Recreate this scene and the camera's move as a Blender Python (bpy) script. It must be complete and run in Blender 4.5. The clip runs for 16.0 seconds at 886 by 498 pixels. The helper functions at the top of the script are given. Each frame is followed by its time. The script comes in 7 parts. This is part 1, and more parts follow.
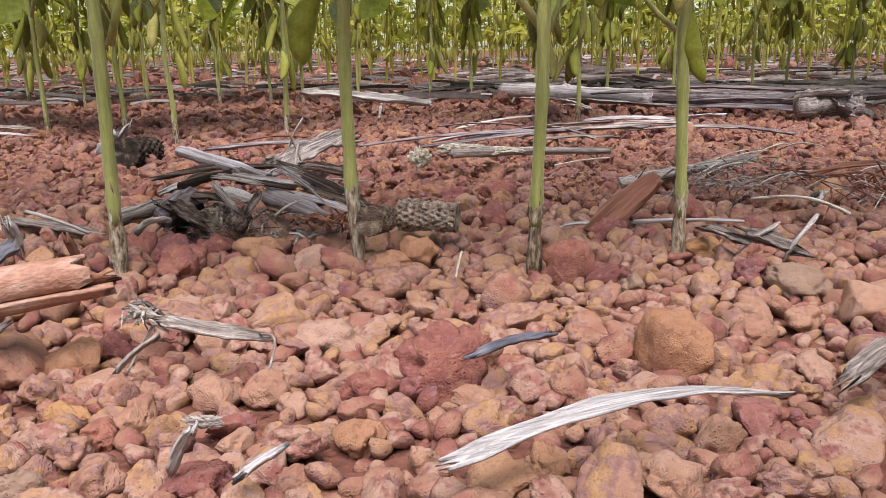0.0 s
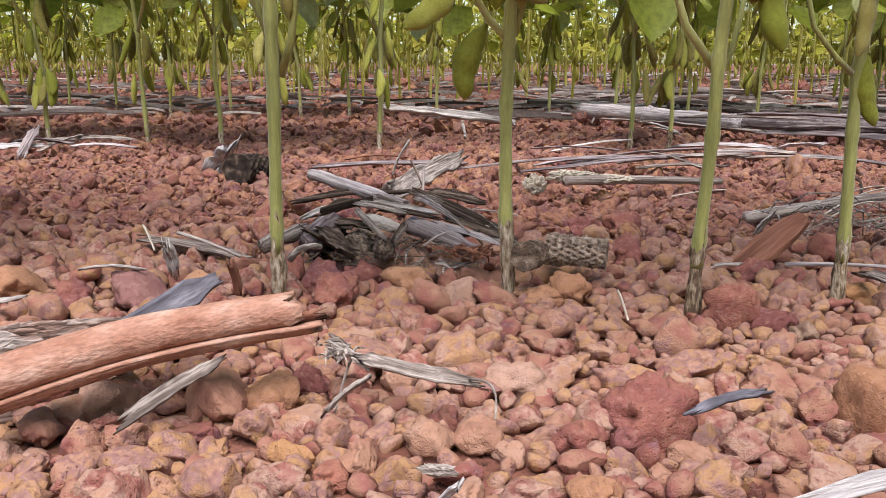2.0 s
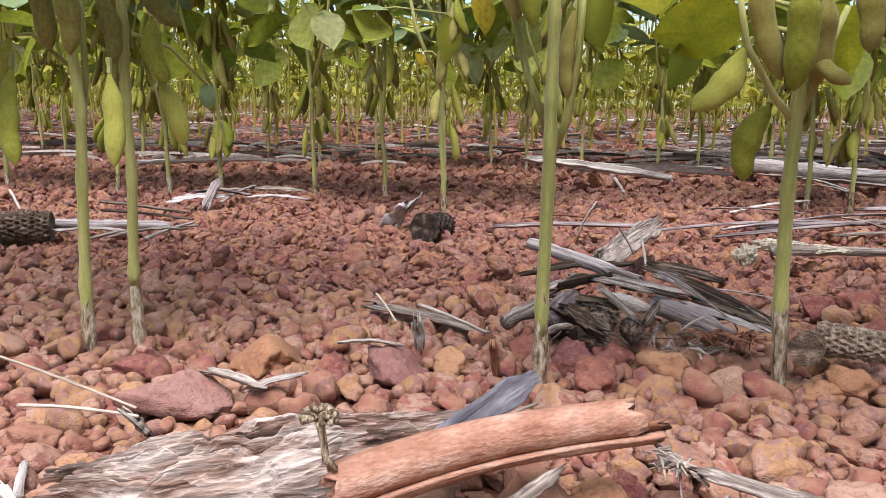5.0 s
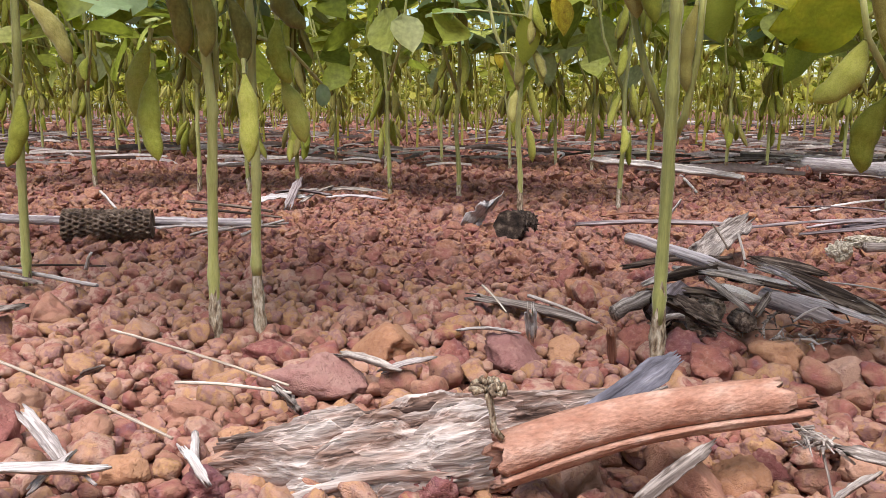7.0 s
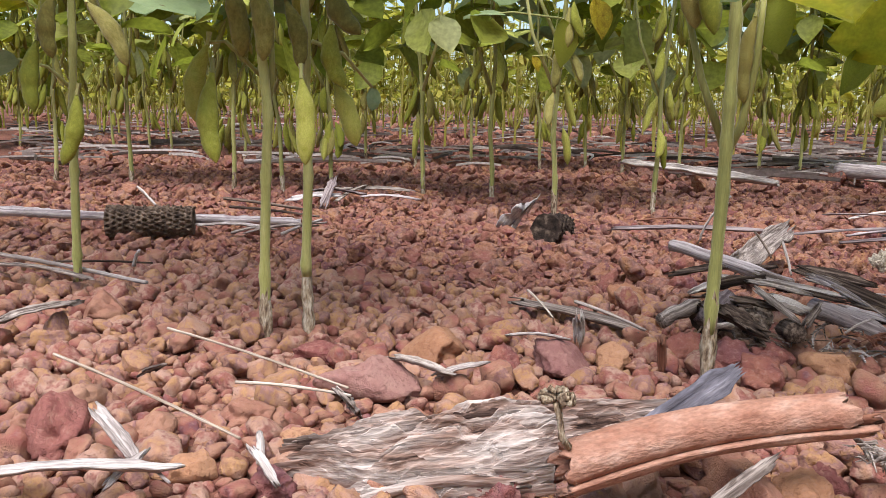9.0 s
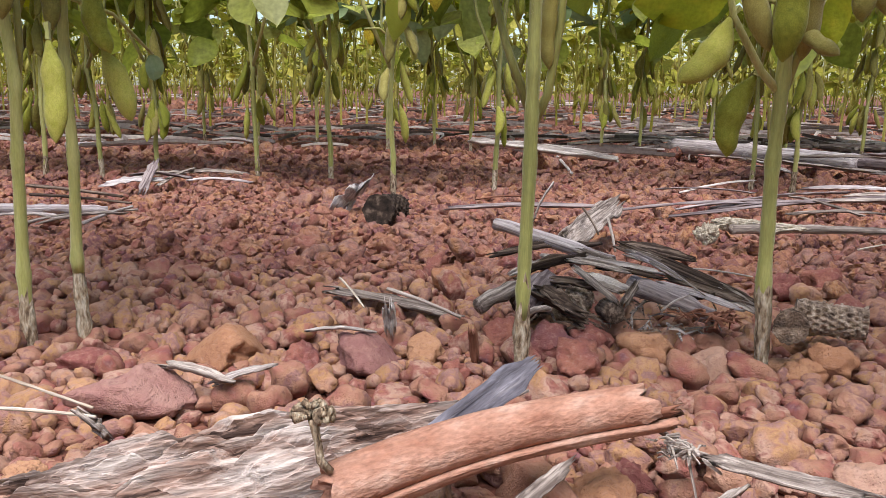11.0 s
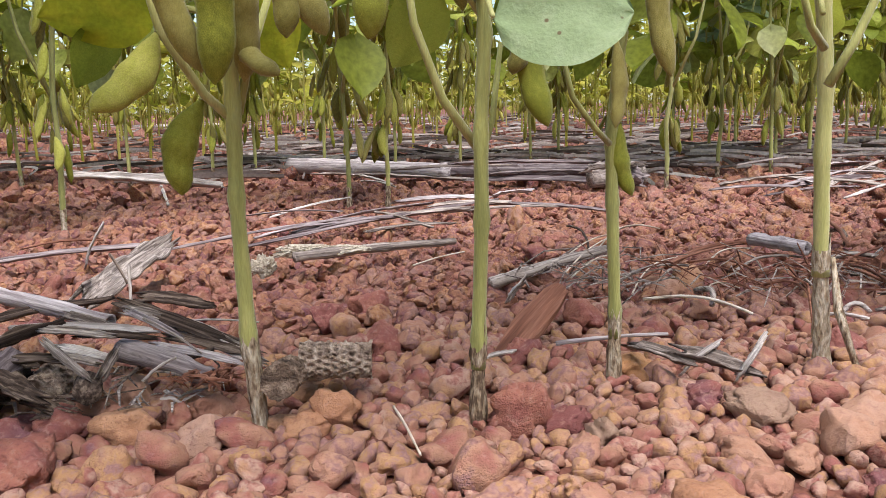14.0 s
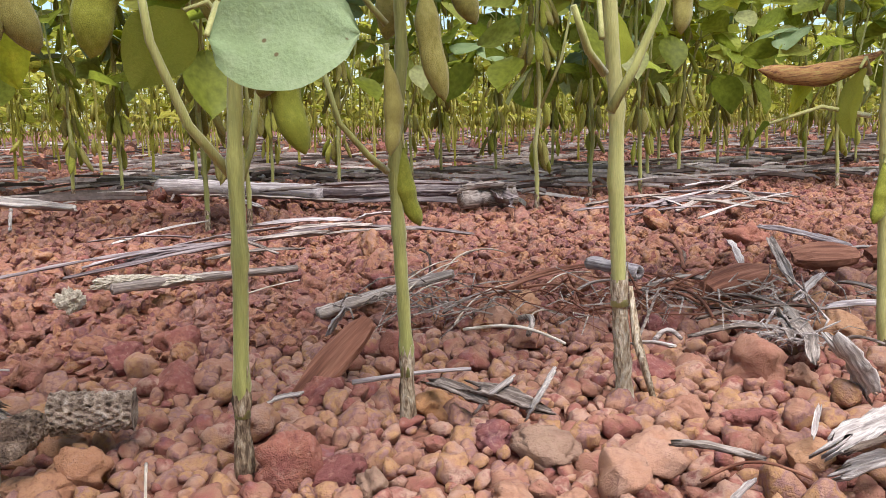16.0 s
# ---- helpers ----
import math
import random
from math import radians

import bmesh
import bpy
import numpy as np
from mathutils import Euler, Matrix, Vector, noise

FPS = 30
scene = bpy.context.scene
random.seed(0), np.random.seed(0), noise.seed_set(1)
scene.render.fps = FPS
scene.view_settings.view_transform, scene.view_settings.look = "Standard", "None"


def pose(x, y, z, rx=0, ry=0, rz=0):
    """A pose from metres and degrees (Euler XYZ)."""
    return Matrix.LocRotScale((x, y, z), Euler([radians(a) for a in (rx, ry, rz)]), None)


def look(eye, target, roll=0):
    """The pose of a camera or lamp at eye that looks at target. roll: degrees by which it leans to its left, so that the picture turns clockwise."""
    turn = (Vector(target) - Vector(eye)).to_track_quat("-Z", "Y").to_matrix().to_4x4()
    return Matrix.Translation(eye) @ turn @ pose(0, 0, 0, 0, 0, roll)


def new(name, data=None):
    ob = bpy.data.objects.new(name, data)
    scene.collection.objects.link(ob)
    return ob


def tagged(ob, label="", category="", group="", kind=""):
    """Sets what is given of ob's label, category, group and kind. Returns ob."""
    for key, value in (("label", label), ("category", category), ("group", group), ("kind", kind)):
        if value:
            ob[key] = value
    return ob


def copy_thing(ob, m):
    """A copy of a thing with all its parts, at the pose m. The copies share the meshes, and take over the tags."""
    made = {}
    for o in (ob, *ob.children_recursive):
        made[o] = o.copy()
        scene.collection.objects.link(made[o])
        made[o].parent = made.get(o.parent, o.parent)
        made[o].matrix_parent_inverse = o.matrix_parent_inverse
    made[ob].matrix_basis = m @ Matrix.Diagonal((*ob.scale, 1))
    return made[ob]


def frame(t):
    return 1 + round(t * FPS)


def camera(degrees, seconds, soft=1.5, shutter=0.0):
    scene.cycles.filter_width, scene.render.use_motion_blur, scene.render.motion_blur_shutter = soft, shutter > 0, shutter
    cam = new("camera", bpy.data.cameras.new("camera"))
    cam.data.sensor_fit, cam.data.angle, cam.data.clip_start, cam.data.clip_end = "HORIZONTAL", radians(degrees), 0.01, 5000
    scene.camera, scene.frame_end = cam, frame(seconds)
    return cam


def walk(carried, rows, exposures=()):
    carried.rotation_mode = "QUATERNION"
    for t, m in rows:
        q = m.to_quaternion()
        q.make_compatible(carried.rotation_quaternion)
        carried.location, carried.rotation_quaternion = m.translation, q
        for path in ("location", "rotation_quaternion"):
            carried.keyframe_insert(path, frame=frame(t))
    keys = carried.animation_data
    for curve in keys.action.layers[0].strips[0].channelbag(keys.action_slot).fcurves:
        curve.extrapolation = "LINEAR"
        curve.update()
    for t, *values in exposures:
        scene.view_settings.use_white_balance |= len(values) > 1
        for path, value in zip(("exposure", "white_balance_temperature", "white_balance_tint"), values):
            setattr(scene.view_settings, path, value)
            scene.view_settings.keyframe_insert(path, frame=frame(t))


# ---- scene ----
cam = camera(57.7, 16.0, soft=0.75)
PATH = [
    (0, (0.0136, 0.0180, 0.1026), (-0.0477, 1.9583, -0.3785), -0.80),
    (0.5, (0.0060, 0.0185, 0.1057), (-0.0802, 1.9597, -0.3679), -0.30),
    (1, (-0.0100, 0.0196, 0.1069), (-0.1331, 1.9609, -0.3580), -0.10),
    (1.5, (-0.0218, 0.0185, 0.1096), (-0.1733, 1.9584, -0.3525), -0.20),
    (2, (-0.0346, 0.0178, 0.1130), (-0.2113, 1.9576, -0.3406), 0.40),
    (2.5, (-0.0488, 0.0160, 0.1138), (-0.2646, 1.9537, -0.3324), 0.40),
    (3, (-0.0598, 0.0155, 0.1153), (-0.2960, 1.9536, -0.3186), 0.70),
    (3.5, (-0.0713, 0.0182, 0.1184), (-0.3287, 1.9567, -0.3008), 0.40),
    (4, (-0.0866, 0.0203, 0.1216), (-0.4092, 1.9575, -0.2571), 0.20),
    (4.5, (-0.0954, 0.0211, 0.1247), (-0.4732, 1.9515, -0.2365), 0.40),
    (5, (-0.1071, 0.0210, 0.1273), (-0.5355, 1.9420, -0.2280), 0.70),
    (5.2, (-0.1108, 0.0169, 0.1286), (-0.5724, 1.9307, -0.2238), 0.50),
    (7.3, (-0.1358, -0.0005, 0.1231), (-0.6802, 1.8927, -0.2224), 0.20),
    (7.5, (-0.1371, -0.0002, 0.1238), (-0.6667, 1.8977, -0.2191), 0.30),
    (8, (-0.1468, -0.0048, 0.1274), (-0.7080, 1.8799, -0.2370), 1.40),
    (8.2, (-0.1456, -0.0085, 0.1284), (-0.7694, 1.8604, -0.2151), 1.20),
    (10.3, (-0.1510, 0.0096, 0.1249), (-0.5587, 1.9321, -0.2465), 0.60),
    (10.5, (-0.1457, 0.0190, 0.1262), (-0.5122, 1.9504, -0.2414), 0.70),
    (11, (-0.1271, 0.0359, 0.1221), (-0.3954, 1.9788, -0.2691), 0.90),
    (11.5, (-0.1057, 0.0554, 0.1232), (-0.1952, 2.0107, -0.2876), 0.30),
    (12, (-0.0815, 0.0687, 0.1237), (-0.0159, 2.0283, -0.2706), 0.10),
    (12.5, (-0.0742, 0.0752, 0.1269), (0.1324, 2.0299, -0.2424), -0.20),
    (13, (-0.0650, 0.0789, 0.1256), (0.2494, 2.0209, -0.2346), -1.00),
    (13.5, (-0.0573, 0.0815, 0.1289), (0.3692, 2.0039, -0.2208), -0.90),
    (14, (-0.0465, 0.0842, 0.1253), (0.4843, 1.9803, -0.2252), -1.30),
    (14.5, (-0.0367, 0.0880, 0.1256), (0.5627, 1.9662, -0.2107), -1.20),
    (15, (-0.0199, 0.0877, 0.1265), (0.6557, 1.9416, -0.1997), -1.80),
    (15.5, (-0.0082, 0.0887, 0.1273), (0.7141, 1.9265, -0.1904), -1.10),
    (16, (0.0078, 0.0887, 0.1269), (0.7545, 1.9178, -0.1844), -1.00),
]
walk(cam, [(t, look(eye, target, roll)) for t, eye, target, roll in PATH],
     [(0.0, 0.83), (2.0, 0.85), (4.5, 0.91), (6.5, 0.86), (8.0, 0.79), (10.5, 0.77), (12.0, 0.88), (13.5, 0.99), (16.0, 0.98)])

# ---- world and light ----
world = bpy.data.worlds.new("sky")
scene.world = world
world.use_nodes = True
wn, wl = world.node_tree.nodes, world.node_tree.links
sky = wn.new("ShaderNodeTexSky")
sky.sky_type, sky.sun_disc = "NISHITA", False
SUN_UP, SUN_TURN = 65.0, 176.0
sky.sun_elevation, sky.sun_rotation = radians(SUN_UP), radians(SUN_TURN)
wl.new(sky.outputs["Color"], wn["Background"].inputs["Color"])
wn["Background"].inputs["Strength"].default_value = 0.105
sun = new("sun", bpy.data.lights.new("sun", "SUN"))
sun.data.energy, sun.data.angle, sun.data.color = 3.55, radians(44), (1.0, 0.95, 0.915)
su, st = radians(SUN_UP), radians(SUN_TURN)
sun_way = Vector((math.sin(st) * math.cos(su), math.cos(st) * math.cos(su), math.sin(su)))
sun.matrix_basis = look(sun_way * 30, (0, 0, 0))


# ---- materials ----
def surface(name, stops, scale=60, stretch=(1, 1, 1), rough=0.85, bump=0.3, fine=6.0, vary="", amount=0.5,
            pits=0.0, glow_through=0.0, sheen=0.0, spec=0.3, deep=0.0015, crisp=1.0, spots=0.0):
    """A node material: colour ramp over noise and a random value, fine value changes, bump from two noises and pits."""
    m = bpy.data.materials.new(name)
    m.use_nodes = True
    n, l = m.node_tree.nodes, m.node_tree.links
    b = n["Principled BSDF"]
    tc, mp = n.new("ShaderNodeTexCoord"), n.new("ShaderNodeMapping")
    mp.inputs["Scale"].default_value = stretch
    l.new(tc.outputs["Object"], mp.inputs["Vector"])
    big, small = n.new("ShaderNodeTexNoise"), n.new("ShaderNodeTexNoise")
    big.inputs["Scale"].default_value, big.inputs["Detail"].default_value = scale, 4
    small.inputs["Scale"].default_value, small.inputs["Detail"].default_value = scale * fine, 5
    for t in (big, small):
        l.new(mp.outputs["Vector"], t.inputs["Vector"])
    value = big.outputs["Fac"]
    if vary:
        src = n.new("ShaderNodeObjectInfo" if vary == "object" else "ShaderNodeNewGeometry")
        rnd = src.outputs["Random" if vary == "object" else "Random Per Island"]
        mx = n.new("ShaderNodeMix")
        mx.inputs[0].default_value = amount
        l.new(value, mx.inputs[2])
        l.new(rnd, mx.inputs[3])
        value = mx.outputs[0]
        if vary == "object":
            off = n.new("ShaderNodeVectorMath")
            off.operation = "SCALE"
            off.inputs[0].default_value = (7, 11, 5)
            l.new(rnd, off.inputs["Scale"])
            l.new(off.outputs[0], mp.inputs["Location"])
    ramp = n.new("ShaderNodeValToRGB")
    el = ramp.color_ramp.elements
    el[0].position, el[0].color = stops[0][0], (*stops[0][1], 1)
    el[1].position, el[1].color = stops[-1][0], (*stops[-1][1], 1)
    for p, c in stops[1:-1]:
        el.new(p).color = (*c, 1)
    l.new(value, ramp.inputs["Fac"])
    gain = n.new("ShaderNodeMapRange")
    gain.inputs["From Min"].default_value, gain.inputs["From Max"].default_value = 0.3, 0.7
    gain.inputs["To Min"].default_value, gain.inputs["To Max"].default_value = 1 - 0.28 * crisp, 1 + 0.22 * crisp
    l.new(small.outputs["Fac"], gain.inputs["Value"])
    mul = n.new("ShaderNodeVectorMath")
    mul.operation = "SCALE"
    l.new(ramp.outputs["Color"], mul.inputs[0])
    l.new(gain.outputs["Result"], mul.inputs["Scale"])
    colour = mul.outputs[0]
    if spots:
        dot, edge, tint = n.new("ShaderNodeTexVoronoi"), n.new("ShaderNodeMapRange"), n.new("ShaderNodeMix")
        dot.inputs["Scale"].default_value = spots
        l.new(mp.outputs["Vector"], dot.inputs["Vector"])
        edge.inputs["From Min"].default_value, edge.inputs["From Max"].default_value = 0.05, 0.09
        edge.inputs["To Min"].default_value, edge.inputs["To Max"].default_value = 0.8, 0.0
        l.new(dot.outputs["Distance"], edge.inputs["Value"])
        tint.data_type = "RGBA"
        l.new(edge.outputs["Result"], tint.inputs[0])
        l.new(colour, tint.inputs[6])
        tint.inputs[7].default_value = (0.13, 0.06, 0.025, 1)
        colour = tint.outputs[2]
    l.new(colour, b.inputs["Base Color"])
    b.inputs["Roughness"].default_value = rough
    b.inputs["Specular IOR Level"].default_value = spec
    if sheen:
        b.inputs["Sheen Weight"].default_value = sheen
        b.inputs["Sheen Roughness"].default_value = 0.4
    height = small.outputs["Fac"]
    if pits:
        v = n.new("ShaderNodeTexVoronoi")
        v.inputs["Scale"].default_value = scale * pits
        v.inputs["Randomness"].default_value = 1.0
        warp = n.new("ShaderNodeVectorMath")
        warp.operation = "MULTIPLY_ADD"
        warp.inputs[1].default_value = (0.5 / scale,) * 3
        l.new(small.outputs["Color"], warp.inputs[0])
        l.new(mp.outputs["Vector"], warp.inputs[2])
        l.new(warp.outputs[0], v.inputs["Vector"])
        hole = n.new("ShaderNodeMapRange")
        hole.inputs["From Max"].default_value = 0.3
        hole.inputs["To Min"].default_value = -0.7
        hole.inputs["To Max"].default_value = 0.0
        l.new(v.outputs["Distance"], hole.inputs["Value"])
        add = n.new("ShaderNodeMath")
        add.operation = "ADD"
        l.new(height, add.inputs[0])
        l.new(hole.outputs["Result"], add.inputs[1])
        height = add.outputs[0]
    bp = n.new("ShaderNodeBump")
    bp.inputs["Strength"].default_value, bp.inputs["Distance"].default_value = bump, deep
    l.new(height, bp.inputs["Height"])
    l.new(bp.outputs["Normal"], b.inputs["Normal"])
    if glow_through:
        tr, ms = n.new("ShaderNodeBsdfTranslucent"), n.new("ShaderNodeMixShader")
        ms.inputs[0].default_value = glow_through
        l.new(colour, tr.inputs["Color"])
        l.new(b.outputs[0], ms.inputs[1])
        l.new(tr.outputs[0], ms.inputs[2])
        l.new(ms.outputs[0], n["Material Output"].inputs["Surface"])
    return m


def stone_surface(name, stops, vary="object", amount=0.6, patch=110.0, rough=0.82, relief=1.0, speck=1.0):
    """Laterite: a tone for each stone, mottled patches, dusty bloom, dark pores and fine granular relief, all at true size."""
    m = bpy.data.materials.new(name)
    m.use_nodes = True
    n, l = m.node_tree.nodes, m.node_tree.links
    b = n["Principled BSDF"]
    geo = n.new("ShaderNodeNewGeometry")
    rnd = n.new("ShaderNodeObjectInfo").outputs["Random"] if vary == "object" else geo.outputs["Random Per Island"]
    off = n.new("ShaderNodeVectorMath")
    off.operation = "MULTIPLY_ADD"
    off.inputs[1].default_value = (3.7, 5.3, 4.1)
    l.new(rnd, off.inputs[0])
    l.new(geo.outputs["Position"], off.inputs[2])
    where = off.outputs[0]

    def grain(scale, detail, rough_=0.6):
        t = n.new("ShaderNodeTexNoise")
        t.inputs["Scale"].default_value, t.inputs["Detail"].default_value, t.inputs["Roughness"].default_value = scale, detail, rough_
        l.new(where, t.inputs["Vector"])
        return t

    def remap(value, a0, a1, b0, b1):
        t = n.new("ShaderNodeMapRange")
        for key, x in (("From Min", a0), ("From Max", a1), ("To Min", b0), ("To Max", b1)):
            t.inputs[key].default_value = x
        l.new(value, t.inputs["Value"])
        return t.outputs["Result"]

    def mixed(colour, other, factor):
        t = n.new("ShaderNodeMix")
        t.data_type = "RGBA"
        l.new(factor, t.inputs[0])
        l.new(colour, t.inputs[6])
        t.inputs[7].default_value = (*other, 1)
        return t.outputs[2]

    def maths(kind, x, y):
        t = n.new("ShaderNodeMath")
        t.operation = kind
        for i, q in enumerate((x, y)):
            if isinstance(q, float):
                t.inputs[i].default_value = q
            else:
                l.new(q, t.inputs[i])
        return t.outputs[0]

    broad, middle, fine = grain(patch, 3), grain(patch * 4, 4), grain(patch * 16, 3, 0.7)
    tone = n.new("ShaderNodeMix")
    tone.inputs[0].default_value = amount
    l.new(remap(broad.outputs["Fac"], 0.3, 0.7, 0.0, 1.0), tone.inputs[2])
    l.new(rnd, tone.inputs[3])
    ramp = n.new("ShaderNodeValToRGB")
    el = ramp.color_ramp.elements
    el[0].position, el[0].color = stops[0][0], (*stops[0][1], 1)
    el[1].position, el[1].color = stops[-1][0], (*stops[-1][1], 1)
    for p, c in stops[1:-1]:
        el.new(p).color = (*c, 1)
    l.new(tone.outputs[0], ramp.inputs["Fac"])
    colour = mixed(ramp.outputs["Color"], (0.17, 0.062, 0.058), remap(middle.outputs["Fac"], 0.53, 0.68, 0.0, 0.75 * speck))
    colour = mixed(colour, (0.50, 0.295, 0.228), remap(middle.outputs["Fac"], 0.47, 0.30, 0.0, 0.6 * speck))
    pore = n.new("ShaderNodeTexVoronoi")
    pore.inputs["Scale"].default_value = patch * 7
    l.new(where, pore.inputs["Vector"])
    hole = maths("MULTIPLY", remap(pore.outputs["Distance"], 0.10, 0.30, 1.0, 0.0), remap(broad.outputs["Fac"], 0.42, 0.55, 0.0, 1.0))
    colour = mixed(colour, (0.11, 0.036, 0.03), maths("MULTIPLY", hole, 0.32 * speck))
    gain = n.new("ShaderNodeVectorMath")
    gain.operation = "SCALE"
    l.new(colour, gain.inputs[0])
    l.new(remap(fine.outputs["Fac"], 0.3, 0.7, 0.88, 1.11), gain.inputs["Scale"])
    l.new(gain.outputs[0], b.inputs["Base Color"])
    l.new(remap(middle.outputs["Fac"], 0.3, 0.7, rough - 0.14, rough + 0.1), b.inputs["Roughness"])
    b.inputs["Specular IOR Level"].default_value = 0.28
    height = maths("ADD", maths("MULTIPLY", middle.outputs["Fac"], 1.6), maths("MULTIPLY", fine.outputs["Fac"], 0.45))
    height = maths("SUBTRACT", height, maths("MULTIPLY", hole, 0.5))
    bp = n.new("ShaderNodeBump")
    bp.inputs["Strength"].default_value, bp.inputs["Distance"].default_value = 0.85, 0.0011 * relief
    l.new(height, bp.inputs["Height"])
    l.new(bp.outputs["Normal"], b.inputs["Normal"])
    return m


TAN, OCHRE, RED = (0.39, 0.210, 0.142), (0.425, 0.236, 0.116), (0.280, 0.099, 0.083)
PURPLE, DUST, BROWN = (0.188, 0.080, 0.094), (0.435, 0.270, 0.212), (0.325, 0.148, 0.108)
MAUVE, ROSE = (0.280, 0.147, 0.142), (0.345, 0.163, 0.132)
near_stops = [(0.05, PURPLE), (0.16, RED), (0.26, BROWN), (0.36, TAN), (0.45, MAUVE), (0.54, OCHRE), (0.63, TAN), (0.71, DUST), (0.79, ROSE), (0.87, RED), (0.96, OCHRE)]
mid_stops = [(0.05, PURPLE), (0.16, RED), (0.28, BROWN), (0.40, (0.36, 0.17, 0.10)), (0.48, PURPLE), (0.55, BROWN), (0.63, (0.26, 0.14, 0.125)), (0.72, TAN), (0.80, (0.40, 0.20, 0.10)), (0.88, RED), (0.96, (0.43, 0.25, 0.185))]
M_STONE = stone_surface("laterite_stone", near_stops, "object", 0.62, relief=0.8, speck=0.62)
M_GRAVEL = stone_surface("laterite_gravel", near_stops, "island", 0.62, relief=0.8, speck=0.62)
M_CLOD = stone_surface("laterite_clods", mid_stops, "island", 0.62, 75.0, 0.9, 1.8)
M_SOIL = surface("laterite_soil", [(0.3, (0.10, 0.036, 0.026)), (0.5, (0.18, 0.07, 0.05)), (0.7, (0.28, 0.13, 0.09))], 40, rough=0.95,
                 bump=0.9, pits=4, deep=0.004)
ROCKS = {
    "red": stone_surface("red_rock", [(0.1, PURPLE), (0.5, RED), (0.9, (0.40, 0.17, 0.115))], relief=1.0, speck=0.8),
    "crimson": stone_surface("crimson_rock", [(0.1, (0.19, 0.065, 0.062)), (0.5, (0.27, 0.095, 0.085)), (0.9, (0.36, 0.155, 0.13))], relief=1.0, speck=0.8),
    "ochre": stone_surface("ochre_rock", [(0.1, (0.36, 0.165, 0.095)), (0.5, (0.42, 0.215, 0.125)), (0.9, (0.48, 0.275, 0.165))], relief=0.8, speck=0.6),
    "tan": stone_surface("tan_rock", [(0.1, BROWN), (0.5, TAN), (0.9, DUST)], relief=0.7, speck=0.5),
    "mauve": stone_surface("mauve_rock", [(0.1, (0.23, 0.10, 0.10)), (0.5, (0.33, 0.165, 0.15)), (0.9, (0.42, 0.25, 0.215))], relief=1.0, speck=0.7),
    "grey": stone_surface("grey_rock", [(0.1, (0.27, 0.16, 0.12)), (0.9, (0.42, 0.29, 0.21))], speck=0.5),
    "yellow": stone_surface("yellow_rock", [(0.1, (0.37, 0.18, 0.085)), (0.6, (0.45, 0.25, 0.12)), (0.9, (0.47, 0.26, 0.15))], relief=0.8, speck=0.6),
}
FIBRE = (14, 650, 650)


def fibre(name, dark, mid, light, bump=0.7, grain=FIBRE, crisp=1.2):
    return surface(name, [(0.37, dark), (0.5, mid), (0.62, light)], 1.0, grain, rough=0.9, bump=bump, fine=3.6, vary="object", amount=0.12, deep=0.0009, crisp=crisp)


DRY = {
    "pale": fibre("pale_husk", (0.27, 0.225, 0.215), (0.47, 0.415, 0.405), (0.64, 0.59, 0.575)),
    "bleached": fibre("bleached_husk", (0.40, 0.36, 0.37), (0.53, 0.485, 0.495), (0.68, 0.635, 0.64)),
    "grey": fibre("grey_husk", (0.11, 0.083, 0.074), (0.28, 0.23, 0.21), (0.47, 0.405, 0.375)),
    "lilac": fibre("weathered_stalk", (0.21, 0.17, 0.18), (0.38, 0.33, 0.345), (0.56, 0.505, 0.52), 0.6, (10, 420, 420), 1.2),
    "dark": fibre("dark_husk", (0.035, 0.022, 0.018), (0.10, 0.068, 0.055), (0.22, 0.165, 0.135)),
    "slate": fibre("slate_stick", (0.095, 0.088, 0.11), (0.165, 0.155, 0.19), (0.28, 0.265, 0.305), 0.5, (60, 260, 260), 1.2),
    "plum": fibre("dark_stalk", (0.085, 0.062, 0.066), (0.19, 0.15, 0.158), (0.34, 0.285, 0.29), 0.6, (10, 420, 420), 1.2),
    "brown": fibre("brown_wood", (0.12, 0.046, 0.030), (0.21, 0.088, 0.058), (0.30, 0.14, 0.095), 0.5, (16, 300, 300), 0.9),
    "log": surface("split_stalk", [(0.28, (0.28, 0.125, 0.085)), (0.42, (0.36, 0.18, 0.128)), (0.56, (0.41, 0.22, 0.162)), (0.74, (0.52, 0.345, 0.28))], 1.0, (95, 190, 190), rough=0.8,
                   bump=0.6, fine=5.0, deep=0.0012, crisp=0.9),
    "straw": fibre("straw", (0.36, 0.285, 0.23), (0.55, 0.47, 0.40), (0.69, 0.62, 0.55), 0.4),
    "bark": surface("weathered_bark", [(0.32, (0.06, 0.036, 0.03)), (0.38, (0.28, 0.175, 0.14)), (0.44, (0.37, 0.27, 0.235)), (0.54, (0.47, 0.385, 0.355)), (0.68, (0.61, 0.545, 0.52))], 1.0, (26, 190, 190), rough=0.92, bump=0.9, fine=3.0, deep=0.0012, crisp=1.3),
}
M_COB = surface("decayed_cob", [(0.34, (0.14, 0.095, 0.075)), (0.5, (0.38, 0.285, 0.23)), (0.7, (0.57, 0.47, 0.40))], 260, rough=0.95, bump=0.8, pits=2)
M_COBDARK = surface("dark_cob", [(0.3, (0.012, 0.009, 0.008)), (0.55, (0.06, 0.04, 0.032)), (0.75, (0.24, 0.18, 0.14))], 160, rough=0.95, bump=0.9, pits=2)
M_FLUFF = surface("pale_fungus", [(0.3, (0.42, 0.35, 0.28)), (0.6, (0.66, 0.59, 0.50))], 300, rough=0.95, bump=0.8, pits=2)
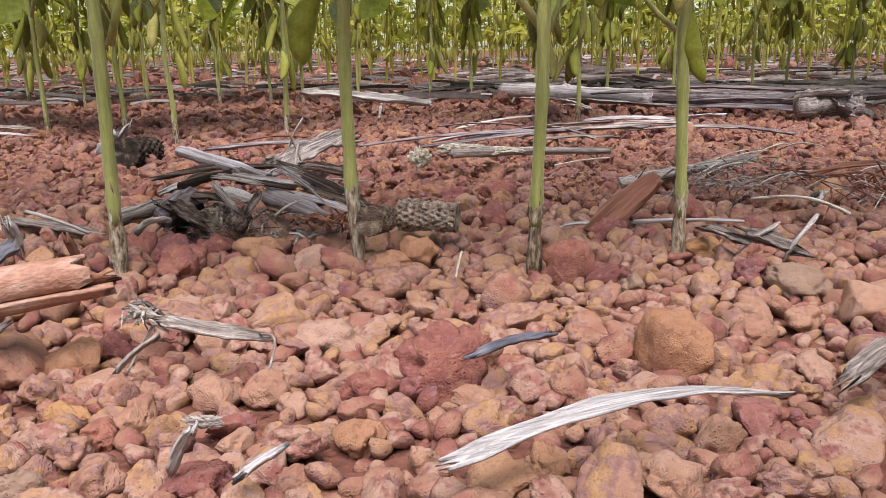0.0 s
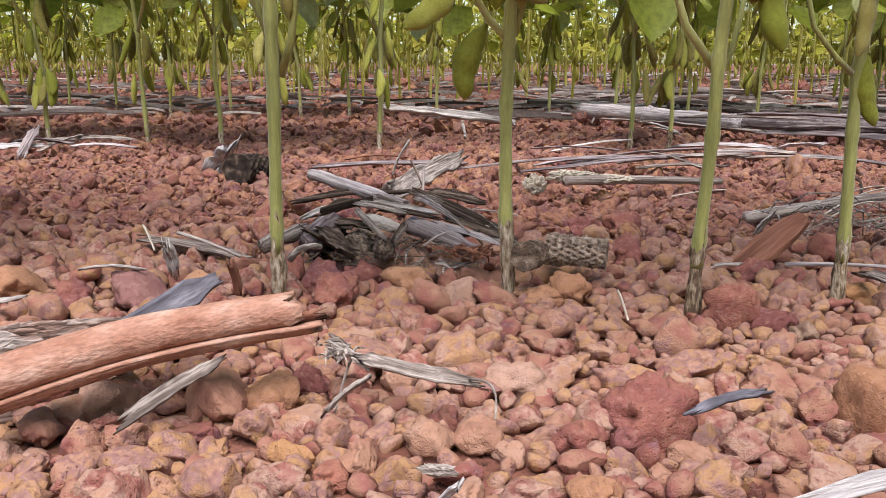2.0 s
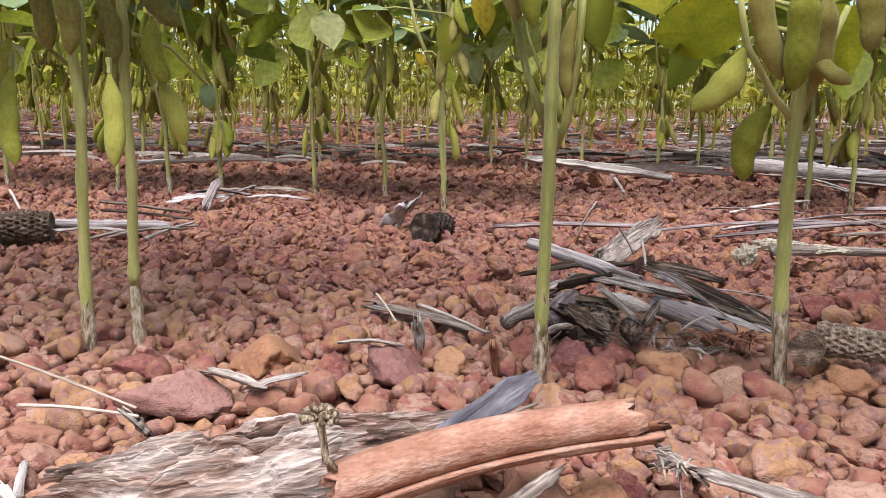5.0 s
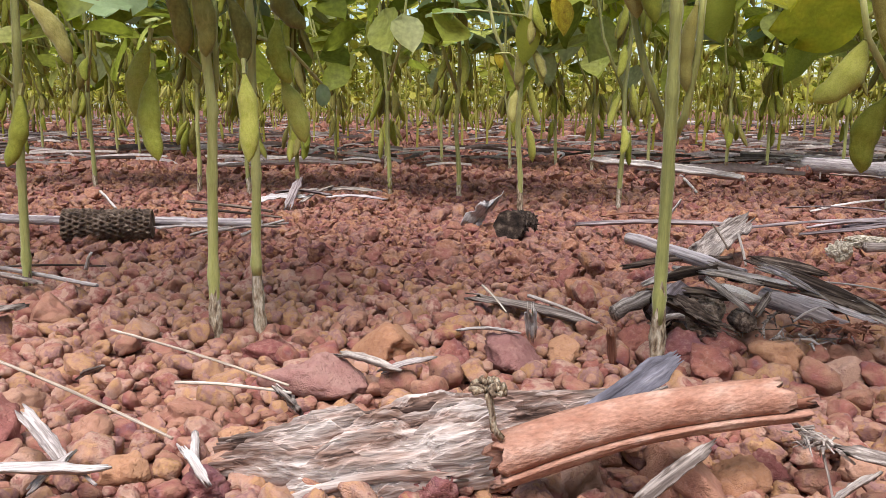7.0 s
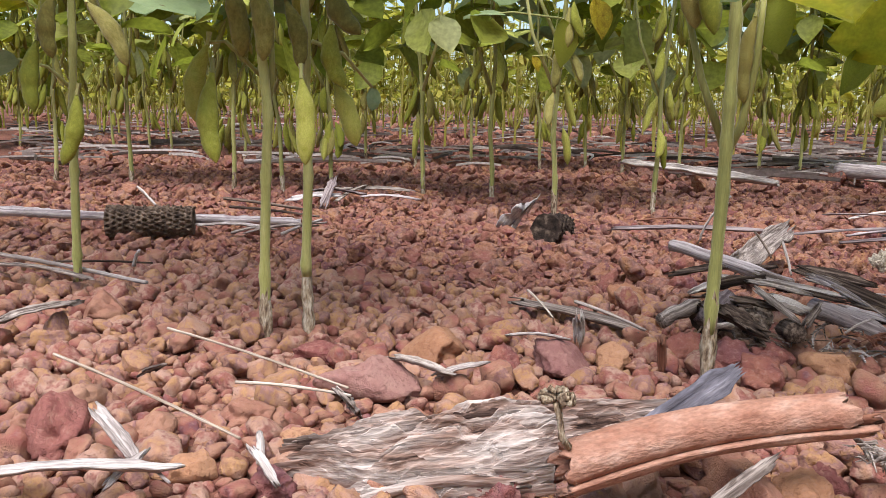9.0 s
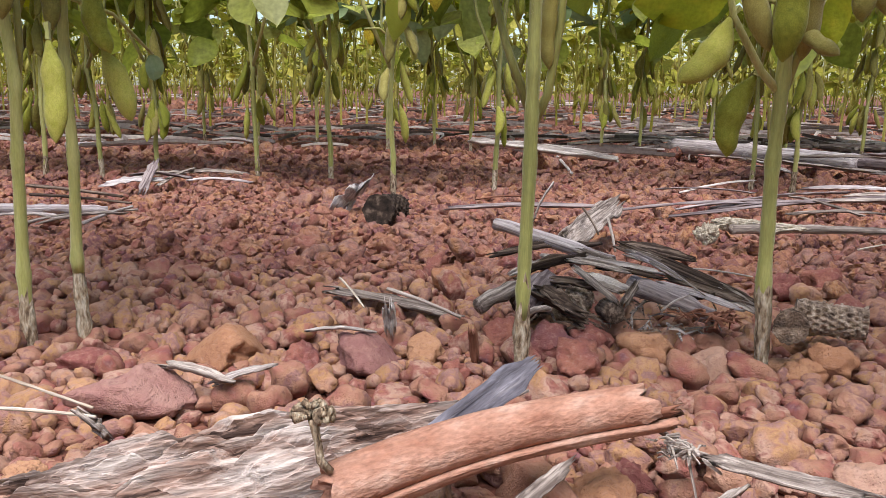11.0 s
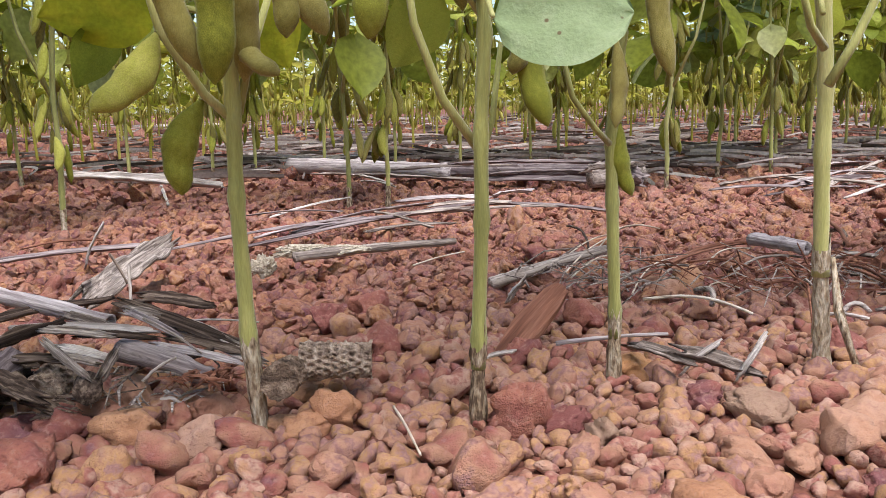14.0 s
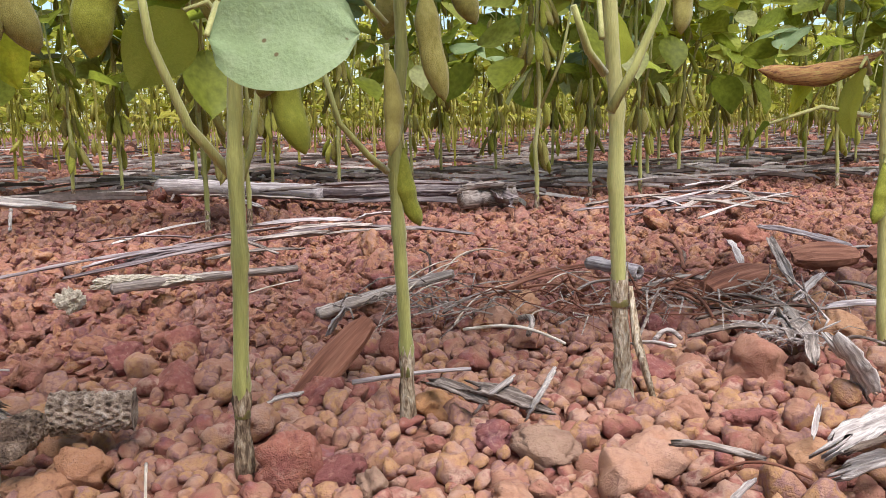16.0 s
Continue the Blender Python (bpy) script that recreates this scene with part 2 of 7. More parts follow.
M_STEM = surface("green_stem", [(0.3, (0.27, 0.275, 0.09)), (0.5, (0.39, 0.39, 0.13)), (0.75, (0.51, 0.49, 0.21))], 1.0, (420, 420, 45), rough=0.6, bump=0.3, vary="object", amount=0.35, sheen=0.3, spec=0.4, crisp=0.5)
M_ROOTBARK = surface("stem_bark", [(0.38, (0.14, 0.095, 0.065)), (0.45, (0.30, 0.215, 0.145)), (0.54, (0.46, 0.37, 0.27)), (0.66, (0.64, 0.56, 0.46))], 1.0, (620, 620, 190), rough=0.95, bump=1.0, fine=2.5, vary="object", amount=0.15)
M_HAIR = surface("plant_hair", [(0.3, (0.42, 0.42, 0.22)), (0.7, (0.60, 0.58, 0.36))], 200, rough=0.7, bump=0.0, glow_through=0.3)
PODS = {
    "green": surface("green_pod", [(0.28, (0.23, 0.25, 0.03)), (0.5, (0.34, 0.35, 0.05)), (0.72, (0.46, 0.44, 0.10))], 6, (1, 1, 2.5), rough=0.66, bump=0.35, vary="object", amount=0.45, glow_through=0.15, sheen=0.2, spec=0.25),
    "olive": surface("olive_pod", [(0.28, (0.16, 0.145, 0.03)), (0.5, (0.27, 0.235, 0.055)), (0.72, (0.37, 0.325, 0.10))], 6, (1, 1, 2.5), rough=0.66, bump=0.35, vary="object", amount=0.45, glow_through=0.1, sheen=0.25),
    "dry": surface("dried_pod", [(0.34, (0.11, 0.045, 0.022)), (0.44, (0.27, 0.125, 0.05)), (0.55, (0.36, 0.20, 0.075)), (0.70, (0.34, 0.27, 0.085))], 5, (3, 3, 1), rough=0.6, bump=0.3, glow_through=0.05),
}
LEAVES = {
    "green": surface("green_leaf", [(0.25, (0.17, 0.24, 0.03)), (0.5, (0.28, 0.35, 0.045)), (0.8, (0.42, 0.44, 0.07))], 30, rough=0.5, bump=0.3, vary="object", amount=0.6, glow_through=0.55),
    "pale": surface("pale_leaf", [(0.3, (0.25, 0.35, 0.17)), (0.6, (0.31, 0.41, 0.22)), (0.8, (0.37, 0.46, 0.27))], 5, rough=0.6, bump=0.3, vary="object", amount=0.2, glow_through=0.35, spots=4.5, crisp=0.3),
    "yellow": surface("yellowing_leaf", [(0.28, (0.30, 0.33, 0.03)), (0.45, (0.42, 0.46, 0.035)), (0.6, (0.50, 0.50, 0.04)), (0.75, (0.60, 0.52, 0.05))], 4, rough=0.5, bump=0.3, glow_through=0.6, spots=6.0, crisp=0.5),
    "gold": surface("golden_leaf", [(0.25, (0.16, 0.07, 0.01)), (0.45, (0.44, 0.33, 0.03)), (0.6, (0.50, 0.40, 0.035)), (0.8, (0.46, 0.44, 0.05))], 5, rough=0.5, bump=0.3, glow_through=0.4, spots=5.0),
}
# Far pods and leaves are paler than near ones: sunlight put into the colour.
M_FARPOD = surface("far_pod", [(0.25, (0.33, 0.32, 0.05)), (0.5, (0.49, 0.46, 0.10)), (0.8, (0.62, 0.57, 0.19))], 60, rough=0.5, bump=0.1, vary="island", amount=0.6, glow_through=0.45)
M_FARLEAF = surface("far_leaf", [(0.25, (0.25, 0.28, 0.03)), (0.5, (0.42, 0.43, 0.06)), (0.8, (0.60, 0.56, 0.13))], 20, rough=0.5, bump=0.1, vary="island", amount=0.6, glow_through=0.6)
M_FARSTRAW = surface("far_straw", [(0.2, (0.07, 0.05, 0.044)), (0.40, (0.22, 0.175, 0.165)), (0.56, (0.37, 0.315, 0.305)), (0.74, (0.50, 0.445, 0.43)), (0.92, (0.66, 0.60, 0.57))], 30, rough=0.9, bump=0.4, vary="island", amount=0.75)


# ---- mesh helpers ----
def part(name, bm, material, parent=None, label="", smooth=True):
    me = bpy.data.meshes.new(name)
    bm.to_mesh(me)
    bm.free()
    return shared(name, me, material, parent, label, smooth)


def shared(name, me, material, parent=None, label="", smooth=True):
    if material and not me.materials:
        me.materials.append(material)
        me.polygons.foreach_set("use_smooth", [smooth] * len(me.polygons))
    ob = new(name, me)
    ob.parent = parent
    if label:
        tagged(ob, label)
    return ob


def mesh_of(name, verts, faces, material, smooth=True):
    me = bpy.data.meshes.new(name)
    me.from_pydata(np.asarray(verts).tolist(), [], np.asarray(faces).tolist() if isinstance(faces, np.ndarray) else faces)
    me.materials.append(material)
    me.polygons.foreach_set("use_smooth", [smooth] * len(me.polygons))
    return me


def thing(name, at, label, category, group="", kind=""):
    ob = new(name)
    ob.empty_display_size = 0.01
    ob.location = at
    return tagged(ob, label, category, group, kind)


def wob(p, scale, seed=0.0):
    return noise.noise(Vector(p) * scale + Vector((seed, seed * 1.7, -seed)))


def soil(x, y):
    """Height of the soil: slight swells, level far away."""
    f = 1.0 / (1.0 + (x * x + y * y) / 9.0)
    return 0.005 + f * (0.004 * wob((x, y, 0), 7) + 0.002 * wob((x, y, 3), 22))


def tube(bm, pts, radii, seg=8, rag=0.0, seed=0.0, caps=True, hollow=0.0):
    """A swept tube along points with a radius at each; rag makes it uneven; hollow: an inner wall at that share of the radius."""
    pts = [Vector(p) for p in pts]
    rings, side = [], None
    for i, p in enumerate(pts):
        d = (pts[min(i + 1, len(pts) - 1)] - pts[max(i - 1, 0)]).normalized()
        if side is None:
            side = d.orthogonal().normalized()
        side = (side - d * side.dot(d)).normalized()
        up = d.cross(side)
        ring = []
        for k in range(seg):
            a = 2 * math.pi * k / seg
            r = radii[i] * (1 + rag * wob((k * 1.3 if k < seg / 2 else (seg - k) * 1.3, i * 0.7, 0), 1.0, seed))
            ring.append(bm.verts.new(p + (side * math.cos(a) + up * math.sin(a)) * r))
        rings.append(ring)
    for a, b in zip(rings, rings[1:]):
        for k in range(seg):
            bm.faces.new((a[k], a[(k + 1) % seg], b[(k + 1) % seg], b[k]))
    if caps:
        bm.faces.new(list(reversed(rings[0])))
        if hollow:
            c = sum((v.co for v in rings[-1]), Vector()) / seg
            d = (pts[-1] - pts[-2]).normalized()
            inner = [bm.verts.new(c + (v.co - c) * hollow) for v in rings[-1]]
            deep = [bm.verts.new(v.co - d * radii[-1] * 1.5) for v in inner]
            for k in range(seg):
                j = (k + 1) % seg
                bm.faces.new((rings[-1][k], rings[-1][j], inner[j], inner[k]))
                bm.faces.new((inner[k], inner[j], deep[j], deep[k]))
            bm.faces.new(deep)
        else:
            bm.faces.new(rings[-1])
    return rings


def along(p0, p1, roll=0.0):
    """The pose at p0 whose x axis runs to p1, and the length."""
    a, b = Vector(p0), Vector(p1)
    x = (b - a).normalized()
    y = Vector((0, 0, 1)).cross(x)
    y = y.normalized() if y.length > 1e-4 else Vector((0, 1, 0))
    m = Matrix((x, y, x.cross(y))).transposed().to_4x4()
    return Matrix.Translation(a) @ m @ Matrix.Rotation(radians(roll), 4, "X"), (b - a).length


# ---- ground ----
def ground_sheet():
    us = np.linspace(-1, 1, 181)
    xs = 0.35 * np.sinh(us * 6.2)
    vs = np.linspace(-1, 1, 221)
    ys = 0.45 + 0.35 * np.sinh(vs * 6.2)
    verts = [(x, y, soil(x, y)) for y in ys for x in xs]
    n = len(xs)
    faces = [(j * n + i, j * n + i + 1, (j + 1) * n + i + 1, (j + 1) * n + i) for j in range(len(ys) - 1) for i in range(n - 1)]
    ob = new("ground", mesh_of("ground", verts, faces, M_SOIL))
    return tagged(ob, "reddish-brown laterite soil of a crop field", "ground", kind="structure")


GROUND = ground_sheet()


def stone_shape(sub, seed, rough=1.0, odd=1.3):
    """Vertices and faces of a stone of radius about 1: rounded knobs with creases between them, a few worn flats, no two alike."""
    rng = random.Random(seed)
    bm = bmesh.new()
    bmesh.ops.create_icosphere(bm, subdivisions=sub, radius=1.0)
    flats = [(Vector((rng.gauss(0, 1), rng.gauss(0, 1), rng.gauss(0, 1))).normalized(), rng.uniform(0.5, 0.85)) for _ in range(6)]
    sx, sy, sz = rng.uniform(0.95, 1.55), rng.uniform(0.8, 1.15), rng.uniform(0.7, 1.05)
    shift = Vector((seed * 1.37, seed * 0.71, seed * 0.3))
    for v in bm.verts:
        p = v.co.copy()
        warp = p + 0.25 * Vector((wob(p, 1.7, seed), wob(p, 1.7, seed + 9), wob(p, 1.7, seed + 4)))
        big = noise.voronoi(warp * 1.15 + shift)[0][0]
        knob = noise.voronoi(warp * 2.9 - shift)[0][0]
        d = 1 + odd * (0.32 * wob(p, 0.9, seed * 3.1) + 0.22 * wob(p, 1.8, seed * 1.3))
        d += rough * (0.26 * (0.42 - big) + 0.20 * (0.36 - knob) + 0.09 * wob(p, 4.5, seed) + 0.07 * wob(p, 9.0, seed) + 0.04 * wob(p, 19.0, seed))
        q = p * d
        for nrm, h in flats:
            e = q.dot(nrm) - h
            if e > 0:
                q -= nrm * e * 0.7
        v.co = (q.x * sx, q.y * sy, q.z * sz)
    bm.verts.index_update()
    out = np.array([v.co[:] for v in bm.verts]), np.array([[v.index for v in f.verts] for f in bm.faces])
    bm.free()
    return out


def turn_matrices(rng, count):
    out = []
    for _ in range(count):
        m = Euler((rng.uniform(-0.9, 0.9), rng.uniform(-0.9, 0.9), rng.uniform(0, 6.28))).to_matrix()
        out.append(np.array(m))
    return np.array(out)


def joined_stones(name, places, shapes, material, parent, rng, smooth=True):
    """All these stones (x, y, z, r) as one mesh."""
    turns = turn_matrices(rng, 64)
    vs, fs, base = [], [], 0
    for x, y, z, r in places:
        v, f = shapes[rng.randrange(len(shapes))]
        vs.append((v * r) @ turns[rng.randrange(64)].T + np.array((x, y, z)))
        fs.append(f + base)
        base += len(v)
    ob = new(name, mesh_of(name, np.concatenate(vs), np.concatenate(fs), material, smooth))
    ob.parent = parent
    return tagged(ob, kind="stuff")


class Floor:
    """Places that are taken, for packing stones side by side."""

    def __init__(self, cell=0.02):
        self.cell, self.cells = cell, {}

    def free(self, x, y, r, touch):
        i, j = int(x // self.cell), int(y // self.cell)
        for a in (-1, 0, 1):
            for b in (-1, 0, 1):
                for X, Y, R in self.cells.get((i + a, j + b), ()):
                    if (X - x) ** 2 + (Y - y) ** 2 < (touch * (R + r)) ** 2:
                        return False
        return True

    def take(self, x, y, r):
        self.cells.setdefault((int(x // self.cell), int(y // self.cell)), []).append((x, y, r))


def span(y):
    """The stretch of x that the field shows at that depth."""
    return -(0.22 + 0.98 * y), 0.12 + 1.22 * max(y - 0.05, 0)


taken = Floor()


def pack(y0, y1, classes, rng, touch=0.8):
    out = []
    lo, hi = span(y1)
    area = (hi - lo) * (y1 - y0)
    for r0, r1, per in classes:
        for _ in range(int(per * area)):
            y, r = rng.uniform(y0, y1), rng.uniform(r0, r1)
            a, b = span(y)
            x = rng.uniform(lo, hi)
            if a < x < b and taken.free(x, y, r, touch):
                taken.take(x, y, r)
                out.append((x, y, soil(x, y) + r * rng.uniform(-0.3, 0.85), r))
    return out


def rock(x, y, r, colour, seed, words):
    v, f = stone_shape(4, seed, 1.35 if colour in ("red", "crimson") else 1.0)
    me = mesh_of("stone", v * r, f, ROCKS[colour])
    ob = new("stone", me)
    ob.location, ob.rotation_euler = (x, y, soil(x, y) + r * 0.42), (0.2 * math.sin(seed), 0.2 * math.cos(seed * 3), seed * 1.9)
    taken.take(x, y, r * 1.05)
    return tagged(ob, words, "stone", "larger stones among the gravel")


RED_WORDS = "rough red-brown laterite stone in the gravel"
MAUVE_WORDS = "dusty mauve-brown laterite lump in the gravel"
CRIMSON_WORDS = "dark crimson pitted laterite stone in the gravel"
OCHRE_WORDS = "ochre-orange rounded laterite stone in the gravel"
TAN_WORDS = "tan dusty laterite stone in the gravel"
GREY_WORDS = "greyish tan smooth stone in the gravel"
YELLOW_WORDS = "yellowish ochre stone in the gravel"
rock(0.077, 0.258, 0.0150, "ochre", 1, OCHRE_WORDS)
rock(0.005, 0.240, 0.0132, "red", 2, RED_WORDS)
rock(0.056, 0.352, 0.0130, "red", 3, RED_WORDS)
rock(0.08, 0.331, 0.0066, "grey", 4, GREY_WORDS)
rock(-0.017, 0.408, 0.0084, "ochre", 5, OCHRE_WORDS)
rock(-0.073, 0.27, 0.0065, "tan", 6, TAN_WORDS)
rock(-0.102, 0.264, 0.0083, "crimson", 7, CRIMSON_WORDS)
rock(-0.014, 0.199, 0.0071, "ochre", 8, OCHRE_WORDS)
rock(0.002, 0.19, 0.0045, "tan", 9, TAN_WORDS)
rock(-0.034, 0.267, 0.0081, "tan", 10, TAN_WORDS)
rock(-0.056, 0.222, 0.0084, "tan", 11, TAN_WORDS)
rock(-0.044, 0.227, 0.0075, "tan", 12, TAN_WORDS)
rock(0.014, 0.225, 0.0046, "tan", 13, TAN_WORDS)
rock(0.087, 0.21, 0.0078, "crimson", 14, CRIMSON_WORDS)
rock(0.074, 0.199, 0.0055, "tan", 15, TAN_WORDS)
rock(0.156, 0.296, 0.0109, "tan", 16, TAN_WORDS)
rock(0.245, 0.536, 0.0133, "ochre", 17, OCHRE_WORDS)
rock(-0.097, 0.41, 0.0116, "tan", 18, TAN_WORDS)
rock(-0.145, 0.396, 0.0102, "red", 19, RED_WORDS)
rock(-0.125, 0.405, 0.0088, "red", 20, RED_WORDS)
rock(0.219, 0.523, 0.0112, "tan", 21, TAN_WORDS)
rock(0.127, 0.394, 0.0089, "yellow", 22, YELLOW_WORDS)
rock(-0.093, 0.213, 0.0053, "yellow", 23, YELLOW_WORDS)
rock(-0.074, 0.211, 0.0059, "tan", 24, TAN_WORDS)
rock(0.087, 0.424, 0.0093, "red", 25, RED_WORDS)
rock(0.02, 0.178, 0.0075, "ochre", 26, OCHRE_WORDS)
rock(0.032, 0.185, 0.0061, "ochre", 27, OCHRE_WORDS)
rock(0.057, 0.176, 0.0076, "tan", 28, TAN_WORDS)
rock(0.045, 0.183, 0.0056, "red", 29, RED_WORDS)
rock(-0.047, 0.179, 0.0068, "red", 30, RED_WORDS)
rock(-0.08, 0.201, 0.0055, "red", 31, RED_WORDS)
rock(-0.044, 0.2, 0.0049, "tan", 32, TAN_WORDS)
rock(-0.086, 0.175, 0.006, "grey", 33, GREY_WORDS)
rock(0.116, 0.298, 0.0081, "tan", 34, TAN_WORDS)
rock(0.131, 0.29, 0.0072, "tan", 35, TAN_WORDS)
rock(0.1, 0.285, 0.0051, "grey", 36, GREY_WORDS)
rock(0.111, 0.279, 0.0068, "tan", 37, TAN_WORDS)
rock(-0.029, 0.379, 0.0065, "ochre", 38, OCHRE_WORDS)
rock(-0.001, 0.228, 0.0067, "red", 39, RED_WORDS)
rock(-0.014, 0.229, 0.0061, "red", 40, RED_WORDS)
rock(-0.034, 0.22, 0.0046, "tan", 41, TAN_WORDS)
rock(0.12, 0.249, 0.0063, "tan", 42, TAN_WORDS)
rock(0.144, 0.269, 0.006, "red", 43, RED_WORDS)
rock(-0.264, 0.351, 0.016, "ochre", 44, OCHRE_WORDS)
rock(-0.269, 0.289, 0.0145, "mauve", 45, MAUVE_WORDS)
rock(-0.202, 0.352, 0.0128, "mauve", 46, MAUVE_WORDS)
rock(-0.226, 0.339, 0.0094, "red", 47, RED_WORDS)
rock(-0.127, 0.385, 0.0111, "red", 48, RED_WORDS)
rock(-0.108, 0.395, 0.0095, "red", 49, RED_WORDS)
rock(-0.185, 0.492, 0.0114, "ochre", 50, OCHRE_WORDS)
rock(-0.18, 0.368, 0.0087, "ochre", 51, OCHRE_WORDS)
rock(-0.165, 0.345, 0.0061, "red", 52, RED_WORDS)
rock(-0.315, 0.331, 0.0095, "crimson", 53, CRIMSON_WORDS)
rock(-0.209, 0.233, 0.0061, "red", 54, RED_WORDS)
rock(-0.276, 0.234, 0.0069, "ochre", 55, OCHRE_WORDS)
rock(-0.257, 0.269, 0.0054, "tan", 56, TAN_WORDS)
rock(-0.306, 0.249, 0.0094, "tan", 57, TAN_WORDS)
rock(-0.055, 0.402, 0.0082, "tan", 58, TAN_WORDS)
rock(-0.353, 0.205, 0.0119, "crimson", 59, CRIMSON_WORDS)
rock(-0.298, 0.204, 0.0079, "ochre", 60, OCHRE_WORDS)
rock(-0.328, 0.224, 0.0073, "tan", 61, TAN_WORDS)
rock(-0.377, 0.24, 0.0103, "tan", 62, TAN_WORDS)
rock(-0.297, 0.298, 0.0062, "ochre", 63, OCHRE_WORDS)
rock(-0.454, 0.346, 0.0125, "tan", 64, TAN_WORDS)
rock(-0.268, 0.202, 0.007, "red", 65, RED_WORDS)
rock(-0.2, 0.222, 0.0068, "red", 66, RED_WORDS)
rock(-0.086, 0.426, 0.0116, "tan", 67, TAN_WORDS)
rock(0.175, 0.306, 0.012, "tan", 68, TAN_WORDS)
rock(0.144, 0.33, 0.0106, "grey", 69, GREY_WORDS)
rock(0.132, 0.348, 0.0079, "red", 70, RED_WORDS)
rock(0.071, 0.342, 0.008, "crimson", 71, CRIMSON_WORDS)
rock(0.136, 0.465, 0.0127, "red", 72, RED_WORDS)
rock(-0.019, 0.374, 0.0073, "ochre", 73, OCHRE_WORDS)
rock(0.036, 0.534, 0.0109, "red", 74, RED_WORDS)
rock(0.008, 0.516, 0.0117, "crimson", 75, CRIMSON_WORDS)
rock(0.276, 0.369, 0.0159, "tan", 76, TAN_WORDS)
rock(0.289, 0.35, 0.0079, "tan", 77, TAN_WORDS)
rock(0.223, 0.285, 0.01, "ochre", 78, OCHRE_WORDS)
rock(0.368, 0.4, 0.0156, "ochre", 79, OCHRE_WORDS)
rock(0.258, 0.388, 0.0106, "tan", 80, TAN_WORDS)
rock(0.232, 0.386, 0.0102, "red", 81, RED_WORDS)
rock(0.55, 0.669, 0.0186, "red", 82, RED_WORDS)
rock(0.218, 0.343, 0.0081, "tan", 83, TAN_WORDS)
rock(0.23, 0.323, 0.008, "crimson", 84, CRIMSON_WORDS)
rock(0.289, 0.457, 0.0111, "red", 85, RED_WORDS)
rock(0.05, 0.484, 0.0072, "tan", 86, TAN_WORDS)
rock(0.028, 0.469, 0.0104, "red", 87, RED_WORDS)
rock(-0.112, 0.252, 0.0085, "ochre", 301, OCHRE_WORDS)
rock(-0.127, 0.248, 0.012, "tan", 302, TAN_WORDS)
rock(-0.0830, 0.3860, 0.0125, "ochre", 304, OCHRE_WORDS)
rock(-0.1150, 0.3640, 0.0110, "red", 305, RED_WORDS)
rock(-0.0560, 0.3740, 0.0085, "tan", 306, TAN_WORDS)
rock(-0.0080, 0.3790, 0.0100, "ochre", 307, OCHRE_WORDS)
rock(-0.16, 0.24, 0.010, "tan", 303, TAN_WORDS)

rng = random.Random(3)
NEAR_SHAPES = [stone_shape(4, 100 + k, (0.55, 0.9, 1.3)[k % 3]) for k in range(18)]
FINE_SHAPES = [stone_shape(3, 200 + k, (0.55, 0.9, 1.3)[k % 3]) for k in range(21)]
GRIT_SHAPES = [stone_shape(2, 260 + k, 0.7) for k in range(12)]
CLOD_SHAPES = [stone_shape(2, 300 + k, 1.3, 2.1) for k in range(24)]
BIG_CLODS = [stone_shape(3, 340 + k, 1.5, 2.1) for k in range(16)]
near = pack(0.1, 0.5, [(0.0075, 0.0098, 600), (0.0052, 0.0075, 5000), (0.0037, 0.0052, 26000), (0.0022, 0.0037, 75000)], rng, 0.70)
lot = sorted((p for p in near if p[3] > 0.0045), key=lambda p: math.hypot(p[0] + 0.03, p[1] - 0.16))
singles, chosen = lot[:300], set(lot[:300])
STONE_MESHES = [mesh_of("stone", v, f, M_STONE) for v, f in NEAR_SHAPES]
for x, y, z, r in singles:
    ob = new("stone", STONE_MESHES[rng.randrange(18)])
    ob.parent = GROUND
    ob.matrix_basis = Matrix.Translation((x, y, z)) @ Euler((rng.uniform(-0.5, 0.5), rng.uniform(-0.5, 0.5), rng.uniform(0, 6.28))).to_matrix().to_4x4() @ Matrix.Scale(r, 4)
joined_stones("gravel", [p for p in near if p not in chosen and p[3] > 0.0044], FINE_SHAPES, M_GRAVEL, GROUND, rng)
joined_stones("grit", [p for p in near if p not in chosen and p[3] <= 0.0044], GRIT_SHAPES, M_GRAVEL, GROUND, rng)
mid = pack(0.5, 0.85, [(0.010, 0.014, 50), (0.0070, 0.010, 420), (0.0048, 0.0070, 4600), (0.0035, 0.0048, 18000), (0.0027, 0.0035, 9000)], rng, 0.69)
mid += pack(0.85, 1.15, [(0.010, 0.014, 60), (0.0070, 0.010, 500), (0.0048, 0.0070, 5000), (0.0038, 0.0048, 9000)], rng, 0.69)
joined_stones("clods", [p for p in mid if p[3] > 0.0064], BIG_CLODS, M_CLOD, GROUND, rng)
joined_stones("small_clods", [p for p in mid if p[3] <= 0.0064], CLOD_SHAPES, M_CLOD, GROUND, rng, False)
far = pack(1.15, 1.6, [(0.010, 0.014, 150), (0.0055, 0.010, 2300)], rng, 0.66)
joined_stones("far_clods", far, CLOD_SHAPES, M_CLOD, GROUND, rng, False)
FAR_SHAPES = [stone_shape(1, 380 + k, 1.6) for k in range(8)]
far = pack(1.6, 2.6, [(0.012, 0.016, 150), (0.007, 0.012, 1300)], rng, 0.62) + pack(2.6, 4.6, [(0.018, 0.034, 130)], rng, 0.6)
joined_stones("far_clods", far, FAR_SHAPES, M_CLOD, GROUND, rng, False)


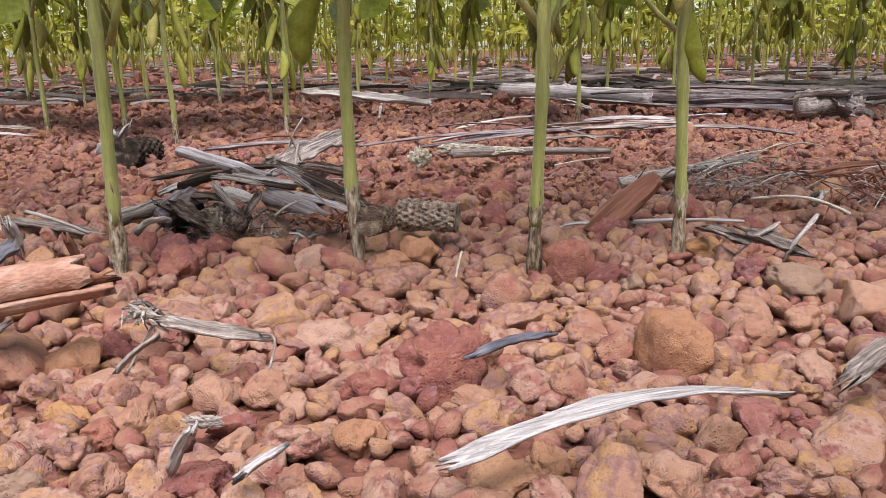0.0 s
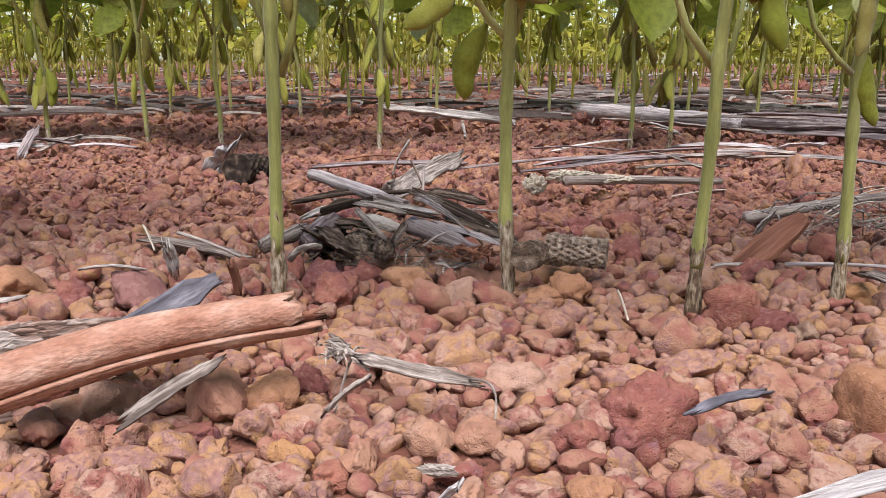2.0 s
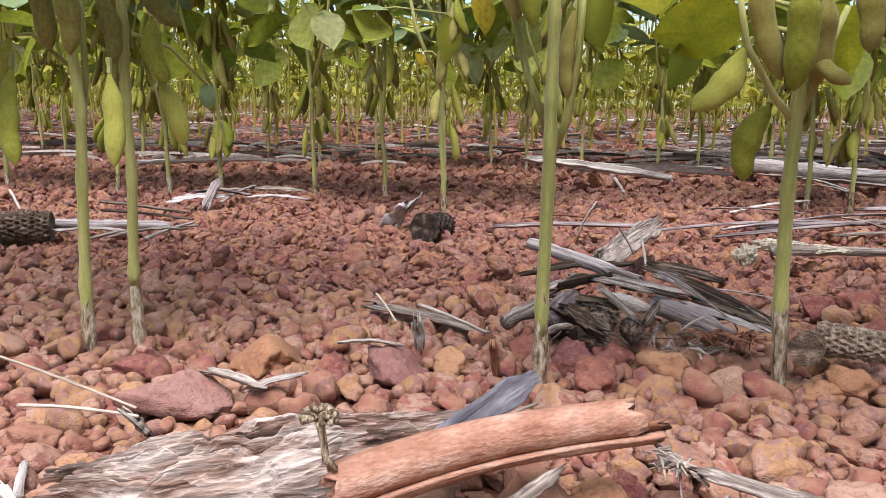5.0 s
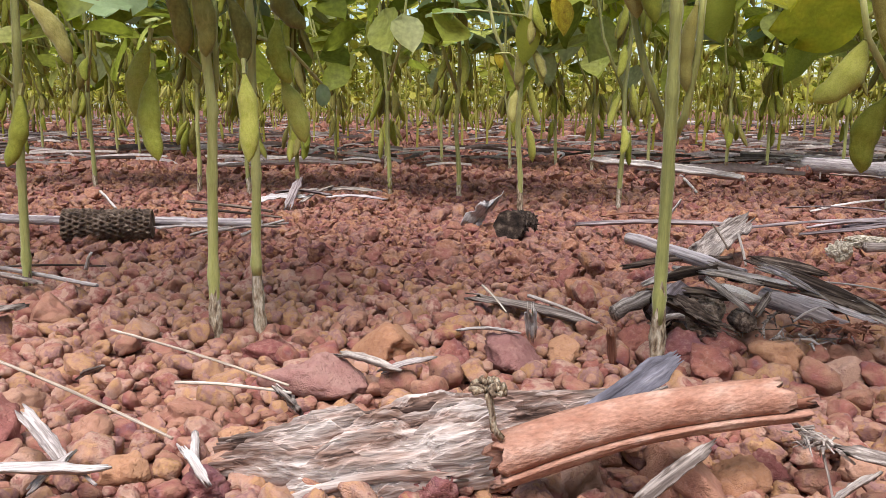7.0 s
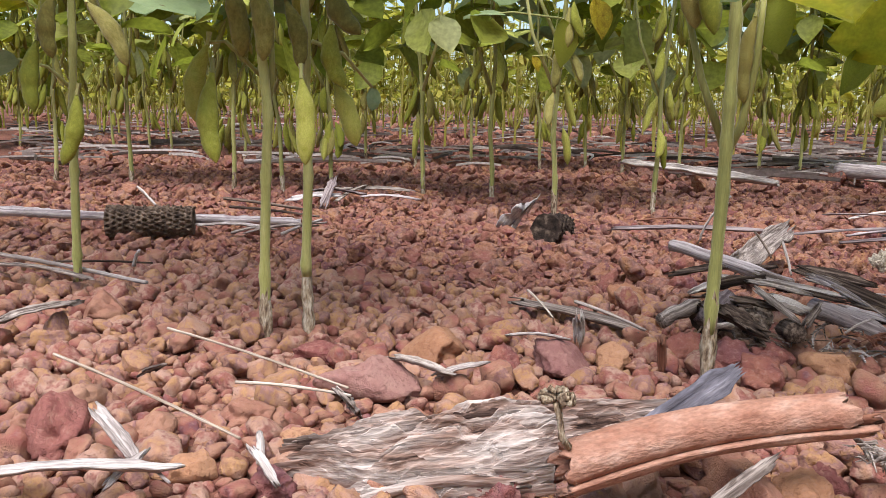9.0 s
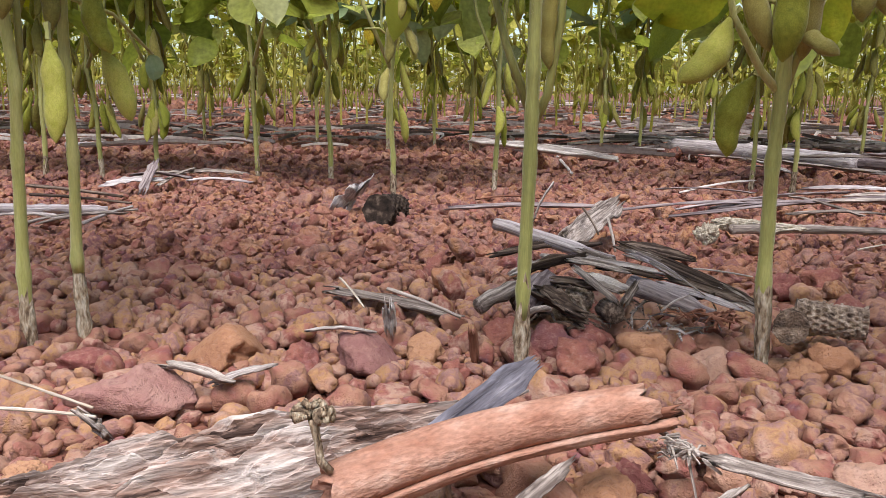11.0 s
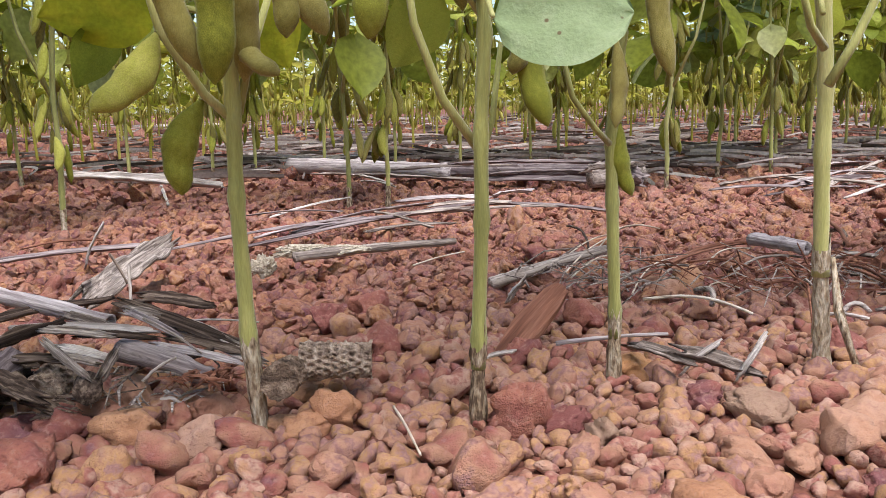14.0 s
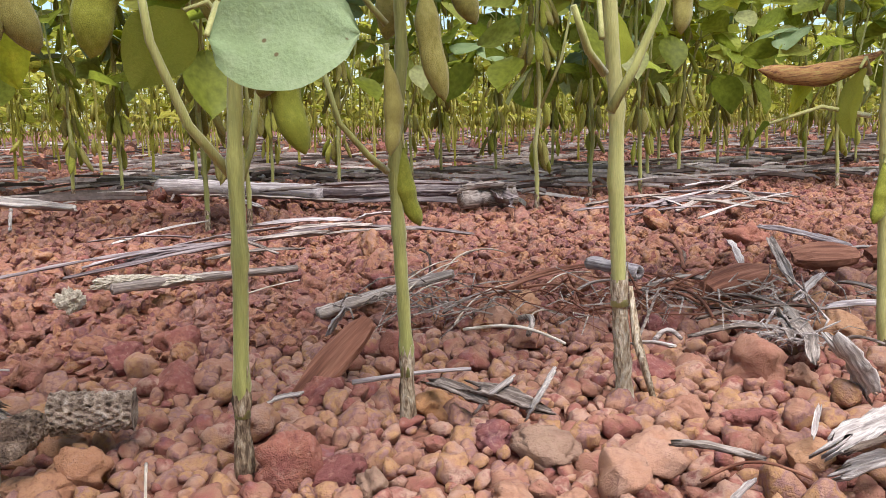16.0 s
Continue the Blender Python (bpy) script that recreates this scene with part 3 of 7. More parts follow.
# ---- plants ----
def pod_mesh(name, rings, seg, seeds, bend, material):
    """A pod that hangs from the origin along -z, length 1, width 1 at its widest; seeds bulge, the tip is a small beak."""
    bm = bmesh.new()
    rows = []
    for i in range(rings + 1):
        s = i / rings
        w = max(0.03, math.sin(math.pi * min(1, s * 0.94 + 0.05)) ** 0.42) * (0.42 + 0.58 * min(1, s * 3.2))
        bulge = 1 + 0.17 * math.cos(2 * math.pi * (s * seeds + 0.5))
        if s > 0.93:
            w *= (1.02 - s) / 0.09
        cx = bend * math.sin(math.pi * s)
        ring = []
        for k in range(seg):
            a = 2 * math.pi * k / seg
            ring.append(bm.verts.new((cx + 0.5 * w * (1 + 0.42 * (bulge - 1)) * math.cos(a), 0.33 * w * bulge * math.sin(a), -s)))
        rows.append(ring)
    for a, b in zip(rows, rows[1:]):
        for k in range(seg):
            bm.faces.new((a[k], b[k], b[(k + 1) % seg], a[(k + 1) % seg]))
    bm.faces.new(rows[0])
    bm.faces.new(list(reversed(rows[-1])))
    bmesh.ops.recalc_face_normals(bm, faces=bm.faces)
    me = bpy.data.meshes.new(name)
    bm.to_mesh(me)
    bm.free()
    me.materials.append(material)
    me.polygons.foreach_set("use_smooth", [True] * len(me.polygons))
    return me


POD_SHAPES = {}
for colour in PODS:
    POD_SHAPES[colour] = [pod_mesh("pod", 16, 12, s, b, PODS[colour]) for s, b in ((2, 0.12), (3, 0.3), (2, -0.2), (3, -0.35))]
POD_SHAPES["dry"] = [pod_mesh("pod", 20, 12, 3, -0.5 - 0.06 * k, PODS["dry"]) for k in range(4)]
BACK_SHAPES = {}
for colour in PODS:
    BACK_SHAPES[colour] = [pod_mesh("pod", 8, 7, s, b, PODS[colour]) for s, b in ((2, 0.12), (3, 0.3), (2, -0.2), (3, -0.35))]


def stalk_mesh():
    bm = bmesh.new()
    tube(bm, [(0, 0, 0), (0.05, 0, 0.5), (0, 0, 1)], [0.5, 0.42, 0.6], 5)
    me = bpy.data.meshes.new("pedicel")
    bm.to_mesh(me)
    bm.free()
    me.materials.append(M_STEM)
    return me


PEDICEL = stalk_mesh()


def leaf_mesh(name, material, seed, nx=6, ny=8, cup=0.12, wide=0.78, blunt=0.75, low=0.8):
    """A leaflet from the origin along +y, length 1, with a fold at its rib and a wavy rim."""
    bm = bmesh.new()
    g = []
    for j in range(ny + 1):
        t = j / ny
        half = 0.5 * wide * math.sin(math.pi * t ** low) ** blunt if 0 < t < 1 else 0.012
        row = []
        for i in range(nx + 1):
            u = 2 * i / nx - 1
            z = cup * abs(u) * half * 1.6 - 0.22 * (t - 0.4) ** 2 + 0.05 * wob((u * 1.4, t * 2.6, seed), 1.6) + 0.012 * math.sin(t * 34 - abs(u) * 9) * (1 - abs(u))
            row.append(bm.verts.new((u * half, t, z)))
        g.append(row)
    for j in range(ny):
        for i in range(nx):
            bm.faces.new((g[j][i], g[j][i + 1], g[j + 1][i + 1], g[j + 1][i]))
    me = bpy.data.meshes.new(name)
    bm.to_mesh(me)
    bm.free()
    me.materials.append(material)
    me.polygons.foreach_set("use_smooth", [True] * len(me.polygons))
    return me


LEAF_SHAPES = {c: [leaf_mesh("leaf", LEAVES[c], 3 * k + 1) for k in range(3)] for c in LEAVES}
LEAF_SHAPES["pale"] = [leaf_mesh("leaf", LEAVES["pale"], 3 * k + 1, 8, 14, 0.08, 0.86, 0.5, 0.95) for k in range(3)]


def aim(direction, up):
    """A turn that takes -z to direction and x as near as can be to up."""
    z = -Vector(direction).normalized()
    x = Vector(up) - z * Vector(up).dot(z)
    x = x.normalized() if x.length > 1e-4 else z.orthogonal().normalized()
    return Matrix((x, z.cross(x), z)).transposed().to_4x4()


def add_pod(parent, top, tip, width, colour, shapes, rng, face=None):
    """A pod with its pedicel between two places (in the world)."""
    origin = parent.location
    top, tip = Vector(top) - origin, Vector(tip) - origin
    d = tip - top
    a = face if face is not None else rng.uniform(-0.7, 0.7)
    turn = aim(d, (math.cos(a), math.sin(a), 0))
    ob = shared("pod", shapes[colour][rng.randrange(4)], None, parent)
    ob.matrix_basis = Matrix.Translation(top) @ turn @ Matrix.Diagonal((width, width, d.length, 1))
    if shapes is POD_SHAPES:
        st = shared("pedicel", PEDICEL, None, ob)
        st.matrix_basis = Matrix.Diagonal((0.22, 0.3, 0.16, 1))
    return ob


def add_leaf(parent, root, tip, size, colour, rng, flip=0.0, joint=None):
    """A leaflet from root towards tip, with a petiole back to its joint on the stem."""
    origin = parent.location
    root, tip = Vector(root) - origin, Vector(tip) - origin
    y = (tip - root).normalized()
    x = y.cross(Vector((0, 0, 1)))
    x = x.normalized() if x.length > 1e-3 else Vector((1, 0, 0))
    m = Matrix((x, y, x.cross(y))).transposed().to_4x4() @ Matrix.Rotation(flip, 4, "Y")
    ob = shared("leaf", LEAF_SHAPES[colour][rng.randrange(3)], None, parent)
    ob.matrix_basis = Matrix.Translation(root) @ m @ Matrix.Scale(size, 4)
    if joint is not None:
        bm = bmesh.new()
        j = Vector(joint) - origin
        mid = (j + root) / 2 + Vector((0, 0, 0.006))
        tube(bm, [j, mid, root], [0.0013, 0.001, 0.0008], 6)
        part("petiole", bm, M_STEM, parent)
    return ob


def stem_path(x, y, h, lean, rng, low=()):
    """Points of a stem: the given low ones (x, z), then on upwards with slight zigzag at the nodes."""
    pts = [Vector((px, y, pz)) for px, pz in low] or [Vector((x, y, soil(x, y) - 0.004)), Vector((x + lean * 0.05, y, 0.05))]
    k = 0
    while pts[-1].z < h:
        k += 1
        z = pts[-1].z
        pts.append(Vector((pts[-1].x + lean * 0.045 + rng.uniform(-0.004, 0.004), y + rng.uniform(-0.004, 0.004) + (z - 0.1) * lean * 0.1, z + 0.045)))
    return pts


def resample(pts, step):
    out = [pts[0]]
    for a, b in zip(pts, pts[1:]):
        n = max(1, round((b - a).length / step))
        out += [a.lerp(b, (i + 1) / n) for i in range(n)]
    return out


def soybean(name, x, y, h, seed, low=(), radius=0.0034, lean=0.0, bark=0.03, pods_from=0.17, leaves_from=0.2, shapes=POD_SHAPES,
            crowd=3, label="", group="soybean plants in rows", segs=12):
    """A whole soybean plant: woody foot, green stem with nodes, side branches, pods with pedicels, leaflets with petioles."""
    rng = random.Random(seed)
    base = Vector((x, y, soil(x, y)))
    top = thing(name, base, label or "green soybean plant with hanging pods in red gravel", "plant", group)
    pts = stem_path(x, y, h, lean, rng, low)
    dense = resample(pts, 0.006)
    foot = [p for p in dense if p.z <= bark + 0.004]
    shoot = [p for p in dense if p.z >= bark - 0.013]
    bm = bmesh.new()
    rings = tube(bm, [p - base for p in foot], [radius * (1.18 - 0.12 * i / max(1, len(foot) - 1)) * (1 + 0.14 * rng.uniform(-1, 1)) for i in range(len(foot))], segs, 0.35, seed, caps=False)
    for k, v in enumerate(rings[-1]):
        v.co.z += rng.choice((-0.003, 0.0, 0.002, 0.008))
    part("stem_foot", bm, M_ROOTBARK, top, "flaky grey-brown woody foot")
    bm = bmesh.new()
    nodes = [p.z for p in pts]
    rad = []
    for i, p in enumerate(shoot):
        near = min(abs(p.z - z) for z in nodes)
        rad.append(radius * max(0.45, 1 - 0.55 * (p.z - bark) / h) * (1.2 if near < 0.0031 else 1.0) * (1 + 0.05 * rng.uniform(-1, 1)))
    tube(bm, [p - base for p in shoot], rad, segs, 0.08, seed)
    part("stem", bm, M_STEM, top)
    if shapes is POD_SHAPES:
        bm = bmesh.new()
        for p, q in zip(dense, dense[1:]):
            if 0.05 < p.z < 0.19:
                for _ in range(9 if p.z > 0.1 else 4):
                    a = rng.uniform(0, 6.28)
                    d = Vector((math.cos(a), math.sin(a), rng.uniform(-0.4, 0.6)))
                    c = p.lerp(q, rng.random()) - base + Vector((d.x, d.y, 0)) * radius * 0.8
                    side = Vector((-d.y, d.x, 0)) * 0.00007
                    up = Vector((0, 0, 0.00007))
                    end = bm.verts.new(c + d * rng.uniform(0.0008, 0.0016))
                    b3 = [bm.verts.new(c + side), bm.verts.new(c - side), bm.verts.new(c + up)]
                    for i in range(3):
                        bm.faces.new((b3[i], b3[(i + 1) % 3], end))
        tagged(part("stem_hair", bm, M_HAIR, top, "fine pale hairs"), kind="stuff")
    for p in pts[2:]:
        if pods_from - 0.02 < p.z < min(h, 0.44):
            for k in range(rng.randint(1, crowd)):
                a = rng.uniform(0, 6.28)
                out = rng.uniform(0.006, 0.016)
                root = p + Vector((math.cos(a) * out, math.sin(a) * out, rng.uniform(0.0, 0.012)))
                length = rng.uniform(0.032, 0.046)
                tip = root + Vector((math.cos(a) * rng.uniform(0.0, 0.02), math.sin(a) * rng.uniform(0, 0.02), -length))
                if tip.z > pods_from - 0.045:
                    add_pod(top, root, tip, rng.uniform(0.010, 0.013), "green" if rng.random() < 0.62 else "olive", shapes, rng, face=a + 1.57)
        if p.z > leaves_from and rng.random() < (0.9 if p.z < 0.28 else 0.3 if shapes is POD_SHAPES else 0.6):
            a = rng.uniform(0, 6.28)
            reach = rng.uniform(0.03, 0.09)
            root = p + Vector((math.cos(a) * reach, math.sin(a) * reach, rng.uniform(0.0, 0.05)))
            colour = rng.choice(("green", "green", "green", "yellow", "pale"))
            for k, da in enumerate((0, 1.3, -1.3)):
                d = Vector((math.cos(a + da), math.sin(a + da), rng.uniform(-0.7, 0.05)))
                add_leaf(top, root, root + d, rng.uniform(0.05, 0.075), colour, rng, rng.uniform(-0.4, 0.4), p if k == 0 else None)
    for k in range(rng.randint(1, 2)):
        s = pts[min(len(pts) - 2, 3 + k)]
        a = rng.uniform(0, 6.28)
        end = s + Vector((math.cos(a) * 0.05, math.sin(a) * 0.05, 0.16))
        if s.z < pods_from - 0.02:
            continue
        bm = bmesh.new()
        tube(bm, [s - base, s.lerp(end, 0.4) - base + Vector((math.cos(a), math.sin(a), 0)) * 0.01, end - base], [0.0022, 0.0019, 0.0012], 7)
        part("branch", bm, M_STEM, top)
    return top, rng


def branch(plant, pts, r=0.002):
    bm = bmesh.new()
    q = [Vector(p) - plant.location for p in pts]
    tube(bm, q, [r * (1 - 0.35 * i / (len(q) - 1)) for i in range(len(q))], 8)
    return part("branch", bm, M_STEM, plant)


ROW1 = "soybean plants of the front row"


def front(x, y, low, seed, **more):
    return soybean("soybean_plant", x, y, 0.56, seed, low=low, group=ROW1, pods_from=0.19, crowd=2, **more)


plant_a, ra = front(-0.138, 0.353, [(-0.138, 0.0), (-0.138, 0.043), (-0.137, 0.094), (-0.137, 0.113), (-0.137, 0.131), (-0.137, 0.164)], 1, radius=0.0028, bark=0.04)
branch(plant_a, [(-0.1373, 0.3677, 0.1106), (-0.1489, 0.3677, 0.1402), (-0.1575, 0.368, 0.1727)])
branch(plant_a, [(-0.1373, 0.3653, 0.1066), (-0.1314, 0.3622, 0.1203), (-0.1273, 0.3622, 0.1479), (-0.126, 0.3641, 0.1873)])
add_pod(plant_a, (-0.1544, 0.3677, 0.1973), (-0.1528, 0.3588, 0.1607), 0.0106, "olive", POD_SHAPES, ra)
add_pod(plant_a, (-0.1476, 0.3614, 0.1952), (-0.1451, 0.3524, 0.1577), 0.0106, "green", POD_SHAPES, ra)
add_pod(plant_a, (-0.1292, 0.3593, 0.1656), (-0.1314, 0.3598, 0.1301), 0.0079, "olive", POD_SHAPES, ra)
add_leaf(plant_a, (-0.122, 0.3684, 0.1755), (-0.1185, 0.3573, 0.1379), 0.026, "green", ra, 0.9, (-0.1359, 0.3707, 0.1658))
add_leaf(plant_a, (-0.1132, 0.3066, 0.1816), (-0.1411, 0.2899, 0.1686), 0.04, "pale", ra, 0.5, (-0.1357, 0.3723, 0.1875))
add_leaf(plant_a, (-0.1103, 0.359, 0.1872), (-0.1011, 0.3264, 0.167), 0.05, "yellow", ra, 0.3, (-0.1358, 0.3712, 0.1727))

plant_b, rb = front(-0.036, 0.378, [(-0.036, 0.0), (-0.039, 0.045), (-0.04, 0.095), (-0.039, 0.128), (-0.039, 0.157)], 2, radius=0.0029, bark=0.045)
add_pod(plant_b, (-0.0493, 0.3799, 0.1291), (-0.0584, 0.3775, 0.0966), 0.0119, "green", POD_SHAPES, rb, 0.1)
add_pod(plant_b, (-0.0621, 0.3732, 0.1507), (-0.0822, 0.3556, 0.1259), 0.0119, "green", POD_SHAPES, rb, 0.2)
add_pod(plant_b, (-0.0611, 0.3609, 0.1811), (-0.0485, 0.364, 0.1377), 0.0101, "olive", POD_SHAPES, rb, 0.1)
add_pod(plant_b, (-0.0444, 0.3586, 0.1771), (-0.0447, 0.3596, 0.1337), 0.0128, "green", POD_SHAPES, rb, 0.0)
add_pod(plant_b, (-0.0345, 0.3646, 0.1732), (-0.0346, 0.3721, 0.1348), 0.0106, "olive", POD_SHAPES, rb, 0.5)
add_pod(plant_b, (-0.0355, 0.3731, 0.1477), (-0.0239, 0.362, 0.1366), 0.0088, "olive", POD_SHAPES, rb, 0.3)
add_pod(plant_b, (-0.0277, 0.3539, 0.1819), (-0.0221, 0.3482, 0.1473), 0.0106, "olive", POD_SHAPES, rb, 0.2)
branch(plant_b, [(-0.0375, 0.3794, 0.1202), (-0.0484, 0.3759, 0.131), (-0.0611, 0.3732, 0.1517), (-0.0668, 0.3709, 0.1773)], 0.0018)
branch(plant_b, [(-0.0375, 0.3796, 0.1241), (-0.0325, 0.379, 0.1428), (-0.0234, 0.3788, 0.1674)], 0.0018)
add_leaf(plant_b, (-0.0609, 0.3801, 0.1607), (-0.0983, 0.3828, 0.1579), 0.038, "yellow", rb, 1.1, (-0.0411, 0.3828, 0.1675))
add_leaf(plant_b, (-0.0755, 0.3931, 0.155), (-0.0905, 0.3896, 0.1363), 0.026, "green", rb, 0.9, (-0.0411, 0.3842, 0.1577))
add_leaf(plant_b, (-0.0311, 0.3893, 0.1695), (-0.0195, 0.3907, 0.1459), 0.032, "yellow", rb, -0.9, (-0.0371, 0.3839, 0.1675))

plant_c, rc = front(0.042, 0.358, [(0.042, 0.0), (0.043, 0.04), (0.045, 0.084), (0.045, 0.115), (0.047, 0.15)], 3, radius=0.0027, bark=0.037)
branch(plant_c, [(0.0443, 0.3605, 0.1107), (0.0311, 0.3575, 0.1275), (0.0214, 0.3572, 0.1531), (0.0178, 0.3597, 0.1867)], 0.0018)
branch(plant_c, [(0.0443, 0.3599, 0.1028), (0.0519, 0.3653, 0.1196), (0.057, 0.3695, 0.1473)], 0.0015)
add_pod(plant_c, (-0.0178, 0.3538, 0.1798), (-0.0092, 0.3515, 0.1483), 0.0110, "olive", POD_SHAPES, rc, 0.1)
add_pod(plant_c, (0.0146, 0.3539, 0.1787), (0.0045, 0.3515, 0.1472), 0.0128, "green", POD_SHAPES, rc, 0.1)
add_pod(plant_c, (0.0607, 0.3521, 0.1509), (0.0658, 0.3465, 0.1174), 0.0110, "green", POD_SHAPES, rc, 0.1)
add_pod(plant_c, (0.0547, 0.3421, 0.1567), (0.0526, 0.3457, 0.1351), 0.0106, "olive", POD_SHAPES, rc, 0.6)
add_leaf(plant_c, (0.0330, 0.3095, 0.1502), (0.0705, 0.2915, 0.1512), 0.0395, "pale", rc, 1.2, (0.0462, 0.3643, 0.162))
add_leaf(plant_c, (0.0324, 0.3601, 0.163), (0.0176, 0.3668, 0.1424), 0.03, "green", rc, 1.0, (0.0472, 0.3639, 0.1571))

plant_d, rd = front(0.11, 0.379, [(0.11, 0.0), (0.11, 0.039), (0.108, 0.085), (0.107, 0.11), (0.111, 0.152)], 4, radius=0.0026, bark=0.038)
branch(plant_d, [(0.1001, 0.3669, 0.1096), (0.0922, 0.3632, 0.1155), (0.0803, 0.3577, 0.1273), (0.0746, 0.3571, 0.147)], 0.0014)
add_pod(plant_d, (0.1102, 0.378, 0.1176), (0.1174, 0.3799, 0.0871), 0.0084, "green", POD_SHAPES, rd, 0.2)
add_pod(plant_d, (0.1111, 0.3541, 0.1744), (0.1167, 0.3512, 0.134), 0.0097, "olive", POD_SHAPES, rd, 0.1)
add_pod(plant_d, (0.1221, 0.3551, 0.1862), (0.1297, 0.3532, 0.1605), 0.0097, "olive", POD_SHAPES, rd, 0.1)
add_pod(plant_d, (0.0993, 0.3615, 0.1489), (0.0995, 0.3611, 0.1154), 0.0079, "olive", POD_SHAPES, rd, 0.4)
add_leaf(plant_d, (0.0818, 0.3693, 0.1718), (0.0718, 0.3675, 0.1472), 0.04, "green", rd, 0.7, (0.1025, 0.3708, 0.1619))

plant_e, re_ = front(0.204, 0.365, [(0.204, 0.0), (0.2, 0.05), (0.197, 0.102), (0.197, 0.132), (0.193, 0.165)], 5, radius=0.0033, bark=0.062,
                     label="soybean plant with pale stem and flaky grey foot")
branch(plant_e, [(0.1796, 0.344, 0.1297), (0.1886, 0.3421, 0.1454), (0.1975, 0.3386, 0.1679), (0.2007, 0.3407, 0.1955)], 0.002)
branch(plant_e, [(0.1778, 0.345, 0.1435), (0.1689, 0.3424, 0.1514), (0.1601, 0.3382, 0.1661)], 0.0018)
add_pod(plant_e, (0.2067, 0.3456, 0.1917), (0.2103, 0.3431, 0.1581), 0.0106, "olive", POD_SHAPES, re_, 0.2)
add_leaf(plant_e, (0.1902, 0.3703, 0.1763), (0.21, 0.3845, 0.1567), 0.04, "green", re_, 0.8, (0.1769, 0.3459, 0.1563))
bm = bmesh.new()
tube(bm, [(-0.001, -0.003, 0.052), (-0.001, -0.008, 0.03), (0.000, -0.020, 0.006)], [0.0008, 0.0017, 0.0010], 7, 0.4, 3)
part("bark_flap", bm, M_ROOTBARK, plant_e, "pale peeling strip of bark")

plant_f, rf = front(-0.357, 0.352, [(-0.357, 0.0), (-0.357, 0.039), (-0.355, 0.091), (-0.353, 0.122), (-0.357, 0.162)], 6, radius=0.0027, bark=0.034)
add_pod(plant_f, (-0.3682, 0.328, 0.1405), (-0.3617, 0.3188, 0.099), 0.0110, "green", POD_SHAPES, rf, 0.0)
add_pod(plant_f, (-0.3816, 0.3446, 0.1546), (-0.3859, 0.3387, 0.1171), 0.0110, "green", POD_SHAPES, rf, 0.1)
add_pod(plant_f, (-0.3549, 0.3416, 0.183), (-0.3492, 0.3421, 0.1465), 0.0106, "olive", POD_SHAPES, rf, 0.2)
add_pod(plant_f, (-0.3686, 0.3447, 0.1831), (-0.3629, 0.3463, 0.1486), 0.0106, "olive", POD_SHAPES, rf, 0.2)
branch(plant_f, [(-0.3609, 0.3627, 0.1173), (-0.3539, 0.358, 0.1369), (-0.3527, 0.3569, 0.1783)], 0.0019)
branch(plant_f, [(-0.3617, 0.3643, 0.139), (-0.3746, 0.3499, 0.1566), (-0.3816, 0.3446, 0.1556)], 0.0012)
add_leaf(plant_f, (-0.4264, 0.3047, 0.1808), (-0.3871, 0.2992, 0.1737), 0.075, "pale", rf, 0.1, (-0.3633, 0.3679, 0.1883))

plant_g, rg = front(-0.34, 0.369, [(-0.34, 0.0), (-0.342, 0.043), (-0.34, 0.09), (-0.341, 0.127), (-0.34, 0.163)], 7, radius=0.0026, bark=0.044)
add_pod(plant_g, (-0.3257, 0.3354, 0.1385), (-0.3202, 0.3273, 0.0989), 0.0101, "green", POD_SHAPES, rg, 0.0)
add_pod(plant_g, (-0.3309, 0.383, 0.1372), (-0.3178, 0.3808, 0.1055), 0.0110, "green", POD_SHAPES, rg, 0.1)
add_pod(plant_g, (-0.3298, 0.3769, 0.1666), (-0.3222, 0.3746, 0.135), 0.0106, "green", POD_SHAPES, rg, 0.1)
add_pod(plant_g, (-0.3268, 0.3681, 0.1882), (-0.3093, 0.3662, 0.1605), 0.0110, "olive", POD_SHAPES, rg, 0.1)
add_pod(plant_g, (-0.3448, 0.3568, 0.1763), (-0.3372, 0.3565, 0.1437), 0.0088, "olive", POD_SHAPES, rg, 0.5)
add_leaf(plant_g, (-0.3213, 0.4100, 0.1362), (-0.3205, 0.4100, 0.1247), 0.0125, "pale", rg, 0.4, (-0.3426, 0.3804, 0.1588))

plant_h, rh = front(-0.52, 0.4, [(-0.52, 0.0), (-0.519, 0.03), (-0.517, 0.083), (-0.515, 0.121), (-0.512, 0.16)], 8, radius=0.0027, bark=0.02)
add_pod(plant_h, (-0.4896, 0.3753, 0.1298), (-0.4979, 0.3702, 0.0894), 0.0110, "green", POD_SHAPES, rh, 0.1)
add_pod(plant_h, (-0.5054, 0.3649, 0.1593), (-0.5057, 0.3599, 0.1198), 0.0114, "green", POD_SHAPES, rh, 0.1)
add_pod(plant_h, (-0.4707, 0.3666, 0.1789), (-0.4444, 0.3643, 0.1452), 0.0106, "olive", POD_SHAPES, rh, 0.1)
add_pod(plant_h, (-0.4943, 0.3668, 0.1839), (-0.4946, 0.3643, 0.1494), 0.0106, "olive", POD_SHAPES, rh, 0.3)
add_leaf(plant_h, (-0.5289, 0.3745, 0.1496), (-0.5441, 0.3529, 0.1396), 0.03, "pale", rh, 0.6, (-0.5148, 0.4043, 0.1303))

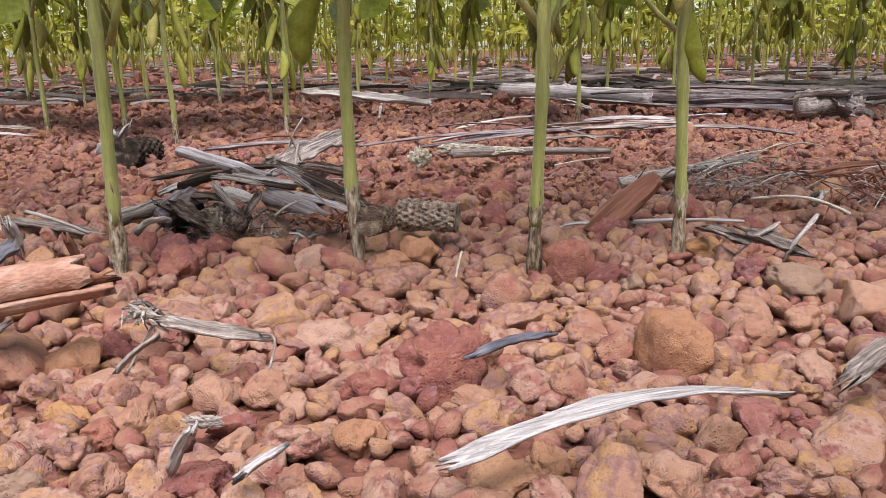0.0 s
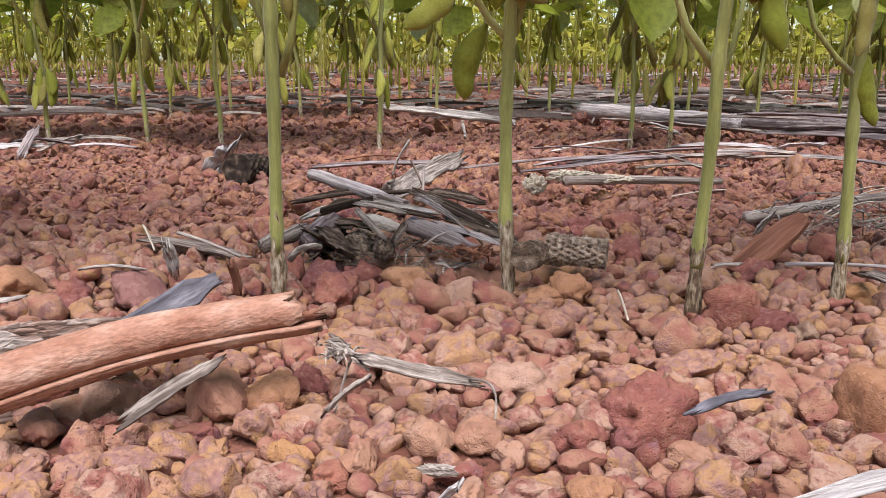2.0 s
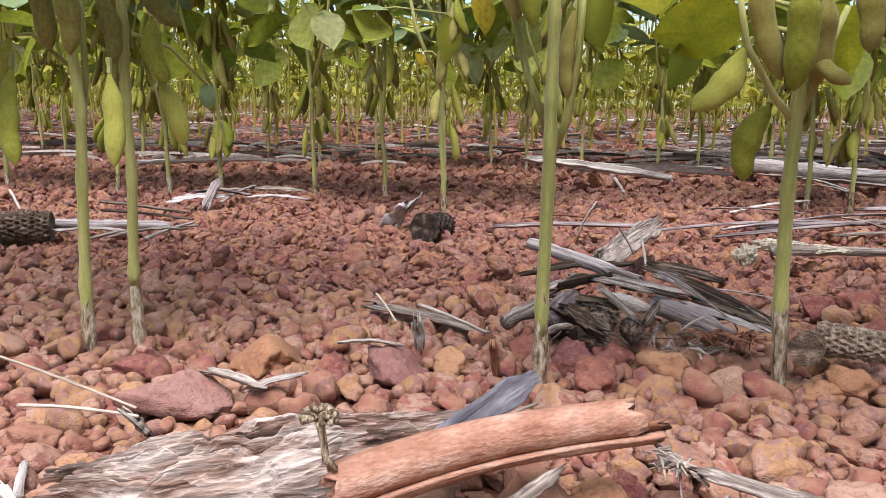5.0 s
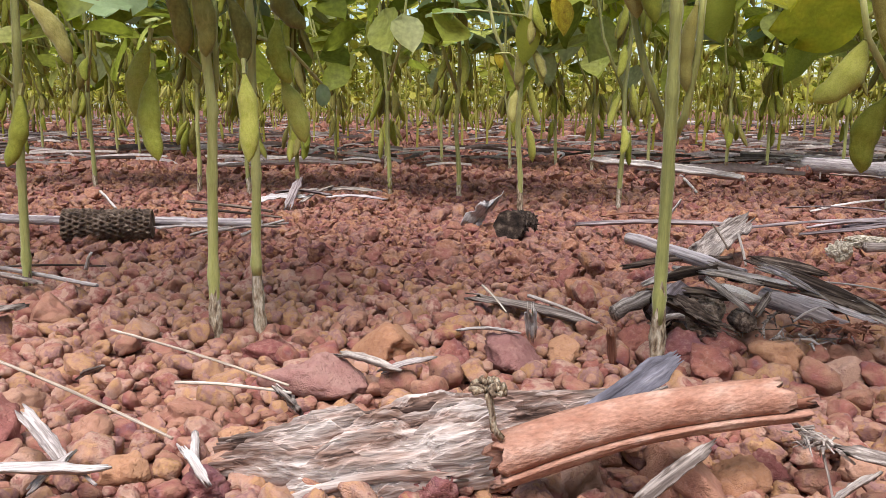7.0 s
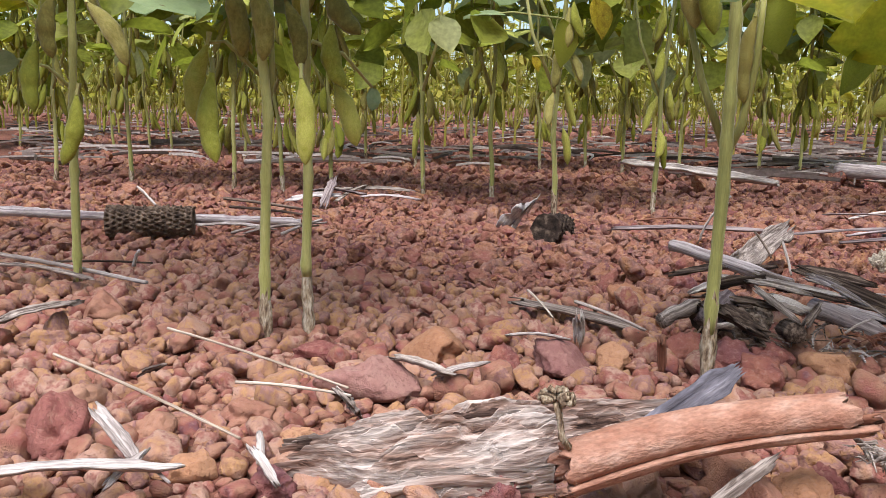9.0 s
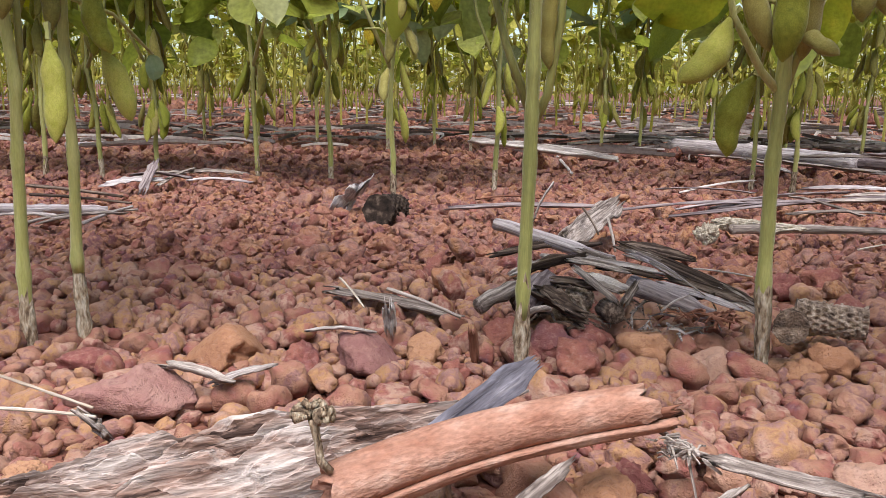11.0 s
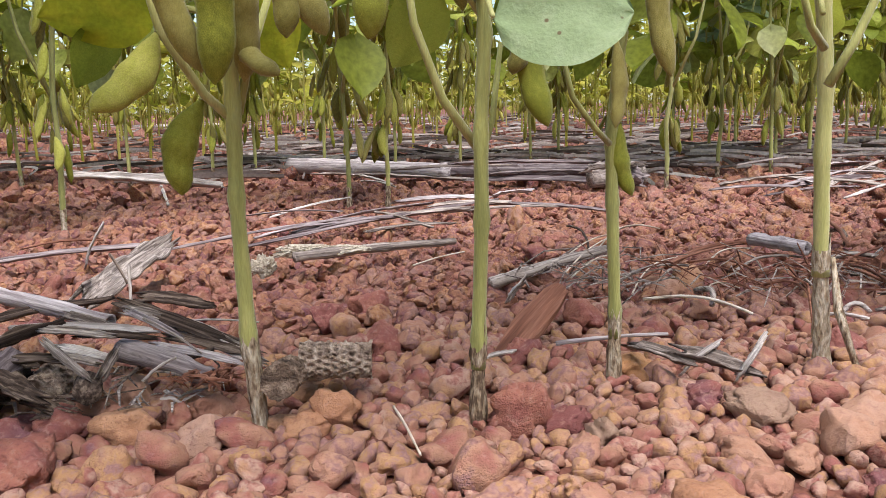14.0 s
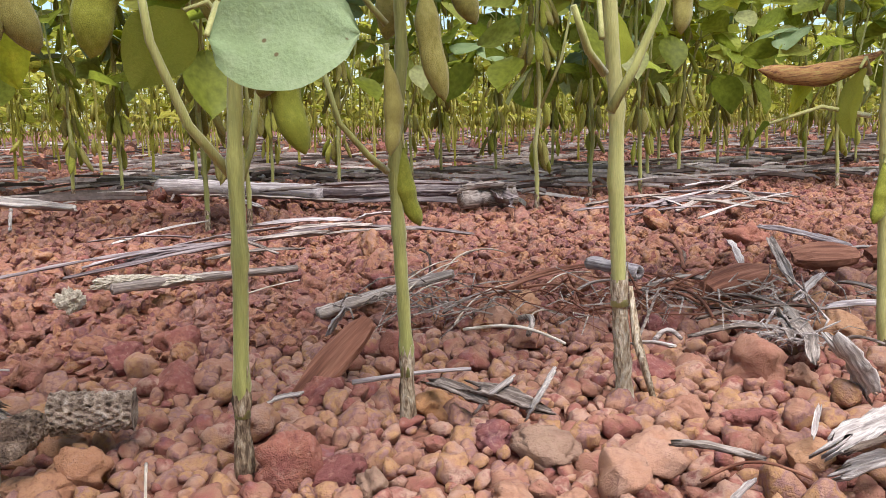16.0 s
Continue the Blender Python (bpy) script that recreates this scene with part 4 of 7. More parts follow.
plant_i, ri = front(0.353, 0.36, [(0.353, 0.0), (0.348, 0.03), (0.344, 0.086), (0.341, 0.128)], 9, radius=0.0026, bark=0.02)
dried = add_pod(plant_i, (0.3480, 0.3701, 0.1560), (0.2700, 0.3663, 0.1470), 0.0100, "dry", POD_SHAPES, ri, 1.57)
dried.name = "dried_pod"
dried.matrix_basis = dried.matrix_basis @ Matrix.Rotation(1.57, 4, "Z")
add_leaf(plant_i, (0.3112, 0.3709, 0.1463), (0.2834, 0.3691, 0.1247), 0.028, "yellow", ri, 1.1, (0.3427, 0.3711, 0.1461))
add_leaf(plant_i, (0.3278, 0.3639, 0.1481), (0.3177, 0.3589, 0.1244), 0.034, "green", ri, 0.9, (0.3427, 0.3711, 0.1461))
add_leaf(plant_i, (0.2834, 0.3722, 0.1237), (0.2745, 0.3717, 0.1178), 0.012, "green", ri, 0.9, (0.3425, 0.3696, 0.1264))
add_pod(plant_i, (0.3372, 0.3555, 0.1046), (0.3301, 0.3534, 0.077), 0.0097, "green", POD_SHAPES, ri, 0.1)
for k, px in enumerate((-0.64, -0.75, 0.45, 0.56)):
    front(px, 0.37, (), 20 + k)


# ---- the rows behind ----
VARIANTS = [soybean("soybean_plant", 0.0, 0.0, 0.5 + 0.05 * (k % 3), 40 + k, radius=0.0029, lean=(-0.05, 0.04, 0.0, 0.08, -0.03, 0.02)[k], pods_from=(0.1, 0.085, 0.12, 0.1, 0.09, 0.11)[k],
                    leaves_from=(0.2, 0.25, 0.19, 0.22, 0.26, 0.2)[k], shapes=BACK_SHAPES, crowd=7, label="yellow-green soybean plant hung with pods in the field", segs=8)[0]
            for k in range(6)]


def foliage(plant, seed, low, high, count, material):
    """The many small leaves of a plant's crown, in one mesh."""
    r = random.Random(seed)
    v, f = LEAF_CHEAP
    lv, lf = [], []
    for i in range(count):
        a, z = r.uniform(0, 6.28), r.uniform(low, high)
        reach = r.uniform(0.02, 0.11)
        m = np.array(Euler((r.uniform(-1.1, 0.2), r.uniform(-0.7, 0.7), a - 1.57 + r.uniform(-0.8, 0.8))).to_matrix())
        lf.append(f + i * len(v))
        lv.append((v * r.uniform(0.045, 0.075)) @ m.T + np.array((math.cos(a) * reach, math.sin(a) * reach, z)))
    ob = new("foliage", mesh_of("foliage", np.concatenate(lv), np.concatenate(lf), material))
    ob.parent = plant
    return tagged(ob, "dense yellow-green leaves", kind="stuff")


def cheap_leaf():
    v, f, n = [], [], 5
    for j in range(n + 1):
        t = j / n
        half = 0.39 * math.sin(math.pi * t ** 0.8) ** 0.75 if 0 < t < 1 else 0.01
        for u in (-1, 0, 1):
            v.append((u * half, t, 0.1 * abs(u) - 0.25 * (t - 0.4) ** 2))
    for j in range(n):
        for i in range(2):
            a = j * 3 + i
            f.append((a, a + 1, a + 4, a + 3))
    return np.array(v), np.array(f)


LEAF_CHEAP = cheap_leaf()
M_BACKLEAF = surface("back_leaf", [(0.25, (0.23, 0.28, 0.035)), (0.45, (0.34, 0.40, 0.06)), (0.6, (0.43, 0.48, 0.12)), (0.8, (0.52, 0.56, 0.26))], 25, rough=0.5, bump=0.2, vary="island", amount=0.7, glow_through=0.65)
for k, plant in enumerate(VARIANTS):
    foliage(plant, 300 + k, 0.36, 0.6, 18, M_FARLEAF)
    foliage(plant, 330 + k, 0.19, 0.42, 16, M_BACKLEAF)


def stand(k, x, y, turn):
    v = VARIANTS[k % 6]
    return copy_thing(v, Matrix.Translation((x, y, soil(x, y) - soil(0, 0) + 0.005)) @ Matrix.Rotation(turn, 4, "Z"))


rng = random.Random(11)
# Unseen plants behind the camera, added to shade the right foreground.
stand(2, 0.14, -0.18, 3.40)
stand(3, 0.24, -0.24, 5.10)
stand(4, 0.33, -0.21, 6.80)
stand(5, 0.42, -0.18, 8.50)
stand(0, 0.55, -0.24, 10.20)
stand(1, 0.66, -0.21, 11.90)
stand(0, -0.679, 0.958, 0.00)
stand(1, -0.618, 0.979, 2.39)
stand(2, -0.394, 0.974, 4.78)
plant_j, rj = soybean("soybean_plant", -0.297, 0.872, 0.52, 91, radius=0.0029, pods_from=0.1, leaves_from=0.24, shapes=BACK_SHAPES, crowd=6,
                      label="soybean plant with broad green and spotted yellow leaves", segs=8)
add_leaf(plant_j, (-0.2914, 0.8500, 0.2175), (-0.2896, 0.8500, 0.1698), 0.050, "green", rj, 0.5, (-0.297, 0.872, 0.20))
add_leaf(plant_j, (-0.2591, 0.8500, 0.2374), (-0.2490, 0.8500, 0.1977), 0.042, "gold", rj, 0.6, (-0.297, 0.872, 0.24))
add_leaf(plant_j, (-0.3994, 0.8500, 0.2205), (-0.3514, 0.8500, 0.2255), 0.046, "pale", rj, 0.2, (-0.297, 0.872, 0.22))
add_leaf(plant_j, (-0.3221, 0.8500, 0.1800), (-0.3135, 0.8500, 0.1612), 0.018, "gold", rj, 0.5, (-0.297, 0.872, 0.17))
foliage(plant_j, 401, 0.34, 0.58, 18, M_FARLEAF)
stand(4, -0.196, 0.953, 3.28)
stand(5, 0.104, 1.031, 5.67)
stand(0, 0.151, 1.03, 1.78)
stand(1, 0.528, 1.029, 4.17)
stand(2, 0.679, 1.136, 0.28)
stand(3, 0.849, 1.219, 2.67)
stand(4, 0.743, 1.097, 5.06)
stand(5, 0.886, 1.189, 1.17)
x = -1.95
k = 0
while x < 2.1:
    stand(rng.randrange(6), x, 1.5 + rng.uniform(-0.05, 0.05), rng.uniform(0, 6.28))
    x += rng.uniform(0.07, 0.15)

VARIANTS[0].location = (1.135, 1.089, soil(1.135, 1.089))
VARIANTS[1].location = (-0.75, 0.95, soil(-0.75, 0.95))
VARIANTS[2].location = (-0.9, 0.93, soil(-0.9, 0.93))
VARIANTS[3].location = (-1.05, 0.95, soil(-1.05, 0.95))
VARIANTS[4].location = (-0.48, 0.96, soil(-0.48, 0.96))
VARIANTS[5].location = (1.3, 1.05, soil(1.3, 1.05))


def far_plants(count, length, seed, most, low=0.13):
    """A stretch of a far row: many plants with stems, pods and leaves; three meshes."""
    r = random.Random(seed)
    stems, pv, pf, lv, lf = bmesh.new(), [], [], [], []
    pod = POD_LOW
    for i in range(count):
        x0, y0 = (i + r.uniform(-0.35, 0.35)) * length / count - length / 2, r.uniform(-0.06, 0.06)
        h, lean = r.uniform(0.58, 0.78), r.uniform(-0.08, 0.08)
        tube(stems, [(x0, y0, 0), (x0 + lean * 0.2, y0, h * 0.4), (x0 + lean * 0.6, y0, h)], [0.0035, 0.0028, 0.0015], 5)
        for z in np.arange(0.07, h, 0.04):
            cx = x0 + lean * z
            for _ in range(r.randint(1, most) if z < 0.46 else 0):
                a = r.uniform(0, 6.28)
                m = Euler((r.uniform(-0.5, 0.5), r.uniform(-0.5, 0.5), a)).to_matrix()
                v = np.array(pod[0]) * np.array((0.012, 0.012, r.uniform(0.032, 0.044)))
                off = np.array((cx + math.cos(a) * 0.014, y0 + math.sin(a) * 0.014, z + 0.03))
                pf.append(pod[1] + far_plants.base)
                pv.append(v @ np.array(m).T + off)
                far_plants.base += len(v)
            if z > (0.24 if most == 3 else low) and r.random() < (0.8 if z < 0.5 else 0.35):
                a = r.uniform(0, 6.28)
                for _ in range(3):
                    b = a + r.uniform(-2.2, 2.2)
                    d = Vector((math.cos(b), math.sin(b), r.uniform(-0.8, 0.2))).normalized()
                    side = d.cross(Vector((0, 0, 1))).normalized()
                    c = Vector((cx + math.cos(a) * r.uniform(0.02, 0.08), y0 + math.sin(a) * r.uniform(0.02, 0.08), z + r.uniform(0, 0.05)))
                    s = r.uniform(0.05, 0.085)
                    n0 = len(lv)
                    up = side.cross(d) * 0.18
                    for u, w in ((0, 0), (0.3, 0.33), (0.3, -0.33), (0.7, 0.26), (0.7, -0.26), (1, 0)):
                        lv.append(c + (d * u + side * w + up * (0.5 - abs(u - 0.5))) * s)
                    lf += [(n0, n0 + 2, n0 + 1), (n0 + 1, n0 + 2, n0 + 4, n0 + 3), (n0 + 3, n0 + 4, n0 + 5)]
    me = bpy.data.meshes.new("row_stems")
    stems.to_mesh(me)
    stems.free()
    me.materials.append(M_FARPOD)
    return me, mesh_of("row_pods", np.concatenate(pv), np.concatenate(pf), M_FARPOD), mesh_of("row_leaves", [v[:] for v in lv], lf, M_FARLEAF)


def low_pod():
    v, f = [], []
    for s, w in ((0, 0.25), (0.35, 0.95), (0.75, 0.95), (1.0, 0.15)):
        for k in range(3):
            a = 2 * math.pi * k / 3
            v.append((0.5 * w * math.cos(a) + 0.15 * math.sin(3.1 * s), 0.33 * w * math.sin(a), -s))
    for i in range(3):
        for k in range(3):
            f.append((i * 3 + k, i * 3 + (k + 1) % 3, i * 3 + 3 + (k + 1) % 3, i * 3 + 3 + k))
    return np.array(v), np.array(f)


POD_LOW = low_pod()
STRETCHES = []
for s in range(5):
    far_plants.base = 0
    STRETCHES.append(far_plants(28, 2.5, 70 + s, 3 if s < 3 else 1))
far_plants.base = 0
STRETCHES.append(far_plants(28, 2.5, 76, 1, 0.02))
row_y = 2.08
r = random.Random(5)
n = 0
while row_y < 11:
    half = max(0.95 * row_y + 0.2, 4.0)
    row = thing("soybean_row", (0, row_y, 0.004), "distant soybean row, yellow-green with pods and leaves", "crop row", "distant soybean rows", "stuff")
    x = -half + r.uniform(0, 1)
    while x < half + 1.2:
        for nm, me in zip(("stems", "pods", "leaves"), STRETCHES[(n + int(x)) % 3 if row_y < 3 else 5 if row_y > 7 else 3 + (n + int(x)) % 2]):
            ob = new(nm, me)
            ob.parent = row
            ob.matrix_basis = Matrix.Translation((x, 0, 0)) @ Matrix.Rotation(math.pi * (n % 2), 4, "Z")
        x += 2.5
    n += 1
    row_y += 0.57 if row_y < 5 else 1.15
# the same rows go on beside and behind the plants that stand one by one
for row_y, gap in ((-2.0, 0.0), (-1.4, 0.0), (-0.82, 0.0), (-0.24, 0.95), (0.37, 0.95), (0.94, 1.5), (1.5, 2.25)):
    row = thing("soybean_row", (0, row_y, 0.004), "soybean row, yellow-green with pods and leaves", "crop row", "distant soybean rows", "stuff")
    for side in (-1, 1):
        for k in range(2):
            x = side * (gap + 1.25 + 2.5 * k) if gap else side * (1.25 + 2.5 * k)
            for nm, me in zip(("stems", "pods", "leaves"), STRETCHES[3 + k]):
                if nm == "pods" and row_y < 0:
                    continue
                ob = new(nm, me)
                ob.parent = row
                ob.matrix_basis = Matrix.Translation((x, 0, 0))


# ---- dry litter ----
def ribbon(name, p0, p1, width, colour, label, arch=0.003, bend=0.0, curl=0.15, seed=0, thick=0.0008, ragged=0.9, category="dry husk", group="dry litter on the gravel", roll=0.0, fold=0.0, tip=0.55):
    """A dry strip with ridges along it, ragged ends and a curl across; x runs along it."""
    roll = roll or random.Random(seed * 13 + 1).uniform(-12, 22)
    m, length = along(p0, p1, roll)
    nl, nw = max(12, min(48, int(length / 0.003))), 10
    arch = max(-0.06 * length, min(arch, 0.06 * length))
    rng = random.Random(seed * 7 + 3)
    bm = bmesh.new()
    ridges = [rng.uniform(-1, 1) for _ in range(nw + 1)]
    sheets = []
    for side in (0, 1):
        g = []
        for i in range(nl + 1):
            s = i / nl
            row = []
            taper = (0.7 + 0.3 * min(1, s / 0.08)) * (tip + (1 - tip) * min(1, (1 - s) / (0.2 if tip > 0.5 else 0.6))) * (1 + 0.3 * wob((s * 6, seed, 0), 1.0))
            for k in range(nw + 1):
                u = 2 * k / nw - 1
                end = ragged * width * ridges[k] * (1 if i in (0, nl) else 0.35 if i in (1, nl - 1) else 0)
                x = s * length + end
                y = u * width / 2 * taper + bend * math.sin(math.pi * s)
                z = arch * math.sin(math.pi * s) + curl * width * (u * u - 0.4) * (1 + 0.8 * wob((s * 3, seed, 4), 1.0)) + 0.13 * width * ridges[k] * (1 + wob((s * 4, k * 3.1, seed), 1.0)) + 0.16 * width * wob((s * 9, u * 2, seed), 1.0) + fold * s * s
                row.append(bm.verts.new((x, y, z - side * thick)))
            g.append(row)
        sheets.append(g)
    a, b = sheets
    for i in range(nl):
        for k in range(nw):
            bm.faces.new((a[i][k], a[i + 1][k], a[i + 1][k + 1], a[i][k + 1]))
            bm.faces.new((b[i][k], b[i][k + 1], b[i + 1][k + 1], b[i + 1][k]))
        bm.faces.new((a[i][0], b[i][0], b[i + 1][0], a[i + 1][0]))
        bm.faces.new((a[i][nw], a[i + 1][nw], b[i + 1][nw], b[i][nw]))
    for k in range(nw):
        bm.faces.new((a[0][k], a[0][k + 1], b[0][k + 1], b[0][k]))
        bm.faces.new((a[nl][k], b[nl][k], b[nl][k + 1], a[nl][k + 1]))
    ob = part(name, bm, DRY[colour], None)
    ob.matrix_basis = m
    return tagged(ob, label, category, group)


def rod(name, p0, p1, width, colour, label, arch=0.001, bend=0.0, seed=0, rag=0.3, hollow=0.0, category="dry stick", group="dry litter on the gravel", seg=9, rings=0, taper=0.25):
    """A dry stick or straw; rings: raised joints along it."""
    m, length = along(p0, p1)
    n = max(6, min(36, int(length / 0.004)))
    bm = bmesh.new()
    pts, rad = [], []
    for i in range(n + 1):
        s = i / n
        pts.append((s * length, bend * math.sin(math.pi * s) + 0.12 * width * wob((s * 4, seed, 2), 1.0), arch * math.sin(math.pi * s) + 0.12 * width * wob((s * 4, seed, 9), 1.0)))
        r0 = width / 2 * (1 - taper * s) * (1 + 0.12 * wob((s * 7, seed, 5), 1.0))
        if rings and (i * rings // n) != ((i + 1) * rings // n):
            r0 *= 1.2
        rad.append(r0)
    tube(bm, pts, rad, seg, rag, seed, True, hollow)
    ob = part(name, bm, DRY[colour], None)
    ob.matrix_basis = m
    return tagged(ob, label, category, group)


def tangle(name, at, spread, count, long, material, label, category, seed):
    """A tangle of short torn fibres."""
    rng = random.Random(seed)
    bm = bmesh.new()
    for k in range(count):
        p = Vector((rng.gauss(0, spread[0]), rng.gauss(0, spread[1]), abs(rng.gauss(0, spread[2]))))
        d = Vector((rng.gauss(0, 1), rng.gauss(0, 0.7), rng.gauss(0, 0.35))).normalized() * long * rng.uniform(0.4, 1.3)
        w = rng.uniform(0.0003, 0.0009)
        side = Vector((rng.uniform(-1, 1), rng.uniform(-1, 1), rng.uniform(0, 1))) * long * 0.2
        tube(bm, [p - d / 2, p + side, p + d / 2], [w * 0.6, w, w * 0.4], 4)
    ob = part(name, bm, material, None, smooth=False)
    ob.location = at
    return tagged(ob, label, category, kind="stuff")


def half_pipe(name, parent, length, r, a0, a1, thick, colour, seed, ragged=0.006, taper=0.1, wave=0.06, shift=(0, 0, 0)):
    """A split stalk's wall: an arc swept along x, with thickness, slight waves and ragged ends."""
    nl, na = 44, 18
    bm = bmesh.new()
    rng = random.Random(seed)
    ends = [(rng.uniform(-1, 1) * ragged, rng.uniform(-1, 1) * ragged) for _ in range(na + 1)]
    sheets = []
    for side in (0, 1):
        g = []
        for i in range(nl + 1):
            s = i / nl
            row = []
            for k in range(na + 1):
                a = radians(a0 + (a1 - a0) * k / na)
                rr = (r - side * thick) * (1 - taper * s) * (1 + wave * wob((s * 3, k * 0.3, seed), 1.0) + 0.02 * wob((s * 8, k * 1.7, seed), 1.0))
                x = s * length + (ends[k][0] if i == 0 else ends[k][1] if i == nl else 0)
                row.append(bm.verts.new((x + shift[0], rr * math.cos(a) + shift[1] + 0.003 * math.sin(math.pi * s), rr * math.sin(a) + shift[2] + 0.002 * math.sin(math.pi * s))))
            g.append(row)
        sheets.append(g)
    o, q = sheets
    for i in range(nl):
        for k in range(na):
            bm.faces.new((o[i][k], o[i + 1][k], o[i + 1][k + 1], o[i][k + 1]))
            bm.faces.new((q[i][k], q[i][k + 1], q[i + 1][k + 1], q[i + 1][k]))
        bm.faces.new((o[i][0], q[i][0], q[i + 1][0], o[i + 1][0]))
        bm.faces.new((o[i][na], o[i + 1][na], q[i + 1][na], q[i][na]))
    for k in range(na):
        bm.faces.new((o[0][k], o[0][k + 1], q[0][k + 1], q[0][k]))
        bm.faces.new((o[nl][k], q[nl][k], q[nl][k + 1], o[nl][k + 1]))
    bmesh.ops.recalc_face_normals(bm, faces=bm.faces)
    return part(name, bm, DRY[colour], parent)


m, length = along((-0.1790, 0.2090, 0.0258), (-0.1010, 0.2460, 0.0390))
split = thing("split_stalk", (0, 0, 0), "orange-brown split woody stalk lying on the gravel", "dry stalk")
split.matrix_basis = m
half_pipe("upper_wall", split, length, 0.0070, -50, 207, 0.0020, "log", 3, ragged=0.0028, taper=0.16, wave=0.035)
half_pipe("lower_wall", split, length + 0.006, 0.0076, 203, 252, 0.0024, "log", 5, shift=(-0.001, -0.0004, -0.0013), ragged=0.0026, taper=0.12, wave=0.07)
half_pipe("inner_wall", split, length + 0.004, 0.0052, 165, 240, 0.0013, "brown", 8, shift=(0.003, -0.0004, -0.001), ragged=0.003)

m, length = along((-0.266, 0.213, 0.008), (-0.154, 0.253, 0.0225), 16)
bark = thing("bark_slab", (0, 0, 0), "pale weathered bark slab with deep peeling ridges", "bark")
bark.matrix_basis = m


def creased(x, y, seed):
    """Ridges with sharp valleys between them, 0 to 1."""
    return 1 - min(1.0, 2.4 * abs(wob((x, y, seed), 1.0)))


def bark_layer(name, length, width, up, colour, seed, lift, y0, x0=0.0, steps=(150, 84)):
    """One layer of torn bark: ropy ridges that wander along x, plates with broken edges, frayed ends."""
    nl, nw = steps
    bm = bmesh.new()
    rng = random.Random(seed)
    fray = [0.007 * rng.uniform(-1, 1) for _ in range(nw + 1)]
    top, low = [], []
    for i in range(nl + 1):
        s = i / nl
        half = width / 2 * min(1, 0.30 + 2.6 * s, 0.34 + 1.5 * (1 - s)) * (1 + 0.16 * wob((s * 7, seed, 0), 1.0))
        drift = 0.9 * wob((s * 2.2, seed, 3), 1.0) + 0.25 * wob((s * 6, seed, 8), 1.0)
        a, b = [], []
        for k in range(nw + 1):
            u = 2 * k / nw - 1
            y = u * half * (1 + 0.06 * wob((s * 14, u * 2, seed), 1.0)) + y0
            rope = creased(s * 3.0, u * 3.3 + drift, seed) * 0.50 + creased(s * 7.0, u * 8.5 + drift * 2, seed + 5) * 0.36 + creased(s * 14.0, u * 19 + drift * 4, seed + 7) * 0.13
            plate = wob((s * 7 + u, u * 3.4 + drift, seed + 3), 1.0)
            round_ = max(0.0, 1 - u * u) ** 0.5
            z = lift + up * round_ * (0.6 + 0.4 * math.sin(math.pi * min(1, s * 1.1))) + 0.0052 * rope * (0.4 + 0.6 * round_)
            z += 0.0016 * max(-1.0, min(1.0, plate * 9)) - 0.006 * max(0.0, 1 - abs(wob((s * 2.6, u * 3.6 + drift, seed + 9), 1.0)) / 0.05) * round_
            x = x0 + s * length + (fray[k] if i in (0, nl) else fray[k] * 0.6 if i in (1, nl - 1) else 0)
            a.append(bm.verts.new((x, y, z)))
            b.append(bm.verts.new((x, y, max(lift - 0.003, z - 0.004))))
        top.append(a)
        low.append(b)
    for i in range(nl):
        for k in range(nw):
            bm.faces.new((top[i][k], top[i + 1][k], top[i + 1][k + 1], top[i][k + 1]))
            bm.faces.new((low[i][k], low[i][k + 1], low[i + 1][k + 1], low[i + 1][k]))
        bm.faces.new((top[i][0], low[i][0], low[i + 1][0], top[i + 1][0]))
        bm.faces.new((top[i][nw], top[i + 1][nw], low[i + 1][nw], low[i][nw]))
    for k in range(nw):
        bm.faces.new((top[0][k], top[0][k + 1], low[0][k + 1], low[0][k]))
        bm.faces.new((top[nl][k], low[nl][k], low[nl][k + 1], top[nl][k + 1]))
    bmesh.ops.recalc_face_normals(bm, faces=bm.faces)
    return part(name, bm, DRY[colour], bark, smooth=False)


bark_layer("outer_layer", length, 0.030, 0.0085, "bark", 2, 0.0, 0.003)
bark_layer("torn_layer", length * 0.62, 0.011, 0.003, "bark", 6, -0.004, -0.0135, 0.004, (80, 30))
half_pipe("curled_edge", bark, length * 0.42, 0.0032, 130, 290, 0.0010, "bark", 13, shift=(0.020, -0.016, 0.001), ragged=0.006)
half_pipe("splinter", bark, length * 0.30, 0.0020, 20, 190, 0.0008, "pale", 14, shift=(0.006, -0.022, -0.004), ragged=0.004, taper=0.6)

# dried flower tuft leaning on the slab
tuft = thing("dried_tuft", (-0.1795, 0.2065, 0.0315), "small dried tan flower tuft on a bent stalk", "dried flower")
bm = bmesh.new()
tube(bm, [(0.0030, 0.0, 0.0015), (0.0008, -0.001, 0.0045), (0.0, -0.0005, 0.0095), (-0.0012, 0.0, 0.0145)], [0.0009, 0.0011, 0.0010, 0.0013], 8, 0.3, 1)
part("tuft_stalk", bm, M_ROOTBARK, tuft)
bm = bmesh.new()
rng = random.Random(8)
for k in range(46):
    d = Vector((rng.gauss(0, 1), rng.gauss(0, 1), abs(rng.gauss(0, 0.6)))).normalized()
    p = Vector((d.x * 0.0038 - 0.0012, d.y * 0.0034, 0.0150 + d.z * 0.0022))
    tube(bm, [p * 1.0 - Vector((d.x, d.y, 0)) * 0.003, p + d * 0.0016], [0.0006, 0.0009], 5)
part("tuft_head", bm, M_ROOTBARK, tuft)


